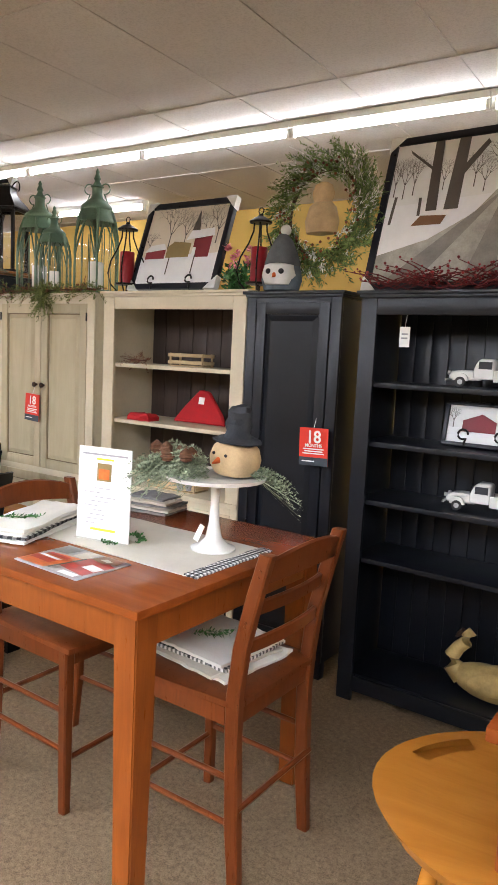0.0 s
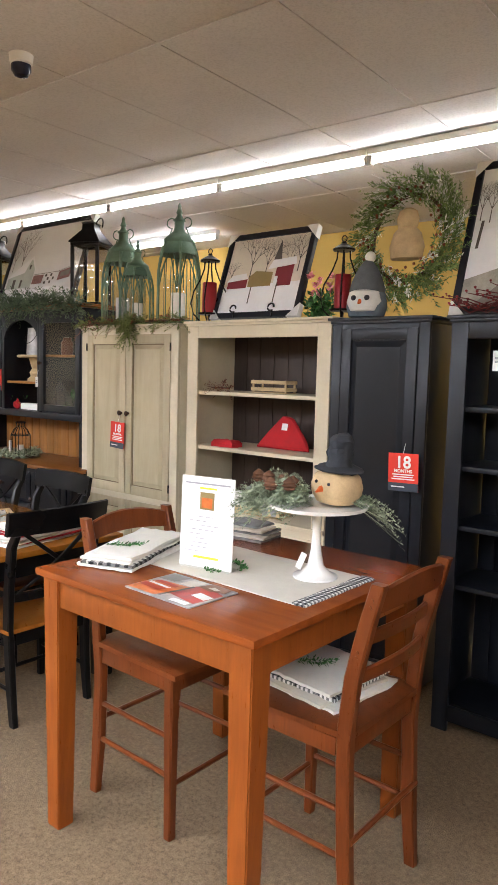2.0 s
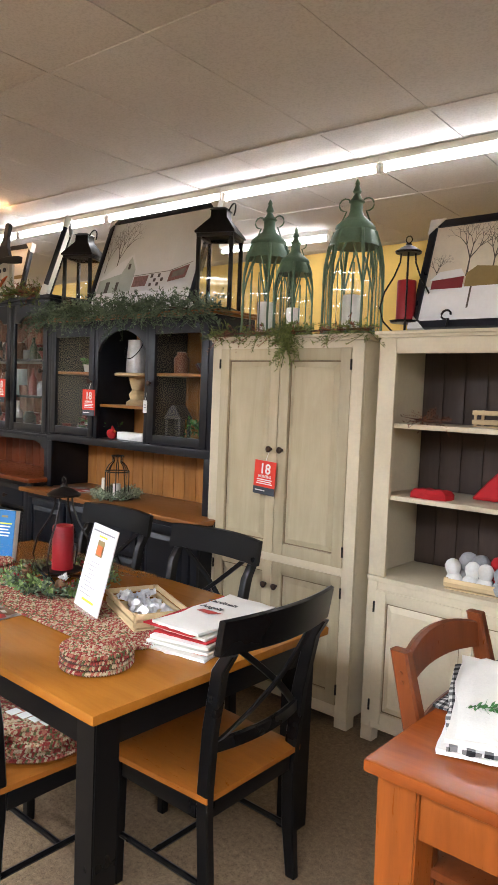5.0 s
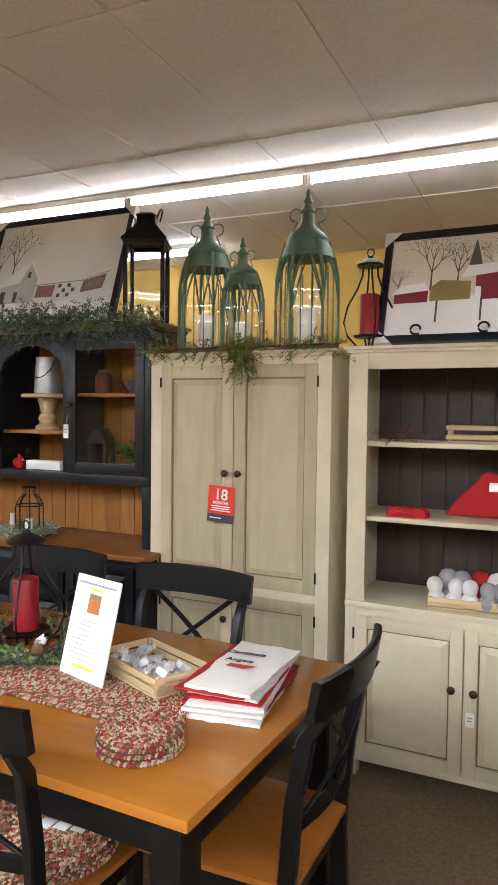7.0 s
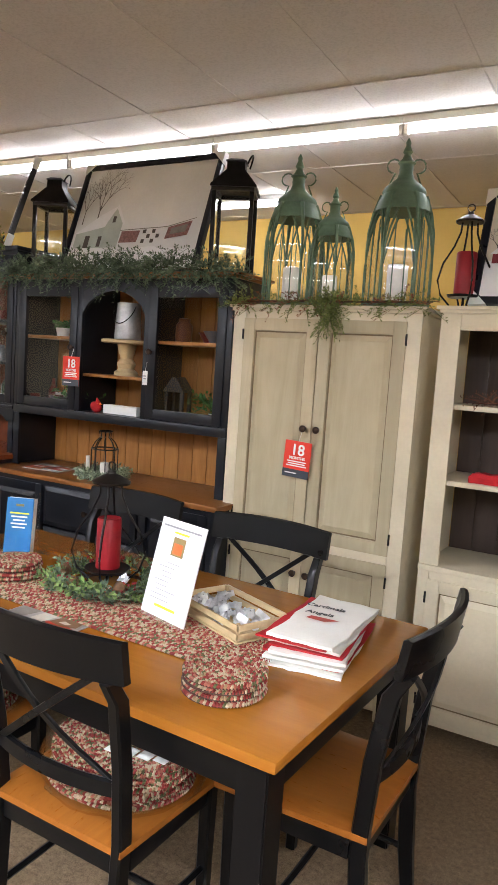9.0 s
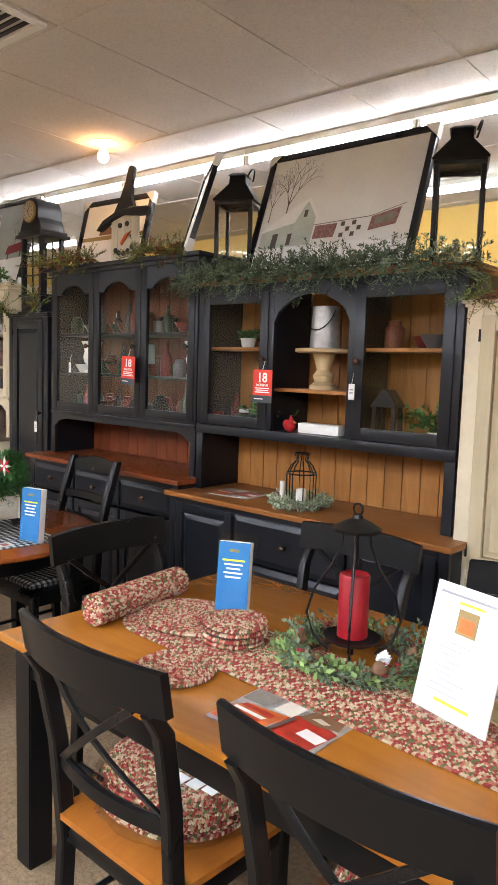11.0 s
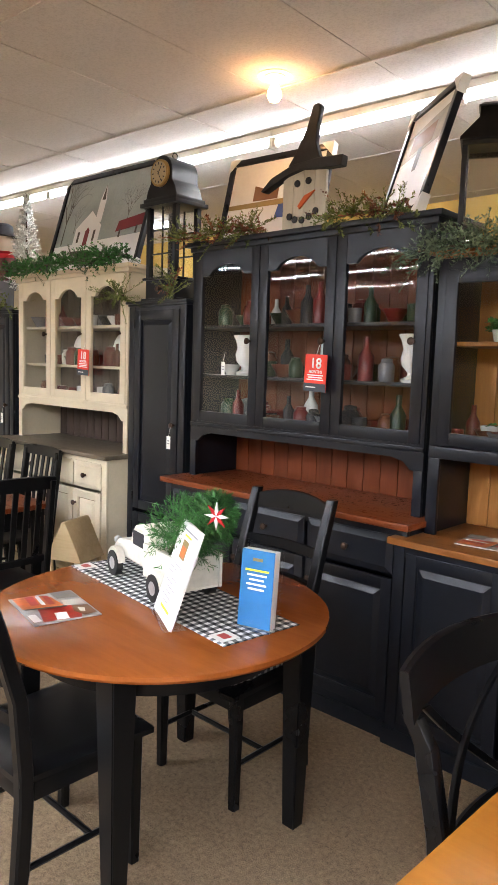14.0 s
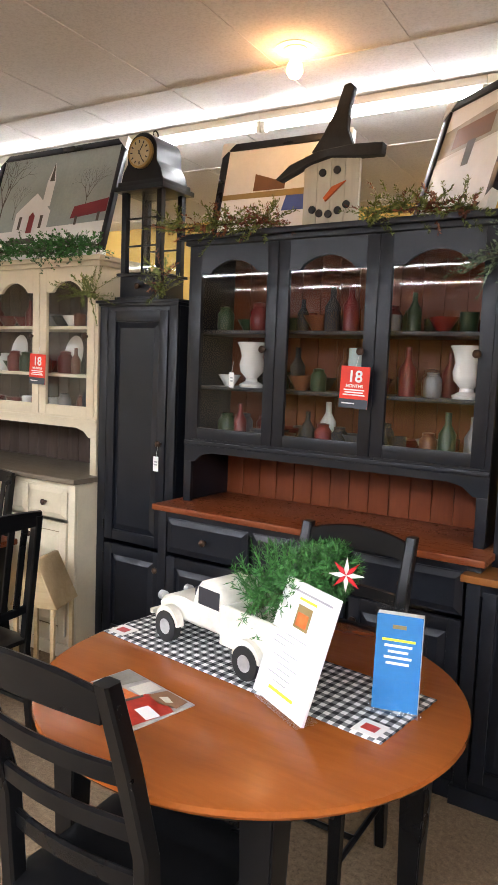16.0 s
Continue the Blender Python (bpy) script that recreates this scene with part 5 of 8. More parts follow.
garland("cedar garland laid along the black hutch top", [(-5.90, 2.98, 2.07), (-5.4, 2.95, 2.09), (-5.0, 2.96, 2.08), (-4.6, 2.94, 2.08), (-4.18, 2.98, 2.05)], 640, PINE_LEAF, 0.085, 0.13, 18, 0.019, 5, 0.35)
garland("thin mossy garland laid along the armoire top", [(-4.22, 2.98, 1.915), (-3.9, 2.97, 1.915), (-3.6, 2.97, 1.915), (-3.2, 2.98, 1.92)], 210, MOSS_LEAF, 0.035, 0.09, 20, 0.014, 6, 0.4, extra=RUST_LEAF)
garland("hanging mossy sprig over the armoire edge", [(-3.66, 2.95, 1.95), (-3.66, 2.93, 1.88), (-3.67, 2.935, 1.82)], 90, MOSS_LEAF, 0.04, 0.08, 20, 0.014, 7, 0.6)
garland("boxwood garland laid along the cream hutch top", [(-9.32, 3.0, 2.21), (-8.8, 2.98, 2.22), (-8.3, 2.98, 2.22), (-7.92, 3.02, 2.23)], 420, BRIGHT_LEAF, 0.065, 0.085, 16, 0.016, 8, 0.2, flat=0.7, extra=PINE_LEAF)
garland("mossy greens and berries on the black hutch top", [(-7.42, 2.98, 2.26), (-7.15, 3.0, 2.27), (-6.95, 3.02, 2.27), (-6.85, 3.05, 2.27)], 110, MOSS_LEAF, 0.045, 0.12, 26, 0.018, 9, 0.1, extra=RUST_LEAF)
garland("mossy greens and berries on the black hutch top", [(-6.42, 3.02, 2.27), (-6.2, 3.02, 2.27), (-5.95, 3.05, 2.26)], 90, MOSS_LEAF, 0.045, 0.11, 26, 0.018, 10, 0.1, extra=RUST_LEAF)
garland("pine sprigs beside the clock lantern", [(-8.02, 3.02, 1.98), (-7.92, 3.0, 1.98)], 30, MOSS_LEAF, 0.03, 0.14, 30, 0.018, 11, 0.1)
garland("pine sprigs beside the clock lantern", [(-7.50, 3.02, 1.97), (-7.45, 3.0, 2.05)], 26, MOSS_LEAF, 0.04, 0.12, 28, 0.018, 12, 0.1, extra=RUST_LEAF)
garland("mossy greens on the far pantry top", [(-9.95, 3.02, 1.97), (-9.4, 3.02, 1.98)], 60, MOSS_LEAF, 0.05, 0.14, 14, 0.024, 13, 0.1)


def twig_bundle():
    rnd = random.Random(21)
    t = thing("berry_twigs", pose(-0.95, 2.97, 1.89), "bundle of dark red berry twigs on the bookcase", "decoration")
    bm, bb = bmesh.new(), bmesh.new()
    for k in range(90):
        x = rnd.uniform(-0.45, 0.45)
        a = rnd.uniform(-0.5, 0.5)
        ln = rnd.uniform(0.1, 0.22)
        p = Vector((x, rnd.uniform(-0.05, 0.06), rnd.uniform(0.005, 0.05)))
        e = p + Vector((ln * math.cos(a) * rnd.choice((-1, 1)), rnd.uniform(-0.05, 0.05), abs(ln * math.sin(a)) + rnd.uniform(0, 0.03)))
        wire(bm, [p, p.lerp(e, 0.5) + Vector((0, 0, 0.01)), e], [0.003, 0.0025, 0.0015], 4)
        for f in (0.5, 0.75, 1.0):
            berry(bb, p.lerp(e, f) + Vector((0, 0, 0.008)), rnd.uniform(0.005, 0.008))
    tagged(part("twig_tangle", bm, REDTWIG, t), kind="stuff")
    tagged(part("berry_cluster", bb, BERRY, t), kind="stuff")


twig_bundle()


def wreath():
    rnd = random.Random(31)
    t = thing("wreath", pose(-1.83, 3.20, 2.31, -8, 0, 0), "evergreen wreath with frosted tips and pine cones", "wreath")
    g, w, b = bmesh.new(), bmesh.new(), bmesh.new()
    for k in range(640):
        a = rnd.uniform(0, 6.283)
        rr = rnd.uniform(0.15, 0.275)
        p = Vector((rr * math.cos(a), rnd.uniform(-0.05, 0.03), rr * 1.1 * math.sin(a)))
        o = Vector((math.cos(a + 0.9), rnd.uniform(-0.8, 0.2), math.sin(a + 0.9))) + Vector((rnd.uniform(-0.5, 0.5), 0, rnd.uniform(-0.5, 0.5)))
        spray(w if rnd.random() < 0.13 else g, p, o, rnd.uniform(0.07, 0.12), 13, 0.026, rnd, 0.05, 0.3)
    for k in range(60):
        a = rnd.uniform(0, 6.283)
        rr = rnd.uniform(0.16, 0.24)
        berry(b, Vector((rr * math.cos(a), -0.07, rr * 1.1 * math.sin(a))), 0.008)
    part("foliage", g, WREATH_LEAF, t, smooth=False)
    part("frosted_foliage", w, SNOW_LEAF, t, smooth=False)
    tagged(part("berry_trim", b, RUST_LEAF, t), kind="stuff")
    ring = [(0.20 * math.cos(a), 0, 0.22 * math.sin(a)) for a in [q * 2 * math.pi / 24 for q in range(25)]]
    part("ring", wire(bmesh.new(), ring, 0.010, 8), TWIG, t)
    return t


wreath()


def snow_blob(profile, at, squash=1.0):
    return lathe(bmesh.new(), profile, at, 22, squash)


CLOTH_CREAM = plain("tan_cloth", (0.50, 0.36, 0.20), 0.95, 0, 0.25, 20, 140, 0.4)
PALE_FELT = plain("pale_grey_felt", (0.30, 0.30, 0.31), 0.95, 0, 0.25, 20, 160, 0.6)
CLOTH_GREY = plain("grey_felt", (0.10, 0.105, 0.11), 0.95, 0, 0.25, 20, 160, 0.6)
CLOTH_WHITE = plain("white_fleece", (0.66, 0.65, 0.62), 0.95, 0, 0.12, 20, 150, 0.7)
CLOTH_RED = plain("red_cloth", (0.42, 0.015, 0.02), 0.9, 0, 0.2, 20, 150, 0.5)
CLOTH_BLUEGREY = plain("blue_grey_fleece", (0.12, 0.15, 0.18), 0.95, 0, 0.35, 25, 150, 0.8)
ORANGE = plain("orange_felt", (0.62, 0.13, 0.03), 0.8)
DARKFELT = plain("dark_felt_hat", (0.035, 0.038, 0.045), 0.95, 0, 0.3, 25, 140, 0.6)


def wreath_snowman():
    """A plain cloth snowman figure standing inside the wreath."""
    bm = snow_blob([(0.02, 0), (0.085, 0.01), (0.095, 0.07), (0.075, 0.14), (0.05, 0.165), (0.055, 0.18), (0.062, 0.21), (0.048, 0.25), (0.02, 0.265)], (0, 0, 0), 0.7)
    ob = part("snowman_ornament", bm, CLOTH_CREAM)
    ob.matrix_basis = pose(-1.80, 3.13, 2.185) @ Matrix.Scale(0.96, 4)
    tagged(ob, "tan cloth snowman figure hung inside the wreath", "ornament")


wreath_snowman()


def owl():
    t = thing("plush_owl", pose(-1.955, 3.03, 1.897, 0, 0, 10), "grey plush owl with white face and knit hat", "plush toy")
    part("body", snow_blob([(0.03, 0), (0.09, 0.01), (0.105, 0.06), (0.095, 0.12), (0.07, 0.16), (0.03, 0.175)], (0, 0, 0), 0.8), CLOTH_BLUEGREY, t)
    part("face", snow_blob([(0.01, 0.02), (0.072, 0.035), (0.090, 0.08), (0.078, 0.128), (0.03, 0.148)], (0, -0.035, 0), 0.75), CLOTH_WHITE, t)
    part("hat", snow_blob([(0.088, 0.125), (0.092, 0.14), (0.078, 0.19), (0.05, 0.25), (0.022, 0.285), (0.01, 0.29)], (0, 0, 0), 0.85), CLOTH_GREY, t)
    bm = bmesh.new()
    bmesh.ops.create_icosphere(bm, subdivisions=2, radius=0.028, matrix=Matrix.Translation((0.01, 0, 0.305)))
    part("pompom", bm, CLOTH_WHITE, t)
    for s in (-1, 1):
        bm = bmesh.new()
        bmesh.ops.create_icosphere(bm, subdivisions=2, radius=0.014, matrix=Matrix.Translation((s * 0.034, -0.094, 0.095)))
        part("eye", bm, INK, t)
    part("beak", rods(((0, -0.095, 0.078), (0, -0.125, 0.062), 0.013, 0.001)), ORANGE, t)


owl()


def flowers():
    rnd = random.Random(5)
    t = thing("flower_bunch", pose(-2.36, 3.22, 1.91), "bunch of pink flowers with green leaves", "flowers")
    g, f = bmesh.new(), bmesh.new()
    for k in range(45):
        spray(g, (rnd.uniform(-0.05, 0.05), rnd.uniform(-0.04, 0.04), 0), (rnd.uniform(-0.6, 0.6), rnd.uniform(-0.5, 0.5), 1), rnd.uniform(0.1, 0.2), 8, 0.05, rnd, 0.1, 0.5)
    for k in range(12):
        p = Vector((rnd.uniform(-0.09, 0.09), rnd.uniform(-0.08, 0.05), rnd.uniform(0.12, 0.24)))
        spray(f, p, (0, -0.3, 1), 0.03, 10, 0.03, rnd, 0, 0.8)
    part("foliage", g, BRIGHT_LEAF, t, smooth=False)
    part("blossom", f, leaf_material("pink_petal", (0.45, 0.08, 0.12), (0.65, 0.25, 0.28)), t, smooth=False)


flowers()
BOARD_WHITE = wood("whitewashed_board", (0.50, 0.46, 0.37), (0.70, 0.66, 0.55), 0.6, 2)
GREYWOOD = plain("charcoal_wood", (0.028, 0.028, 0.030), 0.7, 0, 0.5, 14, 80, 0.3)


def snowman_board():
    t = thing("snowman_sign", pose(-6.63, 3.13, 2.245), "wooden snowman head sign with black hat", "decoration")
    part("base", boxes((-0.19, 0.15, -0.04, 0.04, 0, 0.022)), RAW, t)
    for k in range(4):
        a = -0.135 + k * 0.0675
        part("face_board", boxes((a + 0.0008, a + 0.0667, -0.01, 0.01, 0.022, 0.33), bev=0.003), BOARD_WHITE, t)
    bm = bmesh.new()
    prism(bm, [(-0.27, 0.235), (-0.25, 0.225), (-0.10, 0.285), (0.0, 0.305), (0.12, 0.29), (0.24, 0.285), (0.245, 0.335), (0.1, 0.345), (-0.06, 0.335), (-0.2, 0.29)], -0.035, 0.012, 0.004)
    part("brim", bm, GREYWOOD, t)
    bm = bmesh.new()
    prism(bm, [(-0.10, 0.335), (0.10, 0.345), (0.07, 0.42), (0.075, 0.50), (0.095, 0.585), (0.075, 0.605), (0.045, 0.60), (0.01, 0.50), (-0.05, 0.40)], -0.02, 0.012, 0.004)
    part("crown", bm, GREYWOOD, t)
    for x, z in ((-0.04, 0.245), (0.03, 0.25), (-0.085, 0.09), (-0.05, 0.072), (-0.005, 0.066), (0.04, 0.078), (0.08, 0.10)):
        part("button", rods(((x, -0.010, z), (x, -0.017, z), 0.017), seg=14), GREYWOOD, t)
    bm = bmesh.new()
    prism(bm, [(-0.03, 0.135), (-0.02, 0.12), (0.075, 0.20), (0.01, 0.18)], -0.02, -0.0105)
    part("nose", bm, ORANGE, t)


snowman_board()


def clock_lantern():
    t = thing("clock_lantern", pose(-7.70, 3.20, 1.95), "black metal clock topped lantern with glazed sides", "clock")
    part("base", boxes((-0.155, 0.155, -0.12, 0.12, 0, 0.02), (-0.135, 0.135, -0.10, 0.10, 0.02, 0.13), (-0.15, 0.15, -0.115, 0.115, 0.13, 0.145)), BLACK, t)
    knob_on(t, 0, -0.10, 0.075)
    for sx in (-1, 1):
        for sy in (-1, 1):
            part("post", boxes((sx * 0.118 - 0.016, sx * 0.118 + 0.016, sy * 0.085 - 0.016, sy * 0.085 + 0.016, 0.145, 0.56)), BLACK, t)
    for sy in (-1, 1):
        part("muntin", boxes((-0.005, 0.005, sy * 0.085 - 0.005, sy * 0.085 + 0.005, 0.145, 0.56), (-0.10, -0.005, sy * 0.085 - 0.004, sy * 0.085 + 0.004, 0.28, 0.29), (0.005, 0.10, sy * 0.085 - 0.004, sy * 0.085 + 0.004, 0.28, 0.29), (-0.10, -0.005, sy * 0.085 - 0.004, sy * 0.085 + 0.004, 0.42, 0.43), (0.005, 0.10, sy * 0.085 - 0.004, sy * 0.085 + 0.004, 0.42, 0.43)), BLACK, t)
        pane = part("pane", boxes((-0.102, 0.102, sy * 0.085 - 0.001, sy * 0.085 + 0.001, 0.145, 0.56), bev=0), GLASS, t)
        pane.visible_shadow = False
    part("eave", boxes((-0.165, 0.165, -0.13, 0.13, 0.56, 0.585), (-0.15, 0.15, -0.115, 0.115, 0.585, 0.61)), BLACK, t)
    bm = bmesh.new()
    half = [(0.14, 0.61), (0.125, 0.66), (0.098, 0.70), (0.098, 0.75)] + [(0.098 * math.cos(a), 0.75 + 0.098 * math.sin(a)) for a in [q * math.pi / 14 for q in range(1, 7)]]
    prism(bm, half + [(0, 0.848)] + [(-x, z) for x, z in half[::-1]], -0.105, 0.10, 0.003)
    part("hood", bm, BLACK, t)
    part("dial_rim", rods(((0, -0.105, 0.745), (0, -0.122, 0.745), 0.078), seg=32), plain("brass", (0.40, 0.27, 0.10), 0.35, 0.8), t)
    dial = part("dial", rods(((0, -0.1225, 0.745), (0, -0.125, 0.745), 0.066), seg=32), plain("aged_dial", (0.50, 0.42, 0.27), 0.6), t)
    for k in range(12):
        a = k * math.pi / 6
        part("hour_mark", boxes((-0.003, 0.003, -0.1265, -0.1252, 0.046, 0.060), bev=0), INK, dial).matrix_basis = pose(0, 0, 0.745, 0, 30 * k, 0)
    part("clock_hand", boxes((-0.0025, 0.0025, -0.128, -0.1268, -0.01, 0.042), bev=0), INK, dial).matrix_basis = pose(0, 0, 0.745, 0, 35, 0)
    part("clock_hand", boxes((-0.002, 0.002, -0.1295, -0.1283, -0.01, 0.052), bev=0), INK, dial).matrix_basis = pose(0, 0, 0.745, 0, 150, 0)
    loop = [(0, 0.02 * math.cos(q * 0.6283), 0.865 + 0.02 * math.sin(q * 0.6283)) for q in range(11)]
    part("ring", wire(bmesh.new(), loop, 0.004, 6), METAL, t)


clock_lantern()


def standing_doll():
    """A plain stuffed snowman figure on the far pantry."""
    bm = bmesh.new()
    for s in (-1, 1):
        wire(bm, [(s * 0.045, 0, 0), (s * 0.045, 0, 0.2)], [0.05, 0.055], 12)
        wire(bm, [(s * 0.09, 0, 0.42), (s * 0.15, -0.02, 0.33), (s * 0.14, -0.04, 0.24)], [0.04, 0.04, 0.03], 10)
    lathe(bm, [(0.09, 0.18), (0.11, 0.26), (0.10, 0.40), (0.07, 0.46)], (0, 0, 0))
    lathe(bm, [(0.04, 0.45), (0.08, 0.49), (0.085, 0.54), (0.06, 0.60)], (0, 0, 0))
    lathe(bm, [(0.11, 0.60), (0.11, 0.61), (0.075, 0.615), (0.07, 0.68), (0.04, 0.70)], (0, 0, 0))
    m, nt, b = nodes_of("doll_cloth", (0.2, 0.1, 0.1), 0.95)
    g = nt.nodes.new("ShaderNodeTexCoord")
    s = nt.nodes.new("ShaderNodeSeparateXYZ")
    nt.links.new(g.outputs["Object"], s.inputs[0])
    r = nt.nodes.new("ShaderNodeValToRGB")
    r.color_ramp.interpolation = "CONSTANT"
    e = r.color_ramp.elements
    for p, c in ((0.0, (0.16, 0.16, 0.17)), (0.24, (0.13, 0.05, 0.055)), (0.42, (0.45, 0.02, 0.03)), (0.48, (0.60, 0.50, 0.42)), (0.595, (0.07, 0.075, 0.09))):
        k = e[0] if p == 0 else e.new(p)
        k.color = (*c, 1)
    e.remove(e[-1]) if len(e) > 5 else None
    nt.links.new(s.outputs[2], r.inputs[0])
    nt.links.new(r.outputs[0], b.inputs["Base Color"])
    ob = part("snowman_doll", bm, m)
    ob.matrix_basis = pose(-9.78, 3.2, 1.95)
    tagged(ob, "stuffed snowman doll in plaid coat and grey hat", "doll")


standing_doll()


def frosted_tree():
    rnd = random.Random(44)
    t = thing("frosted_tree", pose(-9.50, 3.24, 1.95), "small frosted white artificial tree", "tree")
    bm = bmesh.new()
    for k in range(260):
        f = rnd.random() ** 0.8
        a = rnd.uniform(0, 6.283)
        z = 0.1 + 0.8 * f
        spray(bm, (0, 0, z), (math.cos(a), math.sin(a), 0.3), 0.20 * (1.05 - f), 12, 0.026, rnd, 0.1, 0.3)
    part("crown", bm, SNOW_LEAF, t, smooth=False)
    part("trunk", rods(((0, 0, 0), (0, 0, 0.9), 0.014, 0.004)), TWIG, t)


frosted_tree()


# ---- price tags ----
def words(parent, text, size, m, material, name="lettering"):
    cu = bpy.data.curves.new("lettering", "FONT")
    cu.body, cu.size, cu.align_x, cu.align_y, cu.extrude, cu.offset = text, size, "CENTER", "CENTER", 0.0003, size * 0.022
    tmp = new("lettering", cu)
    bpy.context.view_layer.update()
    me = bpy.data.meshes.new_from_object(tmp.evaluated_get(bpy.context.evaluated_depsgraph_get()))
    bpy.data.objects.remove(tmp)
    me.materials.clear()
    me.materials.append(material)
    ob = new(name, me)
    ob.parent, ob.matrix_basis = parent, m
    return ob


def red_tag(x, y, z, w=0.135, h=0.175, tilt=0, where="cabinet"):
    t = thing("sale_tag", pose(x, y, z, 0, tilt, 0), "red and grey card reading 18 months, hung on a " + where, "sign", "red tags")
    part("card", boxes((-w / 2, w / 2, -0.001, 0.001, -h, -h * 0.26), (-w / 2, w / 2, -0.001, 0.001, -h * 0.26, 0), bev=0), TAG_RED, t)
    part("foot_band", boxes((-w / 2, w / 2, -0.0022, -0.0012, -h, -h * 0.78), bev=0), TAG_GREY, t)
    words(t, "18", w * 0.52, pose(0, -0.0016, -h * 0.25, 90, 0, 0), WHITECARD)
    words(t, "MONTHS", w * 0.145, pose(0, -0.0016, -h * 0.47, 90, 0, 0), WHITECARD)
    for k in range(3):
        q = w * (0.36, 0.32, 0.38)[k]
        part("print_line", boxes((-q, q, -0.0018, -0.0012, -h * (0.575 + 0.06 * k), -h * (0.545 + 0.06 * k)), bev=0), WHITECARD, t)
    part("print_line", boxes((-w * 0.4, w * 0.05, -0.003, -0.0024, -h * 0.9, -h * 0.87), bev=0), WHITECARD, t)
    part("string", rods(((0, 0.0, 0), (0.004, 0.012, 0.045), 0.0012), seg=5), WHITECARD, t)
    return t


red_tag(-3.772, 2.945, 1.262, 0.14, 0.175, 3, "cream armoire")
red_tag(-1.645, 2.90, 1.253, 0.155, 0.18, -2, "black pantry")
red_tag(-5.275, 2.952, 1.592, 0.13, 0.17, 0, "black hutch")
red_tag(-6.402, 2.985, 1.647, 0.13, 0.175, 2, "black hutch")
red_tag(-8.365, 3.01, 1.656, 0.13, 0.17, 2, "cream hutch")


def price_tag(x, y, z, h=0.075, w=0.032):
    t = thing("price_tag", pose(x, y, z), "small white price tag on a string", "tag", "price tags")
    part("card", boxes((-w / 2, w / 2, -0.001, 0.001, -h, 0), bev=0), WHITECARD, t)
    part("string", rods(((0, 0, 0), (0, 0.012, 0.05), 0.001), seg=5), WHITECARD, t)
    for k in range(2):
        part("print_line", boxes((-w * 0.3, w * 0.3, -0.0018, -0.0012, -h * (0.4 + 0.2 * k), -h * (0.32 + 0.2 * k)), bev=0), PALE_INK, t)


price_tag(-1.20, 2.84, 1.73, 0.085, 0.045)
price_tag(-2.60, 2.92, 0.40, 0.06, 0.035)
price_tag(-4.735, 2.96, 1.54)
price_tag(-7.02, 2.98, 1.60, 0.07, 0.025)
price_tag(-7.475, 3.00, 1.16)
price_tag(-9.45, 3.00, 1.16)


# ---- ceiling fittings ----
def dome_camera():
    t = thing("security_camera", pose(-3.097, 1.80, CEIL), "white and black ceiling dome security camera", "camera")
    part("mount", lathe(bmesh.new(), [(0.035, -0.045), (0.05, -0.04), (0.055, 0.0)], seg=24), FIXTURE, t)
    bm = lathe(bmesh.new(), [(0.004, -0.10), (0.03, -0.093), (0.045, -0.07), (0.045, -0.046)], seg=24)
    part("dome", bm, plain("smoked_plastic", (0.012, 0.013, 0.03), 0.1), t)


dome_camera()


def vent():
    t = thing("ceiling_vent", CEIL_FRAME @ pose(-1.33, -1.62, 0), "grey slatted ceiling air vent", "vent")
    part("frame", boxes((-0.30, 0.30, -0.30, -0.26, -0.016, -0.006), (-0.30, 0.30, 0.26, 0.30, -0.016, -0.006), (-0.30, -0.26, -0.26, 0.26, -0.016, -0.006), (0.26, 0.30, -0.26, 0.26, -0.016, -0.006)), FIXTURE, t)
    for k in range(12):
        part("slat", boxes((-0.258, 0.258, -0.252 + k * 0.043, -0.232 + k * 0.043, -0.015, -0.008), bev=0), METAL, t)


vent()


# ---- things on the tables and shelves ----
LINEN = plain("natural_linen", (0.60, 0.56, 0.48), 0.95, 0, 0.1, 10, 170, 0.5)
LINEN_WHITE = plain("white_linen", (0.76, 0.74, 0.68), 0.95, 0, 0.07, 10, 170, 0.5)
GREY_CLOTH = plain("grey_cloth", (0.22, 0.22, 0.22), 0.95, 0, 0.4, 30, 170, 0.5)
CERAMIC = plain("white_ceramic", (0.78, 0.77, 0.73), 0.2, 0, 0.05, 8, 60, 0.02)
ENAMEL = plain("chipped_white_enamel", (0.70, 0.67, 0.58), 0.45, 0, 0.2, 12, 80, 0.2)
ZINC = plain("galvanized_metal", (0.50, 0.50, 0.50), 0.45, 0.6, 0.35, 14, 60, 0.1)
TIN = plain("shiny_tin", (0.70, 0.70, 0.71), 0.3, 0.5, 0.3, 40, 90, 0.1)
RUBBER = plain("black_rubber", (0.02, 0.02, 0.02), 0.6)
STRAW = plain("yellow_carved_wood", (0.52, 0.38, 0.15), 0.5, 0, 0.35, 12, 70, 0.2)
BROCHURE = plain("blue_brochure", (0.03, 0.17, 0.40), 0.35, 0, 0.15, 6, 60, 0)
PAPER_RED = plain("printed_red", (0.45, 0.04, 0.025), 0.35, 0, 0.4, 25, 60, 0)
PAPER_ORANGE = plain("printed_orange", (0.62, 0.16, 0.04), 0.35, 0, 0.4, 25, 60, 0)
PAPER_GREY = plain("printed_grey", (0.40, 0.37, 0.34), 0.35, 0, 0.4, 25, 60, 0)
PLASTIC_BAG = glassy("plastic_bag", (0.88, 0.87, 0.88), 0.06)
WICKER = plain("dark_wicker", (0.08, 0.045, 0.03), 0.8, 0, 0.4, 60)


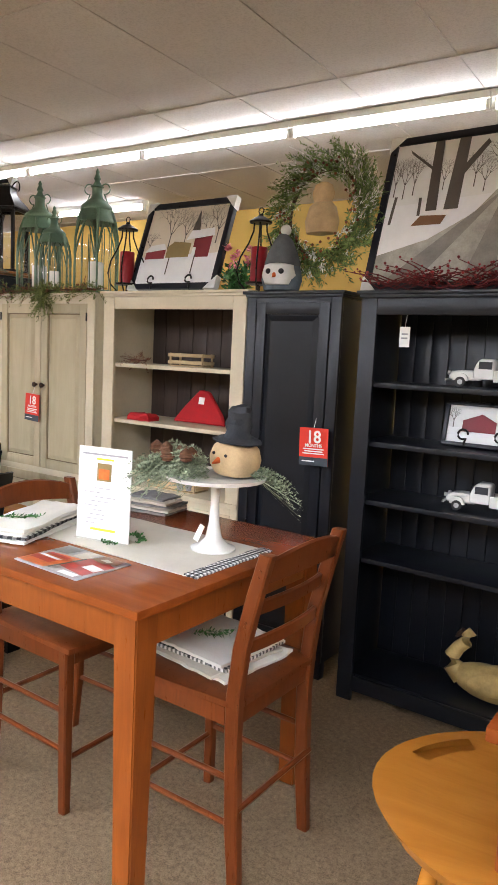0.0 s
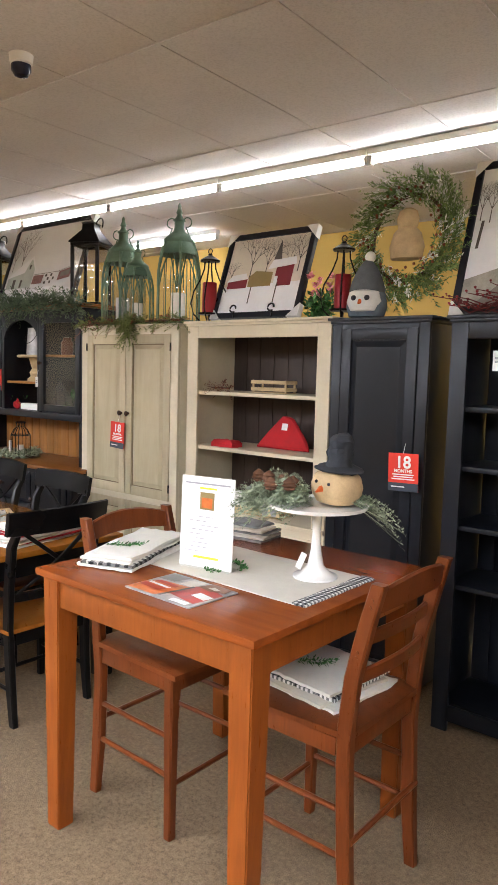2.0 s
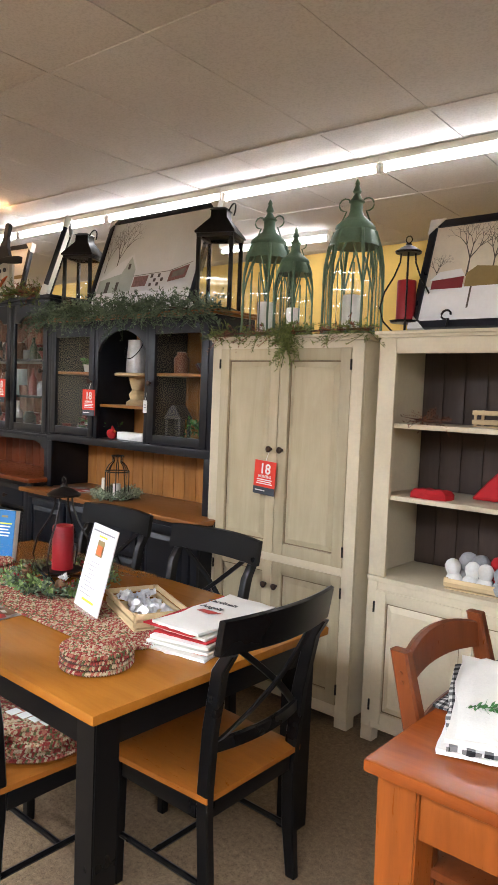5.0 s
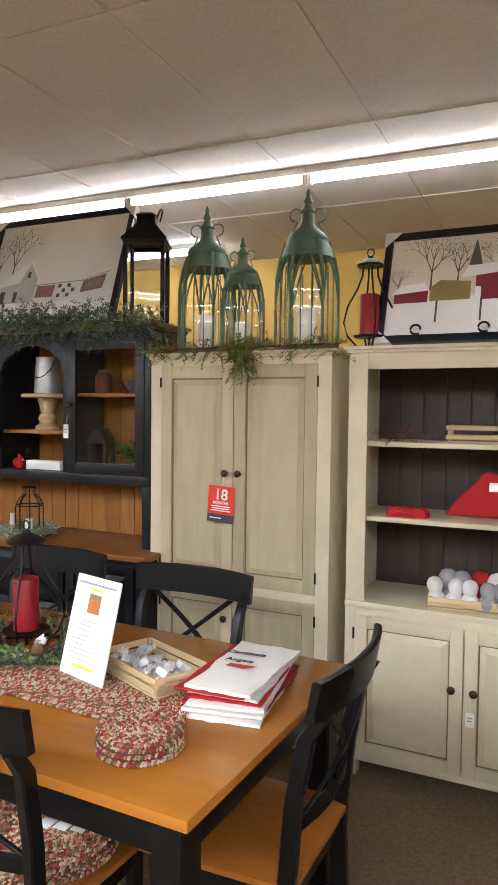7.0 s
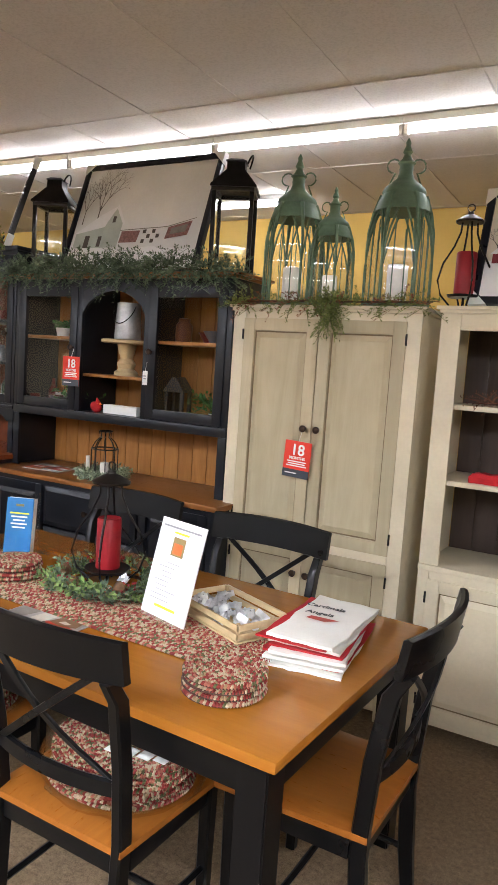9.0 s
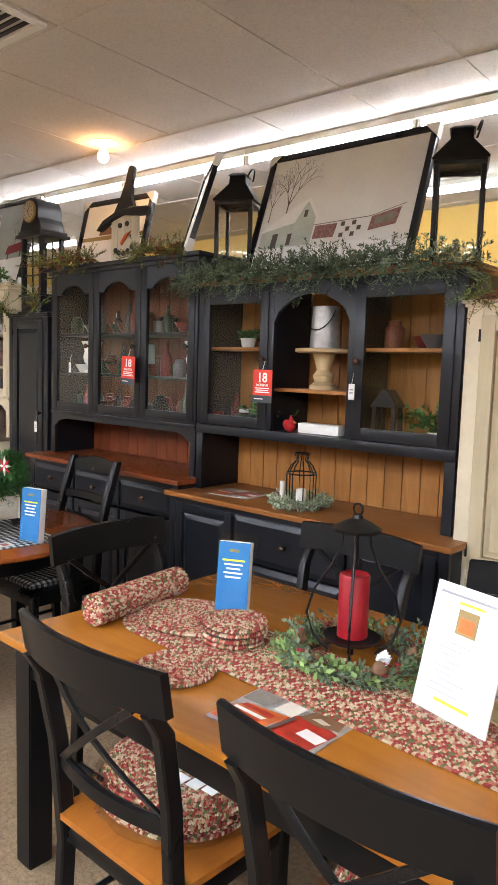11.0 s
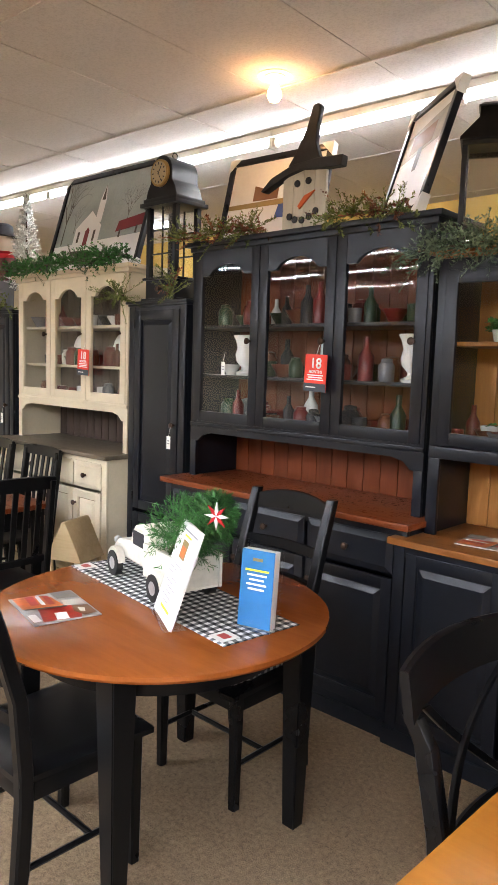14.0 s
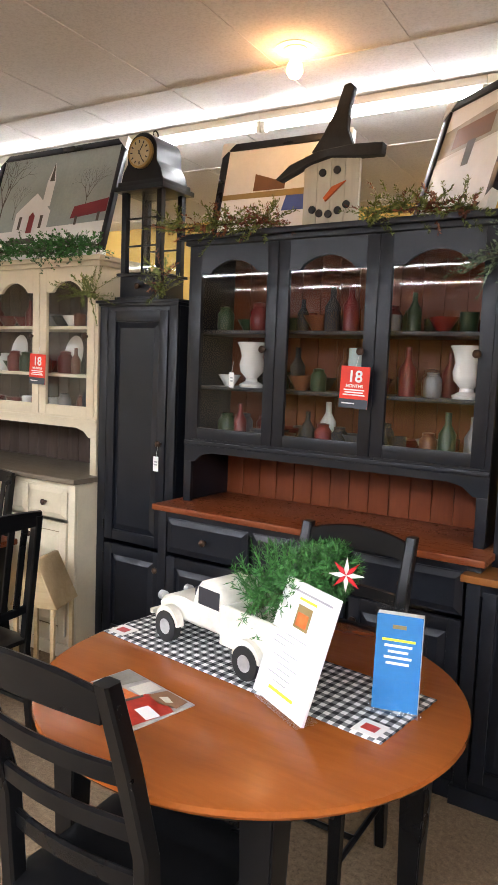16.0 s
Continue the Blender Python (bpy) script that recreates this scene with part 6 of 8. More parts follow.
def gingham(name, cell, white=(0.74, 0.73, 0.70), black=(0.015, 0.016, 0.018)):
    m, nt, b = nodes_of(name, white, 0.95)
    g = nt.nodes.new("ShaderNodeTexCoord")
    s = nt.nodes.new("ShaderNodeSeparateXYZ")
    nt.links.new(g.outputs["Object"], s.inputs[0])
    total = nt.nodes.new("ShaderNodeMath")
    for i in (0, 1):
        a = nt.nodes.new("ShaderNodeMath")
        a.operation = "MULTIPLY"
        a.inputs[1].default_value = 0.5 / cell
        nt.links.new(s.outputs[i], a.inputs[0])
        f = nt.nodes.new("ShaderNodeMath")
        f.operation = "FRACT"
        nt.links.new(a.outputs[0], f.inputs[0])
        q = nt.nodes.new("ShaderNodeMath")
        q.operation = "GREATER_THAN"
        q.inputs[1].default_value = 0.5
        nt.links.new(f.outputs[0], q.inputs[0])
        nt.links.new(q.outputs[0], total.inputs[i])
    half = nt.nodes.new("ShaderNodeMath")
    half.operation = "MULTIPLY"
    half.inputs[1].default_value = 0.5
    nt.links.new(total.outputs[0], half.inputs[0])
    grey = tuple((x * 0.22 + y * 0.78) for x, y in zip(white, black))
    nt.links.new(ramp(nt, half.outputs[0], [(0.0, white), (0.5, grey), (1.0, black)]), b.inputs["Base Color"])
    bump(nt, b, noise_of(nt, coords(nt), 170, 3), 0.4, 0.002)
    return m


CHECK = gingham("black_check", 0.016)
CHECK_FINE = gingham("fine_check", 0.009)


def cloth_sheet(w, d, t, seed, wob=0.004, nx=14, ny=10, fold=0.0):
    """A soft sheet with thickness and uneven edges, lying on z = 0."""
    rnd = random.Random(seed)
    off = rnd.uniform(0, 50)
    bm = bmesh.new()
    g = {}
    for top in (0, 1):
        for i in range(nx + 1):
            for j in range(ny + 1):
                u, v = i / nx - 0.5, j / ny - 0.5
                n = noise.noise(Vector((u * 5 + off, v * 5, top * 0.2)))
                e = noise.noise(Vector((u * 8, v * 8 + off, 3)))
                x, y = u * w + e * wob * 1.5, v * d + n * wob * 1.5
                edge = 1 if max(abs(u), abs(v)) < 0.49 else 0.55
                g[top, i, j] = bm.verts.new((x, y, (t * edge + (n + 1) * wob * 0.5) if top else 0.0))
    for i in range(nx):
        for j in range(ny):
            bm.faces.new((g[1, i, j], g[1, i + 1, j], g[1, i + 1, j + 1], g[1, i, j + 1]))
            bm.faces.new((g[0, i, j], g[0, i, j + 1], g[0, i + 1, j + 1], g[0, i + 1, j]))
    for i in range(nx):
        for j in (0, ny):
            bm.faces.new((g[0, i, j], g[0, i + 1, j], g[1, i + 1, j], g[1, i, j]))
    for j in range(ny):
        for i in (0, nx):
            bm.faces.new((g[0, i, j], g[0, i, j + 1], g[1, i, j + 1], g[1, i, j]))
    bmesh.ops.recalc_face_normals(bm, faces=bm.faces[:])
    return bm


def towel_stack(m, w, d, n, t, label, mats, seed, shrink=0.01, band=None):
    """Folded towels, one on another."""
    s = thing("towel_stack", m, label, "towels")
    z = 0
    rnd = random.Random(seed)
    for k in range(n):
        mat = mats[k % len(mats)]
        tt = 0.003 if mat is CLOTH_RED else t
        o = part("towel", cloth_sheet(w - shrink * k, d - shrink * k, tt, seed + k, 0.006), mat, s)
        o.matrix_basis = pose(rnd.uniform(-0.016, 0.016), rnd.uniform(-0.016, 0.016), z, 0, 0, rnd.uniform(-6, 6))
        z += tt + 0.003
    return s, z


def clear_sheet(name, parent, corners):
    """One thin sheet of clear plastic."""
    bm = bmesh.new()
    bm.faces.new([bm.verts.new(p) for p in corners])
    ob = part(name, bm, CLEAR, parent)
    ob.visible_shadow = False
    return ob


def card_stand(m, w, h, lean, label, pictured=True, thick=0.006):
    t = thing("info_card", m @ pose(0, 0, 0.004, -lean, 0, 0), label, "sign", "info cards")
    a = w / 2
    part("sheet", boxes((-a, a, -thick / 2, thick / 2, 0, h), bev=0.001), WHITECARD, t)
    y = -thick / 2
    part("title_line", boxes((-a * 0.85, a * 0.85, y - 0.0012, y - 0.0004, h * 0.915, h * 0.933), bev=0), PALE_INK, t)
    part("marker_line", boxes((-a * 0.3, a * 0.35, y - 0.0012, y - 0.0004, h * 0.865, h * 0.885), bev=0), HILITE, t)
    if pictured:
        part("photo", boxes((-a * 0.27, a * 0.27, y - 0.0012, y - 0.0004, h * 0.64, h * 0.83), bev=0), P_OCHRE, t)
        part("photo_detail", boxes((-a * 0.2, a * 0.2, y - 0.0022, y - 0.0014, h * 0.66, h * 0.77), bev=0), PAPER_ORANGE, t)
    rnd = random.Random(int(w * 1000) + int(h * 1000))
    for k in range(9):
        z = h * (0.56 - 0.048 * k)
        x0 = -a * rnd.uniform(0.3, 0.8)
        part("print_line", boxes((x0, x0 + a * rnd.uniform(0.4, 0.9), y - 0.0012, y - 0.0004, z - h * 0.003, z + h * 0.003), bev=0), PALE_INK, t)
    part("marker_line", boxes((-a * 0.45, a * 0.5, y - 0.0012, y - 0.0004, h * 0.10, h * 0.125), bev=0), HILITE, t)
    clear_sheet("acrylic_foot", t, ((-a, -0.02, 0), (a, -0.02, 0), (a, 0.05, 0), (-a, 0.05, 0))).matrix_basis = pose(0, 0, 0, lean, 0, 0)
    return t


def catalogue(m, w, d, label):
    t = thing("catalogue", m, label, "magazine", "catalogues")
    a, b = w / 2, d / 2
    part("page_block", boxes((-a, a, -b, b, 0, 0.004), bev=0.001), PAPER_GREY, t)
    for k, (mat, pts) in enumerate(((PAPER_ORANGE, ((-0.98, -0.9), (-0.1, -0.9), (0.05, 0.3), (-0.7, 0.2), (-0.98, -0.2))), (PAPER_RED, ((0.0, -0.5), (0.9, -0.7), (0.98, 0.4), (0.3, 0.7), (0.05, 0.4))), (WHITECARD, ((0.45, -0.2), (0.9, -0.3), (0.95, 0.05), (0.5, 0.15))), (LINEN, ((-0.3, 0.35), (0.1, 0.3), (0.15, 0.9), (-0.25, 0.95))), (WHITECARD, ((0.35, -0.95), (0.85, -0.95), (0.85, -0.72), (0.35, -0.72))),
                                      (P_DIRT, ((-0.95, 0.25), (-0.45, 0.3), (-0.35, 0.95), (-0.95, 0.95))), (PAPER_RED, ((-0.9, -0.55), (-0.25, -0.6), (-0.2, -0.35), (-0.9, -0.3))), (WHITECARD, ((-0.85, -0.25), (-0.2, -0.3), (-0.15, -0.18), (-0.85, -0.13))), (PAPER_RED, ((-0.8, -0.05), (-0.1, -0.1), (-0.1, 0.08), (-0.75, 0.12))), (P_BROWN, ((0.2, 0.45), (0.6, 0.35), (0.95, 0.5), (0.9, 0.9), (0.3, 0.92))), (LINEN, ((0.4, 0.55), (0.65, 0.5), (0.75, 0.62), (0.5, 0.72))), (P_TREE, ((-0.02, -0.9), (0.06, -0.9), (0.22, 0.3), (0.14, 0.34))))):
        bm = bmesh.new()
        bm.faces.new([bm.verts.new((a * u, b * v, 0.0046 + 0.0004 * k)) for u, v in pts])
        part("printed_shape", bm, mat, t)
    return t


def braid(pts, width, height, up=None):
    """Plaited cord along a line: two rows of slanted plump stitches, as one mesh."""
    verts, faces = [], []
    gap, rest, side = width * 0.62, 0.0, 1
    for i in range(len(pts) - 1):
        a, b = Vector(pts[i]), Vector(pts[i + 1])
        d = b - a
        ln = d.length
        if ln < 1e-6:
            continue
        d /= ln
        n = Vector((0, 0, 1)) if up is None else up(a).normalized()
        w = n.cross(d)
        while rest < ln:
            side = -side
            p = a + d * rest + w * side * width * 0.22
            along = (d * 0.80 - w * side * 0.60) * width * 0.60
            across = (w * 0.80 + d * side * 0.60) * width * 0.28
            high = n * height * 0.5
            k = len(verts)
            for u, v, q in ((-1, 0, 0), (-0.45, -0.9, 0), (0.45, -0.9, 0), (1, 0, 0), (0.45, 0.9, 0), (-0.45, 0.9, 0), (-0.4, 0, 1), (0.4, 0, 1), (0, 0, -1)):
                verts.append(p + along * u + across * v + high * q)
            for f in ((0, 1, 6), (1, 2, 7, 6), (2, 3, 7), (3, 4, 7), (4, 5, 6, 7), (5, 0, 6), (1, 0, 8), (2, 1, 8), (3, 2, 8), (4, 3, 8), (5, 4, 8), (0, 5, 8)):
                faces.append([k + q for q in f])
            rest += gap * 0.5
        rest -= ln
    return verts, faces


def braid_part(name, pieces, parent):
    """All stitches of one mat or row as one part."""
    verts, faces = [], []
    for vs, fs in pieces:
        k = len(verts)
        verts += [tuple(v) for v in vs]
        faces += [[k + q for q in f] for f in fs]
    me = bpy.data.meshes.new(name)
    me.from_pydata(verts, [], faces)
    me.materials.append(BRAID)
    me.shade_smooth()
    ob = new(name, me)
    ob.parent = parent
    return tagged(ob, kind="stuff")


def coil(r, squash=1.0, ring=0.0135, inner=0.004):
    """A flat spiral from the middle outwards."""
    pts, rr, a = [], inner, 0.0
    while rr < r - ring / 2:
        pts.append((rr * math.cos(a), rr * squash * math.sin(a), 0))
        step = 0.35 if rr < 0.05 else 0.2
        a += step
        rr += ring * step / (2 * math.pi)
    return pts


def braided_mats(m, r, n, label, squash=1.0, t=0.0145):
    s = thing("braided_mats", m, label, "placemats", "braided mats")
    rnd = random.Random(int(r * 1000) + n)
    for k in range(n):
        z = 0.001 + k * (t + 0.001)
        mat = part("mat", lathe(bmesh.new(), [(r * 0.925, t * 0.15), (r * 0.925, t * 0.62)], seg=40, squash=squash), GAP_SHADE, s)
        mat.matrix_basis = pose(rnd.uniform(-0.004, 0.004), rnd.uniform(-0.004, 0.004), z, 0, 0, 40 * k)
        inner = 0.004 if k == n - 1 else r * 0.8
        braid_part("stitching", [braid([(x, y, t / 2) for x, y, q in coil(r, squash, inner=inner)], 0.0128, t)], mat)
    return s


# the counter height table
Z1 = 0.931


def runner_linen():
    t = thing("table_runner", pose(-1.695, 1.745, Z1, 0, 0, 0), "natural linen table runner with black checked ends", "runner")
    part("cloth", cloth_sheet(0.84, 0.40, 0.003, 3, 0.002, 30, 12), LINEN, t)
    for s in (-1, 1):
        o = part("checked_end", cloth_sheet(0.05, 0.40, 0.006, 4, 0.004, 6, 16), CHECK_FINE, t)
        o.location = (s * 0.435, 0, 0)
    bm = bmesh.new()
    rnd = random.Random(2)
    for k in range(16):
        a = k / 16 * 5
        spray(bm, (0.02 + 0.055 * math.cos(a), -0.06 + 0.055 * math.sin(a), 0.007), (math.cos(a + 1.3), math.sin(a + 1.3), 0.03), 0.04, 9, 0.016, rnd, 0, 0.5)
    part("sprig_motif", bm, BRIGHT_LEAF, t, smooth=False)


runner_linen()
card_stand(pose(-1.712, 1.626, Z1 + 0.005, 0, 0, 11), 0.21, 0.312, 2, "white table price card in clear acrylic stand")
towel_stack(pose(-2.03, 1.60, Z1 + 0.004, 0, 0, 107), 0.46, 0.21, 4, 0.010, "folded white tea towels with black checked edges", [LINEN_WHITE, CHECK, LINEN_WHITE, LINEN_WHITE], 50)
towel_stack(pose(-1.93, 2.12, Z1, 0, 0, 10), 0.22, 0.16, 5, 0.010, "folded grey checked napkins on the table", [GREY_CLOTH, LINEN], 60)
catalogue(pose(-1.61, 1.41, Z1, 0, 0, -2), 0.29, 0.21, "glossy furniture catalogue lying flat on table")
towel_stack(pose(-1.31, 1.77, 0.612, 0, 0, 85), 0.33, 0.33, 4, 0.012, "folded linen towels with checked trim on chair seat", [LINEN_WHITE, LINEN, CHECK_FINE, LINEN_WHITE], 70)


def sprig_print(x, y, z, turn, seed):
    """A green stitched sprig on the top towel of a stack."""
    rnd = random.Random(seed)
    t = thing("stitched_sprig", pose(x, y, z, 0, 0, turn), "green stitched leaf sprig on the folded towels", "towel motif", "stitched sprigs")
    bm = bmesh.new()
    for k in range(9):
        a = rnd.uniform(-0.6, 0.6)
        spray(bm, (-0.06 + 0.013 * k, 0.006 * math.sin(k), 0.0), (math.cos(a), math.sin(a), 0.02), 0.045, 8, 0.018, rnd, 0, 0.45)
    part("foliage", bm, BRIGHT_LEAF, t, smooth=False)


sprig_print(-2.0, 1.50, Z1 + 0.060, 40, 4)
sprig_print(-1.33, 1.74, 0.685, 50, 5)


def cake_stand():
    t = thing("cake_stand", pose(-1.39, 1.82, Z1 + 0.005), "white ceramic pedestal cake stand on table runner", "cake stand")
    part("pedestal", lathe(bmesh.new(), [(0.075, 0), (0.075, 0.006), (0.05, 0.016), (0.028, 0.04), (0.018, 0.09), (0.014, 0.15), (0.016, 0.21), (0.03, 0.225)], seg=28), CERAMIC, t)
    part("plate", lathe(bmesh.new(), [(0.03, 0.225), (0.12, 0.232), (0.165, 0.238), (0.17, 0.250), (0.163, 0.250), (0.155, 0.243)], seg=36), CERAMIC, t)
    price = part("price_sticker", boxes((-0.02, 0.02, -0.002, 0.0, 0.03, 0.085), bev=0), WHITECARD, t)
    price.matrix_basis = pose(-0.05, -0.05, 0, -25, 0, -30)
    rnd = random.Random(12)
    g = thing("greenery_spray", pose(-1.39, 1.82, Z1 + 0.25), "frosted cedar sprigs and pine cones on cake stand", "greenery")
    bm = bmesh.new()
    ux, uy = -0.77, -0.64
    for k in range(230):
        f = rnd.random()
        o = 0.02 + 0.18 * f
        wide = 0.09 * (1.1 - f)
        q = rnd.uniform(-wide, wide)
        p = (ux * o - uy * q, uy * o + ux * q, 0.005 + 0.09 * (1 - abs(f - 0.45)) * rnd.random())
        spray(bm, p, (ux + rnd.uniform(-0.7, 0.7), uy + rnd.uniform(-0.7, 0.7), rnd.uniform(-0.3, 0.8)), rnd.uniform(0.06, 0.12), 24, 0.013, rnd, 0.6, 0.4)
    for k in range(34):
        q = rnd.uniform(-0.5, 0.5)
        spray(bm, (-ux * 0.10 + q * 0.1, -uy * 0.10 - q * 0.1, 0.02), (-ux - uy * q, -uy + ux * q, rnd.uniform(-0.1, 0.5)), rnd.uniform(0.10, 0.19), 30, 0.014, rnd, 0.75, 0.4)
    part("foliage", bm, SAGE_LEAF, g, smooth=False)
    cone = plain("cone_brown", (0.14, 0.065, 0.035), 0.8, 0, 0.4, 60)
    for k in range(7):
        o, q = rnd.uniform(0.07, 0.2), rnd.uniform(-0.09, 0.03)
        part("pine_cone", lathe(bmesh.new(), [(0.004, 0), (0.020, 0.006), (0.017, 0.012), (0.025, 0.017), (0.019, 0.023), (0.021, 0.03), (0.012, 0.038), (0.004, 0.045)], (ux * o + uy * q, uy * o - ux * q, rnd.uniform(0.045, 0.075)), 9), cone, g)
    h = thing("stuffed_snowman", pose(-1.345, 1.855, Z1 + 0.253, 0, 5, -5) @ Matrix.Scale(0.86, 4), "tan stuffed snowman head with black felt hat", "ornament")
    part("head", snow_blob([(0.03, 0), (0.075, 0.012), (0.096, 0.045), (0.100, 0.075), (0.088, 0.112), (0.055, 0.142), (0.03, 0.15)], (0, 0, 0)), CLOTH_CREAM, h)
    hat = snow_blob([(0.092, 0.132), (0.096, 0.138), (0.050, 0.152), (0.046, 0.175), (0.052, 0.20), (0.043, 0.222), (0.047, 0.248), (0.034, 0.268), (0.015, 0.274)], (0, 0, 0))
    for v in hat.verts:
        v.co += Vector((noise.noise(v.co * 30), noise.noise(v.co * 30 + Vector((9, 0, 0))), noise.noise(v.co * 24 + Vector((0, 9, 0))))) * 0.011
    part("hat", hat, DARKFELT, h)
    part("nose", rods(((0, -0.095, 0.07), (0.012, -0.14, 0.065), 0.013, 0.003)), ORANGE, h)
    for s in (-1, 1):
        bm = bmesh.new()
        bmesh.ops.create_icosphere(bm, subdivisions=1, radius=0.007, matrix=Matrix.Translation((s * 0.03, -0.092, 0.092)))
        part("eye", bm, INK, h)


cake_stand()

# the long table
Z2 = 0.761


def braided_runner():
    t = thing("table_runner", pose(-3.95, 1.69, Z2, 0, 0, -1), "long braided red, green and cream oval runner", "runner")
    def oval(r):
        pts = [(0.62 + r * math.cos(a), r * math.sin(a), 0.006) for a in [-math.pi / 2 + math.pi * q / 10 for q in range(11)]]
        pts += [(-0.62 + r * math.cos(a), r * math.sin(a), 0.006) for a in [math.pi / 2 + math.pi * q / 10 for q in range(11)]]
        return pts + pts[:1]
    bm = bmesh.new()
    bm.faces.new([bm.verts.new((x, y, 0.004)) for x, y, z in oval(0.148)[:-1]])
    part("backing", bm, GAP_SHADE, t)
    for k in range(11):
        braid_part("braid", [braid(oval(0.0145 * k + 0.006), 0.0138, 0.011)], t)
    return t


braided_runner()
braided_mats(pose(-3.20, 1.44, Z2), 0.118, 4, "stack of round braided trivets on honey table")
braided_mats(pose(-4.305, 1.715, Z2 + 0.015), 0.105, 4, "stack of round braided trivets with paper label")
braided_mats(pose(-4.285, 1.45, Z2), 0.125, 1, "single round braided mat lying on honey table")
braided_mats(pose(-4.52, 1.74, Z2 + 0.013), 0.19, 1, "wide oval braided mat under the brochure", 0.85)
for x in (-4.20, -3.48):
    braided_mats(pose(x, 1.405, 0.452), 0.215, 8, "pile of oval braided chair mats in plastic", 0.9, 0.013)
    bagt = thing("plastic_bag", pose(x, 1.40, 0.452), "clear crumpled plastic wrap round the chair mats", "bag", "plastic wraps")
    bm = lathe(bmesh.new(), [(0.217, 0.0), (0.236, 0.02), (0.228, 0.045), (0.238, 0.075)], seg=48, squash=0.92)
    for v in bm.verts:
        n = noise.noise(v.co * 22) * 0.02
        v.co.x *= 1 + n * 3
        v.co.y *= 1 + n * 3
    bm.faces.ensure_lookup_table()
    bmesh.ops.delete(bm, geom=[f for f in bm.faces if len(f.verts) > 4], context="FACES")
    part("film", bm, PLASTIC_BAG, bagt)
    lab = thing("paper_labels", pose(x - 0.01, 1.39, 0.567), "white paper price labels on the braided mats", "labels", "mat labels")
    for k in range(4):
        part("label", boxes((0.02 + 0.045 * k, 0.058 + 0.045 * k, -0.09 + 0.012 * k, -0.05 + 0.012 * k, 0.0, 0.001), bev=0), WHITECARD, lab)


def rug_roll():
    t = thing("rolled_runner", pose(-4.735, 1.70, Z2 + 0.053, 0, 0, 97), "rolled braided runner lying across the table end", "runner")
    part("rolled_core", rod(bmesh.new(), (-0.207, 0, 0), (0.207, 0, 0), 0.043, seg=20), GAP_SHADE, t)
    out = lambda p: Vector((0, p.y, p.z))
    rows = []
    for k in range(20):
        a = k * 2 * math.pi / 20
        rows.append(braid([(-0.21 + 0.021 * q, 0.046 * math.cos(a), 0.046 * math.sin(a)) for q in range(21)], 0.0155, 0.012, out))
    braid_part("rolled_layer", rows, t)
    for x, s in ((-0.211, -1), (0.211, 1)):
        face = lambda p: Vector((s, 0, 0))
        spiral = [(x, u, v) for u, v, q in coil(0.05, ring=0.013)]
        braid_part("rolled_end", [braid(spiral, 0.012, 0.009, face)], t)


rug_roll()


def brochure(m, h, w, label):
    t = thing("brochure_holder", m, label, "brochure", "brochures")
    q = w / 2 + 0.012
    clear_sheet("holder_back", t, ((-q, 0.024, 0), (q, 0.024, 0), (q, 0.024, h * 1.1), (-q, 0.024, h * 1.1)))
    clear_sheet("holder_pocket", t, ((-q, -0.026, 0), (q, -0.026, 0), (q, -0.026, h * 0.35), (-q, -0.026, h * 0.35)))
    clear_sheet("holder_foot", t, ((-q, -0.05, 0.001), (q, -0.05, 0.001), (q, 0.05, 0.001), (-q, 0.05, 0.001)))
    bl = part("leaflet", boxes((-w / 2, w / 2, -0.018, 0.018, 0.003, h), bev=0.001), WHITECARD, t)
    part("cover", boxes((-w / 2, w / 2, -0.0205, -0.0185, 0.003, h), bev=0), BROCHURE, bl)
    part("logo_shape", boxes((-w * 0.15, w * 0.15, -0.0222, -0.0208, h * 0.86, h * 0.90), bev=0), P_OCHRE, bl)
    for k in range(5):
        q = w * (0.36, 0.3, 0.22, 0.3, 0.25)[k]
        part("print_line", boxes((-q, q, -0.0222, -0.0208, h * (0.73 - 0.06 * k), h * (0.755 - 0.06 * k)), bev=0), WHITECARD if k else HILITE, bl)
    return t


brochure(pose(-4.46, 1.875, Z2 + 0.02, -8, 0, 25), 0.235, 0.11, "blue printed leaflet standing on the table")
catalogue(pose(-3.90, 1.435, Z2, 0, 0, 0), 0.29, 0.20, "glossy furniture catalogue lying flat on table")
card_stand(pose(-3.60, 1.70, Z2 + 0.014, 0, 0, -15), 0.22, 0.315, 14, "white table price card leaning on the runner")
wire_lantern(-3.975, 1.86, Z2 + 0.02, 0.44, 0.135, "black wire lantern with red candle on table")


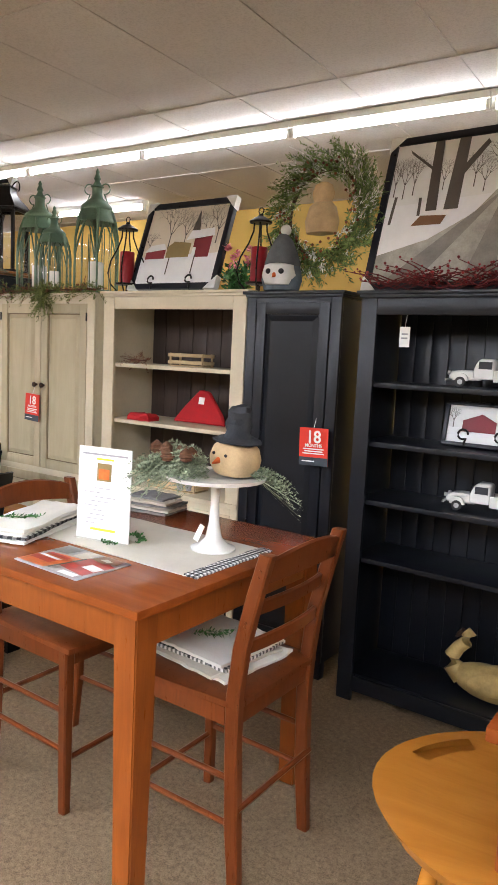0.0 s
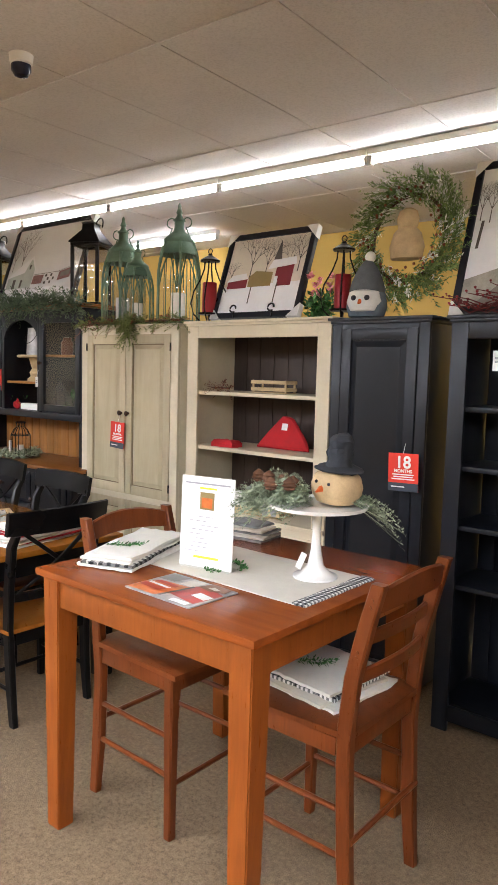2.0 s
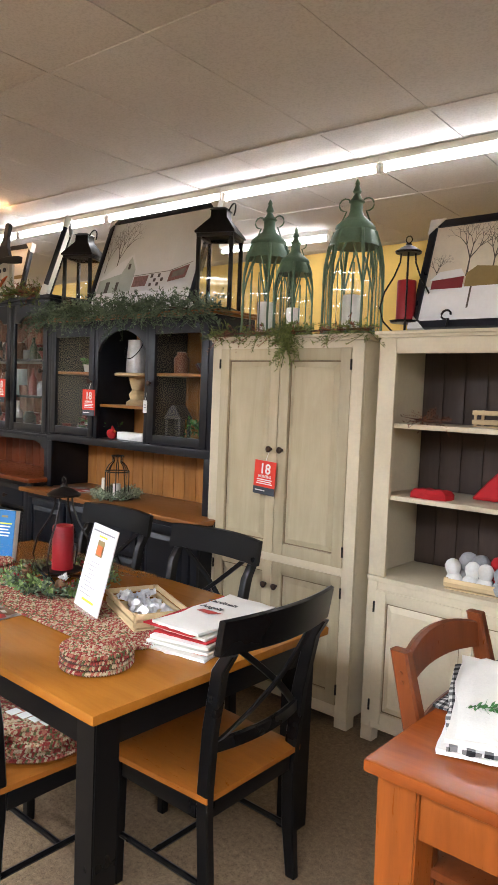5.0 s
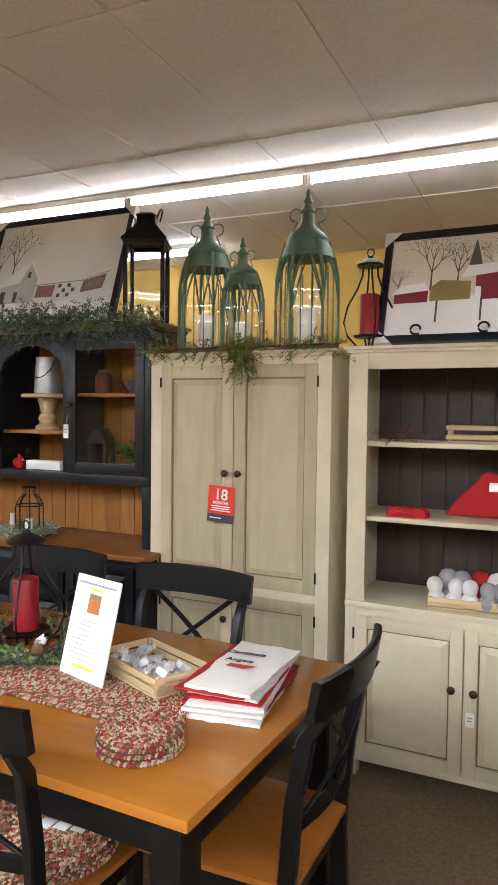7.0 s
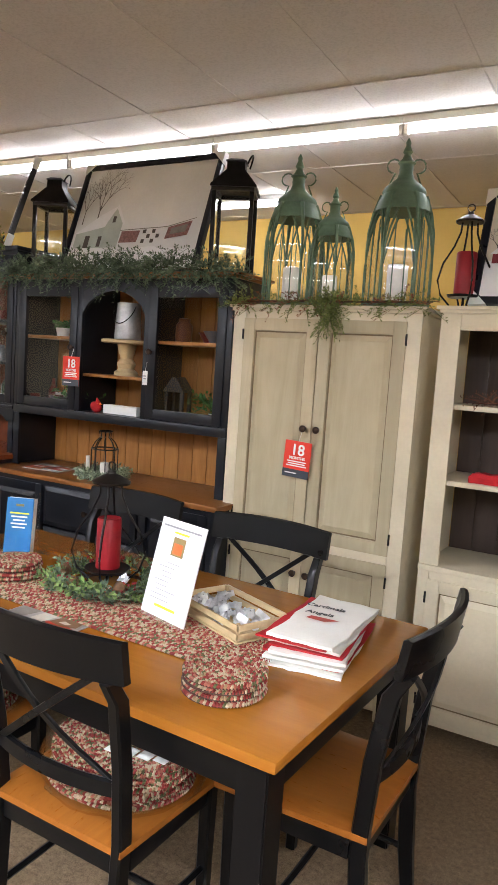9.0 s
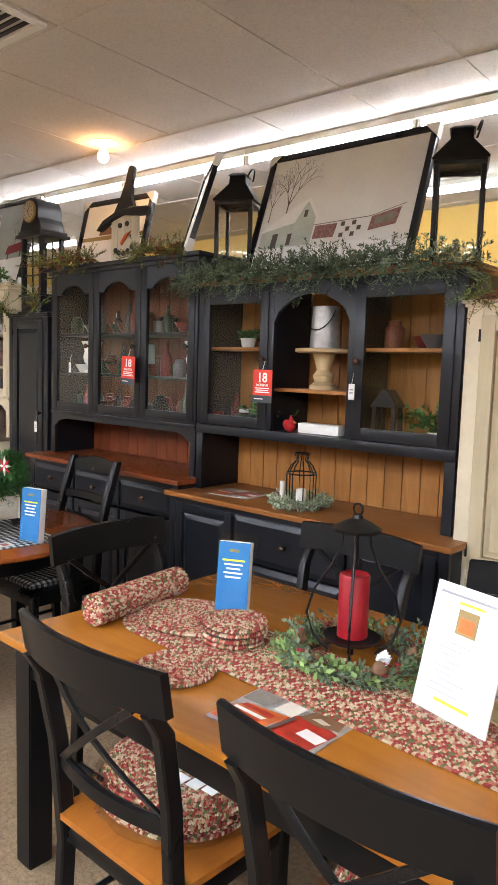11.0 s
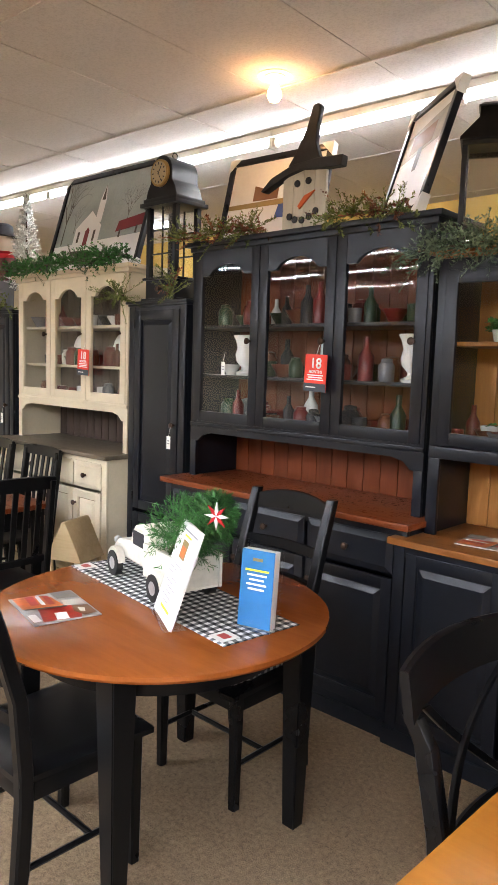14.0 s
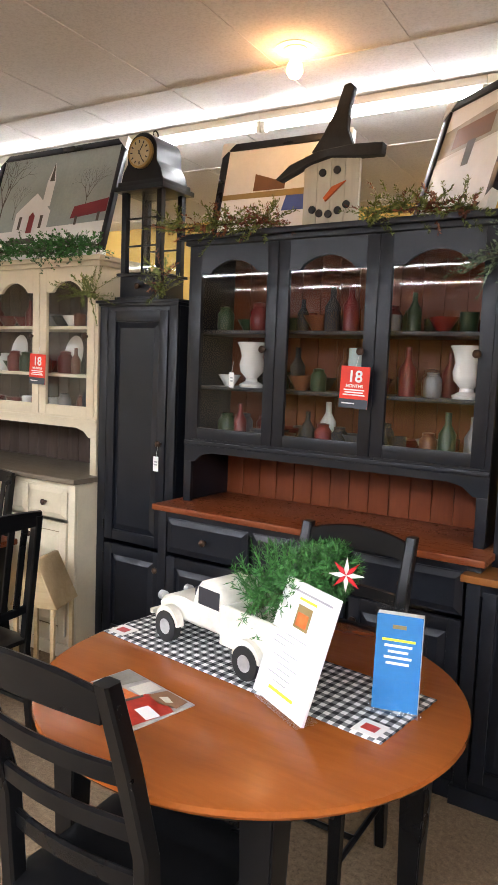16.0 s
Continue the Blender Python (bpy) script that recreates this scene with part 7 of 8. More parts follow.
def candle_ring(x, y, z, r, label, leaf, berries=True, n=130, seed=3, ln=0.08):
    rnd = random.Random(seed)
    t = thing("candle_ring", pose(x, y, z), label, "greenery", "candle rings")
    bm, bb, bs = bmesh.new(), bmesh.new(), bmesh.new()
    for k in range(n):
        a = rnd.uniform(0, 6.283)
        q = r * rnd.uniform(0.7, 1.1)
        spray(bm, (q * math.cos(a), q * math.sin(a), rnd.uniform(0.005, 0.04)), (math.cos(a + 1) , math.sin(a + 1), rnd.uniform(0, 0.9)), ln * rnd.uniform(0.7, 1.2), 11, 0.02, rnd, 0.1, 0.5)
    part("foliage", bm, leaf, t, smooth=False)
    if berries:
        bl = bmesh.new()
        for k in range(60):
            a = rnd.uniform(0, 6.283)
            q = r * rnd.uniform(0.7, 1.15)
            spray(bl, (q * math.cos(a), q * math.sin(a), 0.03), (math.cos(a + 0.6), math.sin(a + 0.6), rnd.uniform(0.1, 0.8)), 0.085, 12, 0.024, rnd, 0.1, 0.5)
        part("light_foliage", bl, WREATH_LEAF, t, smooth=False)
        for k in range(9):
            a = rnd.uniform(0, 6.283)
            c = Vector((r * 1.05 * math.cos(a), r * 1.05 * math.sin(a), 0.05))
            for q in range(9):
                berry(bb, c + Vector((rnd.uniform(-0.02, 0.02), rnd.uniform(-0.02, 0.02), rnd.uniform(-0.015, 0.02))), 0.006)
        tagged(part("berry_cluster", bb, BERRY, t), kind="stuff")
        bark = plain("cone_bark", (0.15, 0.08, 0.04), 0.8, 0, 0.4, 60)
        for k in range(6):
            a = k * 1.05 + 0.4
            part("pine_cone", lathe(bmesh.new(), [(0.004, 0), (0.02, 0.01), (0.024, 0.022), (0.014, 0.04), (0.004, 0.046)], (r * math.cos(a), r * math.sin(a), 0.03), 8), bark, t)
        spray(bs, (r * 0.8, -r * 0.5, 0.06), (0, -0.3, 1), 0.02, 10, 0.03, rnd, 0, 0.9)
        part("white_blossom", bs, SNOW_LEAF, t, smooth=False)
    else:
        bb.free(), bs.free()
    ring = [(r * 0.9 * math.cos(a), r * 0.9 * math.sin(a), 0.008) for a in [q * 2 * math.pi / 20 for q in range(21)]]
    part("ring", wire(bmesh.new(), ring, 0.007, 5), TWIG, t)


candle_ring(-3.94, 1.83, Z2 + 0.014, 0.165, "evergreen candle ring with berries and pine cones", PINE_LEAF, True, 150, 3, 0.095)


def slat_crate(m, w, d, h, label, mat):
    t = thing("wooden_crate", m, label, "crate", "small crates")
    part("bottom", boxes((-w / 2, w / 2, -d / 2, d / 2, 0, 0.006)), mat, t)
    for s in (-1, 1):
        for z in (0.012, h - 0.022):
            part("slat", boxes((-w / 2, w / 2, s * d / 2 - 0.004, s * d / 2 + 0.004, z, z + 0.02)), mat, t)
            part("slat", boxes((s * w / 2 - 0.004, s * w / 2 + 0.004, -d / 2 + 0.005, d / 2 - 0.005, z, z + 0.02)), mat, t)
        for q in (-1, 1):
            part("corner_post", boxes((s * (w / 2 - 0.01) - 0.006, s * (w / 2 - 0.01) + 0.006, q * (d / 2 - 0.01) - 0.005, q * (d / 2 - 0.01) + 0.005, 0.006, h)), mat, t)
    return t


slat_crate(pose(-3.425, 1.84, Z2 + 0.014, 0, 0, -23), 0.34, 0.20, 0.062, "pale slatted wooden crate full of tin cutters", RAW)


def cutters():
    rnd = random.Random(8)
    base = pose(-3.425, 1.84, Z2 + 0.022, 0, 0, -23)
    for k in range(26):
        x, y = rnd.uniform(-0.12, 0.12), rnd.uniform(-0.065, 0.065)
        n = rnd.choice((4, 5, 6, 8))
        bm = bmesh.new()
        pts = [(0.026 * (1 if q % 2 else 0.6) * math.cos(q * math.pi / n), 0.026 * (1 if q % 2 else 0.6) * math.sin(q * math.pi / n)) for q in range(2 * n)]
        lo = [bm.verts.new((a, b, 0)) for a, b in pts]
        hi = [bm.verts.new((a, b, 0.02)) for a, b in pts]
        for q in range(2 * n):
            bm.faces.new((lo[q], lo[(q + 1) % (2 * n)], hi[(q + 1) % (2 * n)], hi[q]))
        ob = part("cookie_cutter", bm, TIN)
        ob.matrix_basis = base @ pose(x, y, 0.003 + 0.03 * (k % 2), rnd.uniform(-35, 35), rnd.uniform(-35, 35), rnd.uniform(0, 90))
        tagged(ob, "shiny tin cookie cutter lying in the crate", "cookie cutter", "cookie cutters")


cutters()
ts, tz = towel_stack(pose(-3.125, 1.885, Z2, 0, 0, 97), 0.44, 0.235, 9, 0.010, "folded white tea towels edged in red, printed lettering", [LINEN_WHITE, CLOTH_RED], 80, 0.004)
words(ts, "Cardinals", 0.034, pose(0.07, 0.012, tz + 0.007, 0, 0, -92), INK)
words(ts, "Angels", 0.034, pose(0.005, 0.012, tz + 0.007, 0, 0, -92), INK)
bm = bmesh.new()
bm.faces.new([bm.verts.new(p) for p in ((-0.03, -0.06, tz + 0.0065), (-0.06, -0.02, tz + 0.0065), (-0.05, 0.04, tz + 0.0065), (-0.025, 0.03, tz + 0.0065))])
part("bird_print", bm, PAPER_RED, ts)

# the round table
runner = thing("table_runner", pose(-6.22, 1.965, 0.761, 0, 0, -7), "black and white checked table runner", "runner")
part("cloth", cloth_sheet(1.0, 0.31, 0.003, 13, 0.002, 30, 12), CHECK, runner)
for s in (-1, 1):
    part("patch", boxes((s * 0.45 - 0.035, s * 0.45 + 0.035, -0.15, -0.08, 0.0068, 0.0078), bev=0), LINEN_WHITE, runner)
    part("patch_motif", boxes((s * 0.45 - 0.02, s * 0.45 + 0.02, -0.13, -0.10, 0.0082, 0.0090), bev=0), PAPER_RED, runner)
catalogue(pose(-6.36, 1.565, 0.761, 0, 0, -12), 0.28, 0.22, "glossy furniture catalogue lying on round table")
card_stand(pose(-6.02, 1.748, 0.766, 0, 0, -28), 0.23, 0.315, 18, "white table price card on the checked runner", True, 0.01)
brochure(pose(-5.775, 1.925, 0.768, -5, 0, 14), 0.245, 0.115, "blue leaflets in a clear acrylic holder")


def toy_truck(m, k, label, mat, wheel_r=0.036, tall=0.0):
    """An old pickup, hood towards -x; k scales a truck half a metre long."""
    t = thing("toy_truck", m @ Matrix.Scale(k, 4), label, "toy truck", "toy trucks")
    bm = bmesh.new()
    prism(bm, [(-0.27, 0.05), (-0.06, 0.05), (-0.06, 0.115), (-0.17, 0.118), (-0.24, 0.11), (-0.27, 0.09)], -0.07, 0.07, 0.012)
    part("hood", bm, mat, t)
    bm = bmesh.new()
    prism(bm, [(-0.10, 0.06), (0.035, 0.06), (0.035, 0.185), (0.015, 0.2), (-0.06, 0.2), (-0.085, 0.17), (-0.105, 0.115)], -0.078, 0.078, 0.008)
    part("cab", bm, mat, t)
    dark = INK
    for s in (-1, 1):
        part("side_window", boxes((-0.068, 0.02, s * 0.0795 - 0.001, s * 0.0795 + 0.001, 0.13, 0.18), bev=0), dark, t)
        part("bed_side", boxes((0.036, 0.27, s * 0.083 - 0.006, s * 0.083 + 0.006, 0.045, 0.125 + tall), bev=0.003), mat, t)
        for x in (-0.18, 0.16):
            arch = [(x + 0.052 * math.cos(a), 0.045 + 0.052 * math.sin(a)) for a in [q * math.pi / 10 for q in range(11)]]
            part("fender", prism(bmesh.new(), arch, s * 0.092 - 0.016, s * 0.092 + 0.010), mat, t)
            wheel = part("wheel", rods(((x, s * 0.088, 0.036), (x, s * 0.112, 0.036), wheel_r), seg=22), RUBBER, t)
            part("hub", rods(((x, s * 0.112, 0.036), (x, s * 0.1135, 0.036), wheel_r * 0.5), seg=16), ZINC, wheel)
        part("headlight", rods(((-0.262, s * 0.05, 0.095), (-0.282, s * 0.05, 0.095), 0.014), seg=12), ZINC, t)
    part("windscreen", boxes((-0.108, -0.100, -0.06, 0.06, 0.125, 0.165), bev=0), dark, t)
    part("bed_floor", boxes((0.036, 0.268, -0.076, 0.076, 0.045, 0.052)), mat, t)
    part("tailgate", boxes((0.258, 0.27, -0.076, 0.076, 0.053, 0.12 + tall)), mat, t)
    if tall:
        part("bed_front", boxes((0.036, 0.046, -0.076, 0.076, 0.053, 0.12 + tall)), mat, t)
    part("bumper", boxes((-0.292, -0.278, -0.085, 0.085, 0.04, 0.056)), mat, t)
    part("grille", boxes((-0.2745, -0.2715, -0.035, 0.035, 0.058, 0.09), bev=0), ZINC, t)
    return t


toy_truck(pose(-6.31, 1.985, 0.777, 0, 0, -14), 1.05, "chipped white enamel toy pickup carrying a small tree", ENAMEL, 0.046, 0.032)


def truck_tree():
    rnd = random.Random(77)
    t = thing("small_pine_tree", pose(-6.20, 1.975, 0.945, 0, 56, -10), "small green artificial pine lying in the truck", "tree")
    bm = bmesh.new()
    for k in range(300):
        f = rnd.random()
        a = rnd.uniform(0, 6.283)
        spray(bm, (0.02 * math.cos(a), 0.02 * math.sin(a), 0.36 * f - 0.03), (math.cos(a), math.sin(a), 0.5), 0.14 * (1.2 - f), 34, 0.024, rnd, 0.0, 0.13)
    part("crown", bm, BRIGHT_LEAF, t, smooth=False)
    part("trunk", rods(((0, 0, -0.1), (0, 0, 0.28), 0.012, 0.005)), TWIG, t)
    s = thing("star_ornament", pose(-5.90, 1.86, 1.11, 0, 0, 15), "red and white star ornament on the pine", "ornament")
    for q in range(8):
        a = q * math.pi / 4
        b0 = bmesh.new()
        prism(b0, [(0, 0), (0.016 * math.cos(a - 0.4), 0.016 * math.sin(a - 0.4)), (0.045 * math.cos(a), 0.045 * math.sin(a)), (0.016 * math.cos(a + 0.4), 0.016 * math.sin(a + 0.4))], -0.003, 0.003)
        part("point", b0, CLOTH_RED if q % 2 else CLOTH_WHITE, s)


truck_tree()
cu = thing("seat_cushion", pose(-6.175, 2.225, 0.447), "black and white checked cushion on the chair", "cushion")
part("pad", cloth_sheet(0.36, 0.34, 0.03, 15, 0.006), CHECK, cu)

# the black bookcase
toy_truck(pose(-0.89, 3.06, 1.488, 0, 0, 4), 0.62, "white painted metal toy pickup truck on shelf", CERAMIC)
toy_truck(pose(-0.86, 3.06, 0.956, 0, 0, 4), 0.62, "white painted metal toy pickup truck on shelf", CERAMIC)
print_frame(-1.08, -0.72, 3.05, 1.228, 0.20, 14, 0, "small framed red barn print on a black easel", SKY_PAPER, [
    (SNOWP, poly((-1, 0), (1, 0), (1, 0.4), (-1, 0.4))),
    (P_RED, both(poly((-0.6, 0.3), (0.3, 0.3), (0.3, 0.6), (-0.1, 0.8), (-0.6, 0.6)))),
    (P_TREE, trees((0.7, 0.4, 0.5, 0.006), (-0.85, 0.4, 0.5, 0.005), seed=6)),
], corners=False, bar=0.018, easel=True)


def swan():
    t = thing("wooden_swan", pose(-0.785, 3.05, 0.125, 0, 0, -6) @ Matrix.Scale(0.93, 4), "carved yellow wooden swan on the bottom shelf", "ornament")
    bm = bmesh.new()
    bmesh.ops.create_uvsphere(bm, u_segments=24, v_segments=14, radius=1, matrix=Matrix.LocRotScale((0.02, 0, 0.085), None, (0.19, 0.085, 0.085)))
    for v in bm.verts:
        if v.co.x > 0.08:
            v.co.z += (v.co.x - 0.08) * 0.5
    part("body", bm, STRAW, t)
    neck = [(-0.12, 0, 0.075), (-0.175, 0, 0.115), (-0.18, 0, 0.165), (-0.15, 0, 0.215), (-0.115, 0, 0.25), (-0.105, 0, 0.285), (-0.125, 0, 0.30)]
    part("neck", wire(bmesh.new(), neck, [0.055, 0.046, 0.038, 0.032, 0.030, 0.034, 0.026], 12), STRAW, t)
    part("beak", wire(bmesh.new(), [(-0.13, 0, 0.298), (-0.158, 0, 0.276), (-0.172, 0, 0.258)], [0.019, 0.012, 0.003], 8), plain("dark_beak", (0.05, 0.025, 0.015), 0.5), t)
    for s in (-1, 1):
        bm = bmesh.new()
        bmesh.ops.create_uvsphere(bm, u_segments=16, v_segments=10, radius=1, matrix=Matrix.LocRotScale((0.06, s * 0.075, 0.11), Euler((0, -0.25, 0)), (0.13, 0.018, 0.055)))
        part("wing", bm, STRAW, t)


swan()

# the cream shelf hutch
slat_crate(pose(-2.63, 3.16, 1.497, 0, 0, 2), 0.25, 0.11, 0.075, "small slatted wooden tray on the upper shelf", RAW)
garland("red berry twig hanging over the shelf edge", [(-2.98, 3.02, 1.51), (-2.86, 3.03, 1.51)], 22, RUST_LEAF, 0.02, 0.08, 9, 0.014, 15, 0.4, name="berry_sprig")


def potholder():
    t = thing("red_potholder", pose(-2.58, 3.20, 1.167), "quilted red cloth potholder propped on the shelf", "potholder")
    bm = bmesh.new()
    prism(bm, [(-0.19, 0.0), (0.2, 0.0), (0.17, 0.06), (0.05, 0.19), (-0.02, 0.2), (-0.12, 0.09)], -0.03, 0.0, 0.01)
    part("quilt", bm, CLOTH_RED, t).matrix_basis = pose(0, 0, 0, -12, 0, 0)
    part("label", boxes((0.0, 0.04, -0.045, -0.043, 0.11, 0.15), bev=0), WHITECARD, t).matrix_basis = pose(0, 0, 0, -12, 0, 0)
    m = thing("red_mitten", pose(-2.90, 3.06, 1.167), "small red cloth oven mitt lying on shelf", "mitt")
    part("mitt", cloth_sheet(0.17, 0.10, 0.035, 23, 0.01, 10, 8), CLOTH_RED, m)


potholder()
slat_crate(pose(-2.63, 3.08, 0.79, 0, 0, 4), 0.34, 0.14, 0.05, "yellow slatted crate holding small plush snowmen", RAW)
for k in range(9):
    x, y = -2.765 + 0.034 * k, 3.045 + 0.06 * (k % 2)
    bm = snow_blob([(0.01, 0), (0.03, 0.006), (0.034, 0.03), (0.022, 0.05), (0.028, 0.065), (0.03, 0.082), (0.02, 0.10), (0.006, 0.106)], (0, 0, 0))
    ob = part("plush_snowman", bm, (CLOTH_WHITE, PALE_FELT, CLOTH_WHITE, PALE_FELT, CLOTH_WHITE, CLOTH_RED, PALE_FELT)[k % 7])
    ob.matrix_basis = pose(x, y, 0.797, 0, 8 * (k % 3 - 1), 20 * k) @ Matrix.Scale(1.15 + 0.25 * (k % 2), 4)
    tagged(ob, "small plush snowman sitting in the crate", "plush toy", "plush snowmen")

# the black hutch with the niche
HX, HY = -5.02, 3.16


def niche_things():
    t = thing("wooden_pedestal", pose(HX - 0.02, HY, 1.50), "turned pine pedestal stand in the hutch niche", "cake stand")
    part("stem", lathe(bmesh.new(), [(0.07, 0), (0.07, 0.02), (0.045, 0.04), (0.055, 0.07), (0.035, 0.10), (0.05, 0.15), (0.06, 0.185)], seg=24), RAW, t)
    part("plate", lathe(bmesh.new(), [(0.14, 0.186), (0.15, 0.19), (0.15, 0.205), (0.14, 0.208)], seg=36), RAW, t)
    c = thing("metal_pitcher", pose(HX - 0.02, HY, 1.709), "galvanized metal can with wire bail", "pitcher")
    part("can", lathe(bmesh.new(), [(0.075, 0), (0.078, 0.01), (0.074, 0.10), (0.066, 0.2), (0.068, 0.21), (0.06, 0.212), (0.055, 0.19)], seg=28), ZINC, c)
    hoop = [(0.078 * math.cos(a), -0.03 - 0.05 * math.sin(a), 0.19 - 0.10 * math.sin(a)) for a in [q * math.pi / 12 for q in range(13)]]
    part("bail", wire(bmesh.new(), hoop, 0.003, 5), METAL, c)
    b = thing("white_box", pose(HX + 0.03, 3.10, 1.276), "long white box on the niche floor", "box")
    part("box", boxes((-0.13, 0.12, -0.035, 0.035, 0, 0.05)), WHITECARD, b)
    r = thing("red_bird", pose(HX - 0.16, 3.07, 1.276), "small red cardinal bird figure in niche", "ornament")
    bm = bmesh.new()
    bmesh.ops.create_uvsphere(bm, u_segments=14, v_segments=10, radius=1, matrix=Matrix.LocRotScale((0, 0, 0.03), Euler((0, 0.4, 0)), (0.042, 0.026, 0.03)))
    part("body", bm, CLOTH_RED, r)
    part("crest", rods(((0.015, 0, 0.05), (0.005, 0, 0.085), 0.018, 0.003)), CLOTH_RED, r)
    part("beak", rods(((0.03, 0, 0.05), (0.05, 0, 0.047), 0.008, 0.001)), ORANGE, r)


niche_things()


def plant(x, y, z, h, seed, label="small potted green plant behind the glass"):
    rnd = random.Random(seed)
    t = thing("potted_plant", pose(x, y, z), label, "plant", "glass case plants")
    part("pot", lathe(bmesh.new(), [(0.035, 0), (0.045, 0.05), (0.048, 0.055), (0.04, 0.052)]), CERAMIC, t)
    bm = bmesh.new()
    for k in range(50):
        a = rnd.uniform(0, 6.283)
        spray(bm, (0, 0, 0.05), (math.cos(a), math.sin(a) * 0.7, rnd.uniform(0.3, 1.6)), h * rnd.uniform(0.5, 1), 10, 0.028, rnd, 0.35, 0.6)
    part("foliage", bm, BRIGHT_LEAF, t, smooth=False)


plant(-4.40, 3.18, 1.276, 0.27, 3)
plant(-5.42, 3.18, 1.276, 0.25, 4)
plant(-5.60, 3.2, 1.71, 0.10, 5)


def house_lantern(m, w, h, label, mat):
    t = thing("house_lantern", m, label, "lantern", "house lanterns")
    a, e = w / 2, h * 0.65
    part("base", boxes((-a, a, -a, a, 0, 0.02)), mat, t)
    for sx in (-1, 1):
        for sy in (-1, 1):
            part("post", boxes((sx * (a - 0.012) - 0.01, sx * (a - 0.012) + 0.01, sy * (a - 0.012) - 0.01, sy * (a - 0.012) + 0.01, 0.02, e)), mat, t)
    part("roof", prism(bmesh.new(), [(-a * 1.15, e), (a * 1.15, e), (0.012, h), (-0.012, h)], -a * 1.05, a * 1.05, 0.004), mat, t)
    return t


house_lantern(pose(-4.66, 3.17, 1.276, 0, 0, 10), 0.12, 0.24, "grey wooden house lantern behind the glass", GREYWOOD)
house_lantern(pose(-7.85, 2.62, 0, 0, 0, 20), 0.22, 0.66, "pale wooden house lantern on the floor", RAW)


def vessel(name, label, category, x, y, z, profile, mat, group=""):
    ob = part(name, lathe(bmesh.new(), profile, seg=24), mat)
    ob.matrix_basis = pose(x, y, z)
    return tagged(ob, label, category, group)


URN = [(0.055, 0), (0.06, 0.015), (0.03, 0.03), (0.028, 0.045), (0.055, 0.075), (0.062, 0.11), (0.052, 0.15), (0.062, 0.19), (0.075, 0.215), (0.07, 0.218), (0.055, 0.19)]
BOWL = [(0.03, 0), (0.035, 0.01), (0.06, 0.05), (0.075, 0.075), (0.07, 0.075), (0.05, 0.045)]
JAR = [(0.04, 0), (0.045, 0.02), (0.045, 0.09), (0.03, 0.11), (0.032, 0.125), (0.01, 0.13)]
CUP = [(0.03, 0), (0.034, 0.01), (0.038, 0.08), (0.034, 0.08), (0.03, 0.02)]
BOTTLE = [(0.035, 0), (0.036, 0.11), (0.014, 0.15), (0.013, 0.2), (0.008, 0.2)]
for x in (-7.03, -5.99):
    vessel("urn", "white fluted ceramic urn behind cabinet glass", "urn", x, 3.17, 1.53, URN, CERAMIC, "white urns")
vessel("vase", "pale blue ceramic cylinder vase behind cabinet glass", "vase", -6.48, 3.2, 1.53, [(0.05, 0), (0.055, 0.02), (0.05, 0.2), (0.045, 0.2)], plain("pale_blue_glaze", (0.45, 0.55, 0.55), 0.25))
TERRA = plain("brown_glaze", (0.13, 0.045, 0.025), 0.3)
WINE = plain("dark_red_glaze", (0.13, 0.015, 0.014), 0.3)
GREENGLAZE = plain("dark_green_glaze", (0.02, 0.042, 0.02), 0.3)
PEWTER = plain("dull_pewter", (0.16, 0.16, 0.17), 0.4, 0.4)
SHELF_MATS = (CERAMIC, WINE, TERRA, PEWTER, GREENGLAZE, GREYWOOD, WINE)
SHELF_NAMES = {id(CERAMIC): "white ceramic", id(WINE): "dark red", id(TERRA): "brown glazed", id(PEWTER): "dull pewter", id(GREENGLAZE): "dark green glazed", id(GREYWOOD): "charcoal"}


def fill_shelf(x0, x1, y, z, seed, skip=()):
    """Small wares, each one a thing, along one shelf."""
    rnd = random.Random(seed)
    x = x0
    while x < x1:
        kind, prof = rnd.choice((("bowl", BOWL), ("jar", JAR), ("cup", CUP), ("bottle", BOTTLE)))
        mat = rnd.choice(SHELF_MATS)
        k = rnd.uniform(0.75, 1.05)
        yy = y + rnd.uniform(-0.05, 0.06)
        if all(abs(x - s) > 0.115 for s in skip):
            vessel(kind, "small " + SHELF_NAMES[id(mat)] + " " + kind + " on the cabinet shelf", kind, x, yy, z, [(r * k, q * k) for r, q in prof], mat, "cabinet wares")
        x += rnd.uniform(0.075, 0.12)


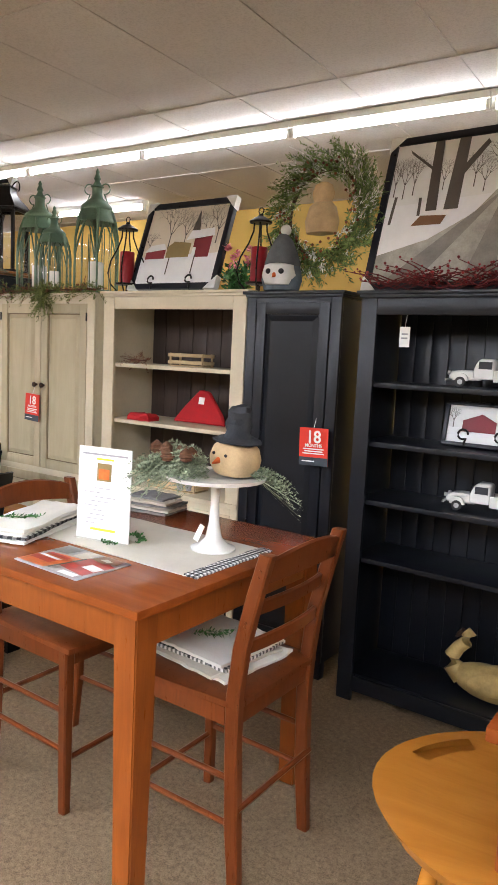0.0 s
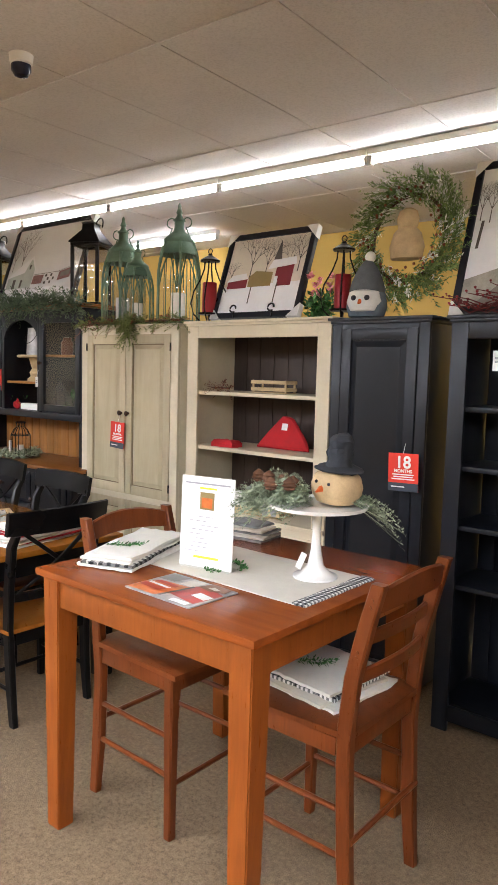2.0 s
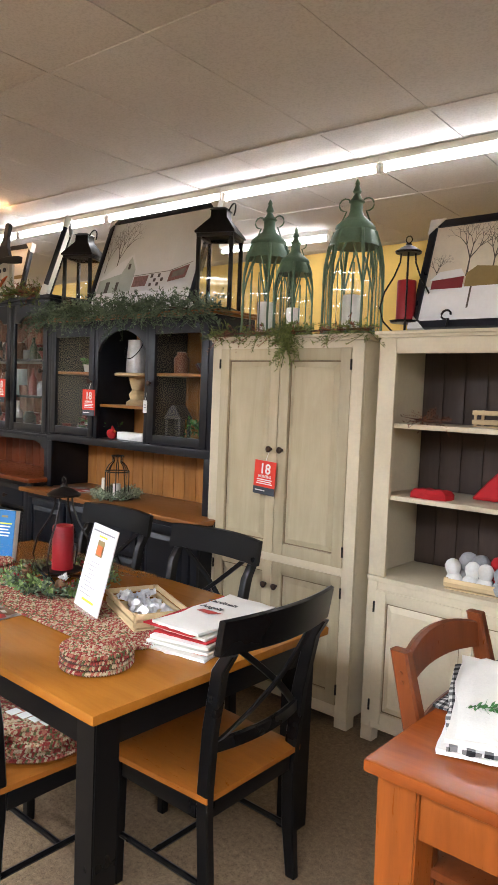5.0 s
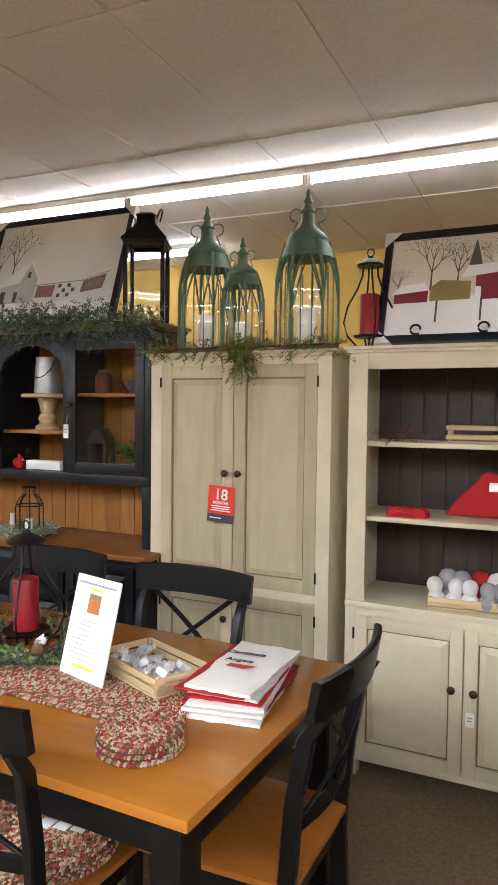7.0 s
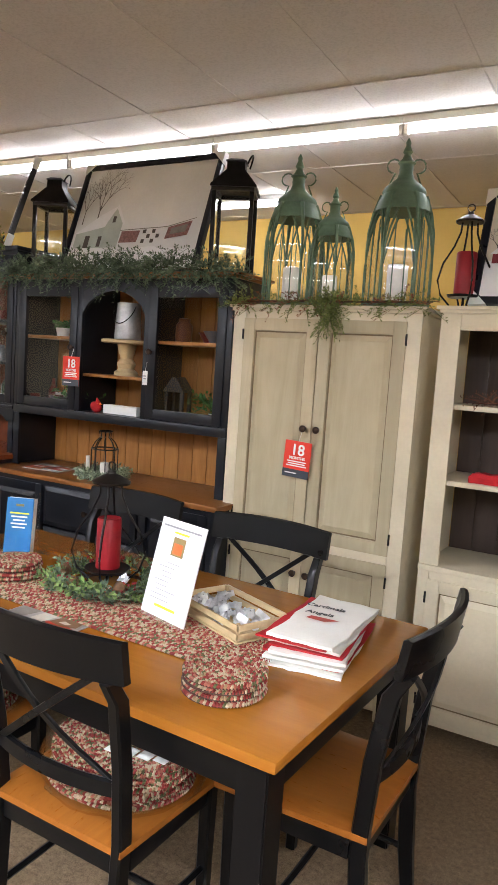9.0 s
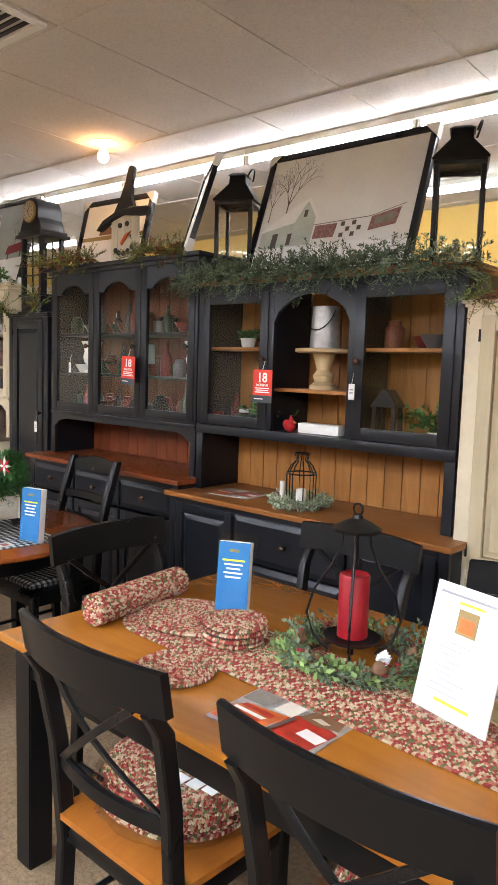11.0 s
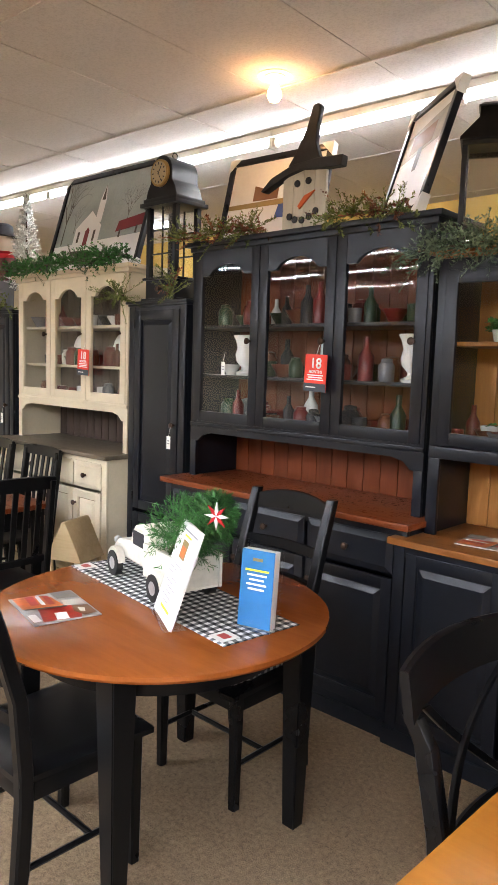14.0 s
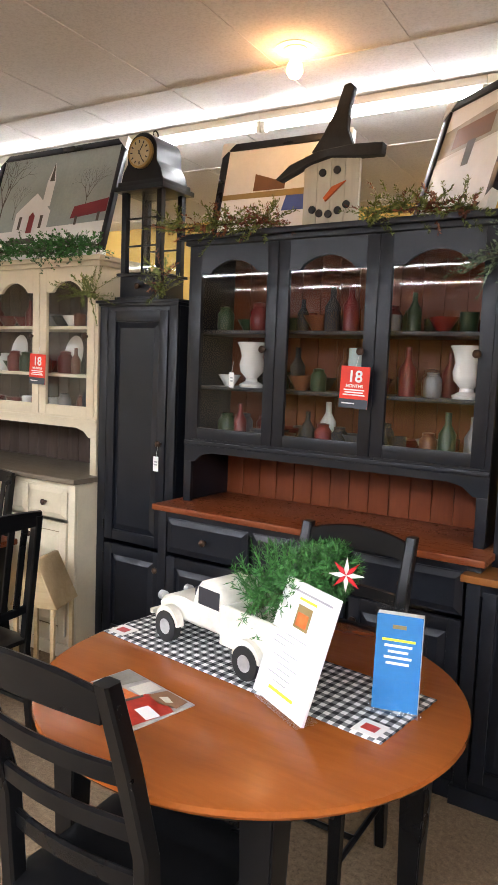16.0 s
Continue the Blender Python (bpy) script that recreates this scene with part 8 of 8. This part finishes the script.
for z, sd, skip in ((1.271, 1, ()), (1.53, 2, (-7.03, -5.99, -6.48)), (1.80, 3, ())):
    fill_shelf(-7.18, -5.9, 3.16, z, sd, skip)
    fill_shelf(-7.15, -5.9, 3.29, z, sd + 20)
for z, sd in ((1.321, 4), (1.55, 5), (1.82, 6)):
    fill_shelf(-9.18, -8.02, 3.22, z, sd)
fill_shelf(-5.74, -5.50, 3.16, 1.276, 7)
fill_shelf(-5.74, -5.40, 3.28, 1.276, 17)
fill_shelf(-4.64, -4.35, 3.2, 1.71, 8)


def wall_plate(x, z, r):
    t = thing("display_plate", pose(x, 3.36, z + 0.003, -10, 0, 0), "oval white plate standing in the cream hutch", "plate", "display plates")
    bm = lathe(bmesh.new(), [(r * 0.6, 0), (r * 0.7, 0.006), (r, 0.016), (r * 0.97, 0.018), (r * 0.65, 0.008)], seg=32)
    bmesh.ops.transform(bm, verts=bm.verts, matrix=pose(0, 0, r * 1.15, 90, 0, 0) @ Matrix.Diagonal((0.8, 1.15, 1, 1)))
    part("plate", bm, CERAMIC, t)


for x, z in ((-8.15, 1.55), (-8.45, 1.55), (-8.95, 1.55)):
    wall_plate(x, z, 0.10)


def cage_lantern():
    candle_ring(-5.05, 3.02, 0.90, 0.125, "pale green leafy candle ring on wooden counter", SAGE_LEAF, False, 170, 9, 0.06)
    t = thing("cage_lantern", pose(-5.05, 3.02, 0.905), "black wire cage lantern with white candles", "lantern")
    for k in range(8):
        a = k * math.pi / 4
        part("rib", wire(bmesh.new(), [(0.075 * math.cos(a), 0.075 * math.sin(a), 0), (0.075 * math.cos(a), 0.075 * math.sin(a), 0.17), (0.055 * math.cos(a), 0.055 * math.sin(a), 0.21), (0.03 * math.cos(a), 0.03 * math.sin(a), 0.235), (0.035 * math.cos(a), 0.035 * math.sin(a), 0.27)], 0.0035, 5), METAL, t)
    for r, z in ((0.075, 0.005), (0.075, 0.17), (0.037, 0.272)):
        part("hoop", wire(bmesh.new(), [(r * math.cos(q * math.pi / 10), r * math.sin(q * math.pi / 10), z) for q in range(21)], 0.004, 5), METAL, t)
    candle(t, (0.0, 0, 0.0), 0.025, 0.09, CANDLE_WHITE)
    candle(t, (-0.10, -0.03, 0.0), 0.012, 0.12, CANDLE_WHITE)


cage_lantern()
catalogue(pose(-5.50, 3.04, 0.901, 0, 0, 8), 0.27, 0.20, "open printed magazine lying on the hutch counter")
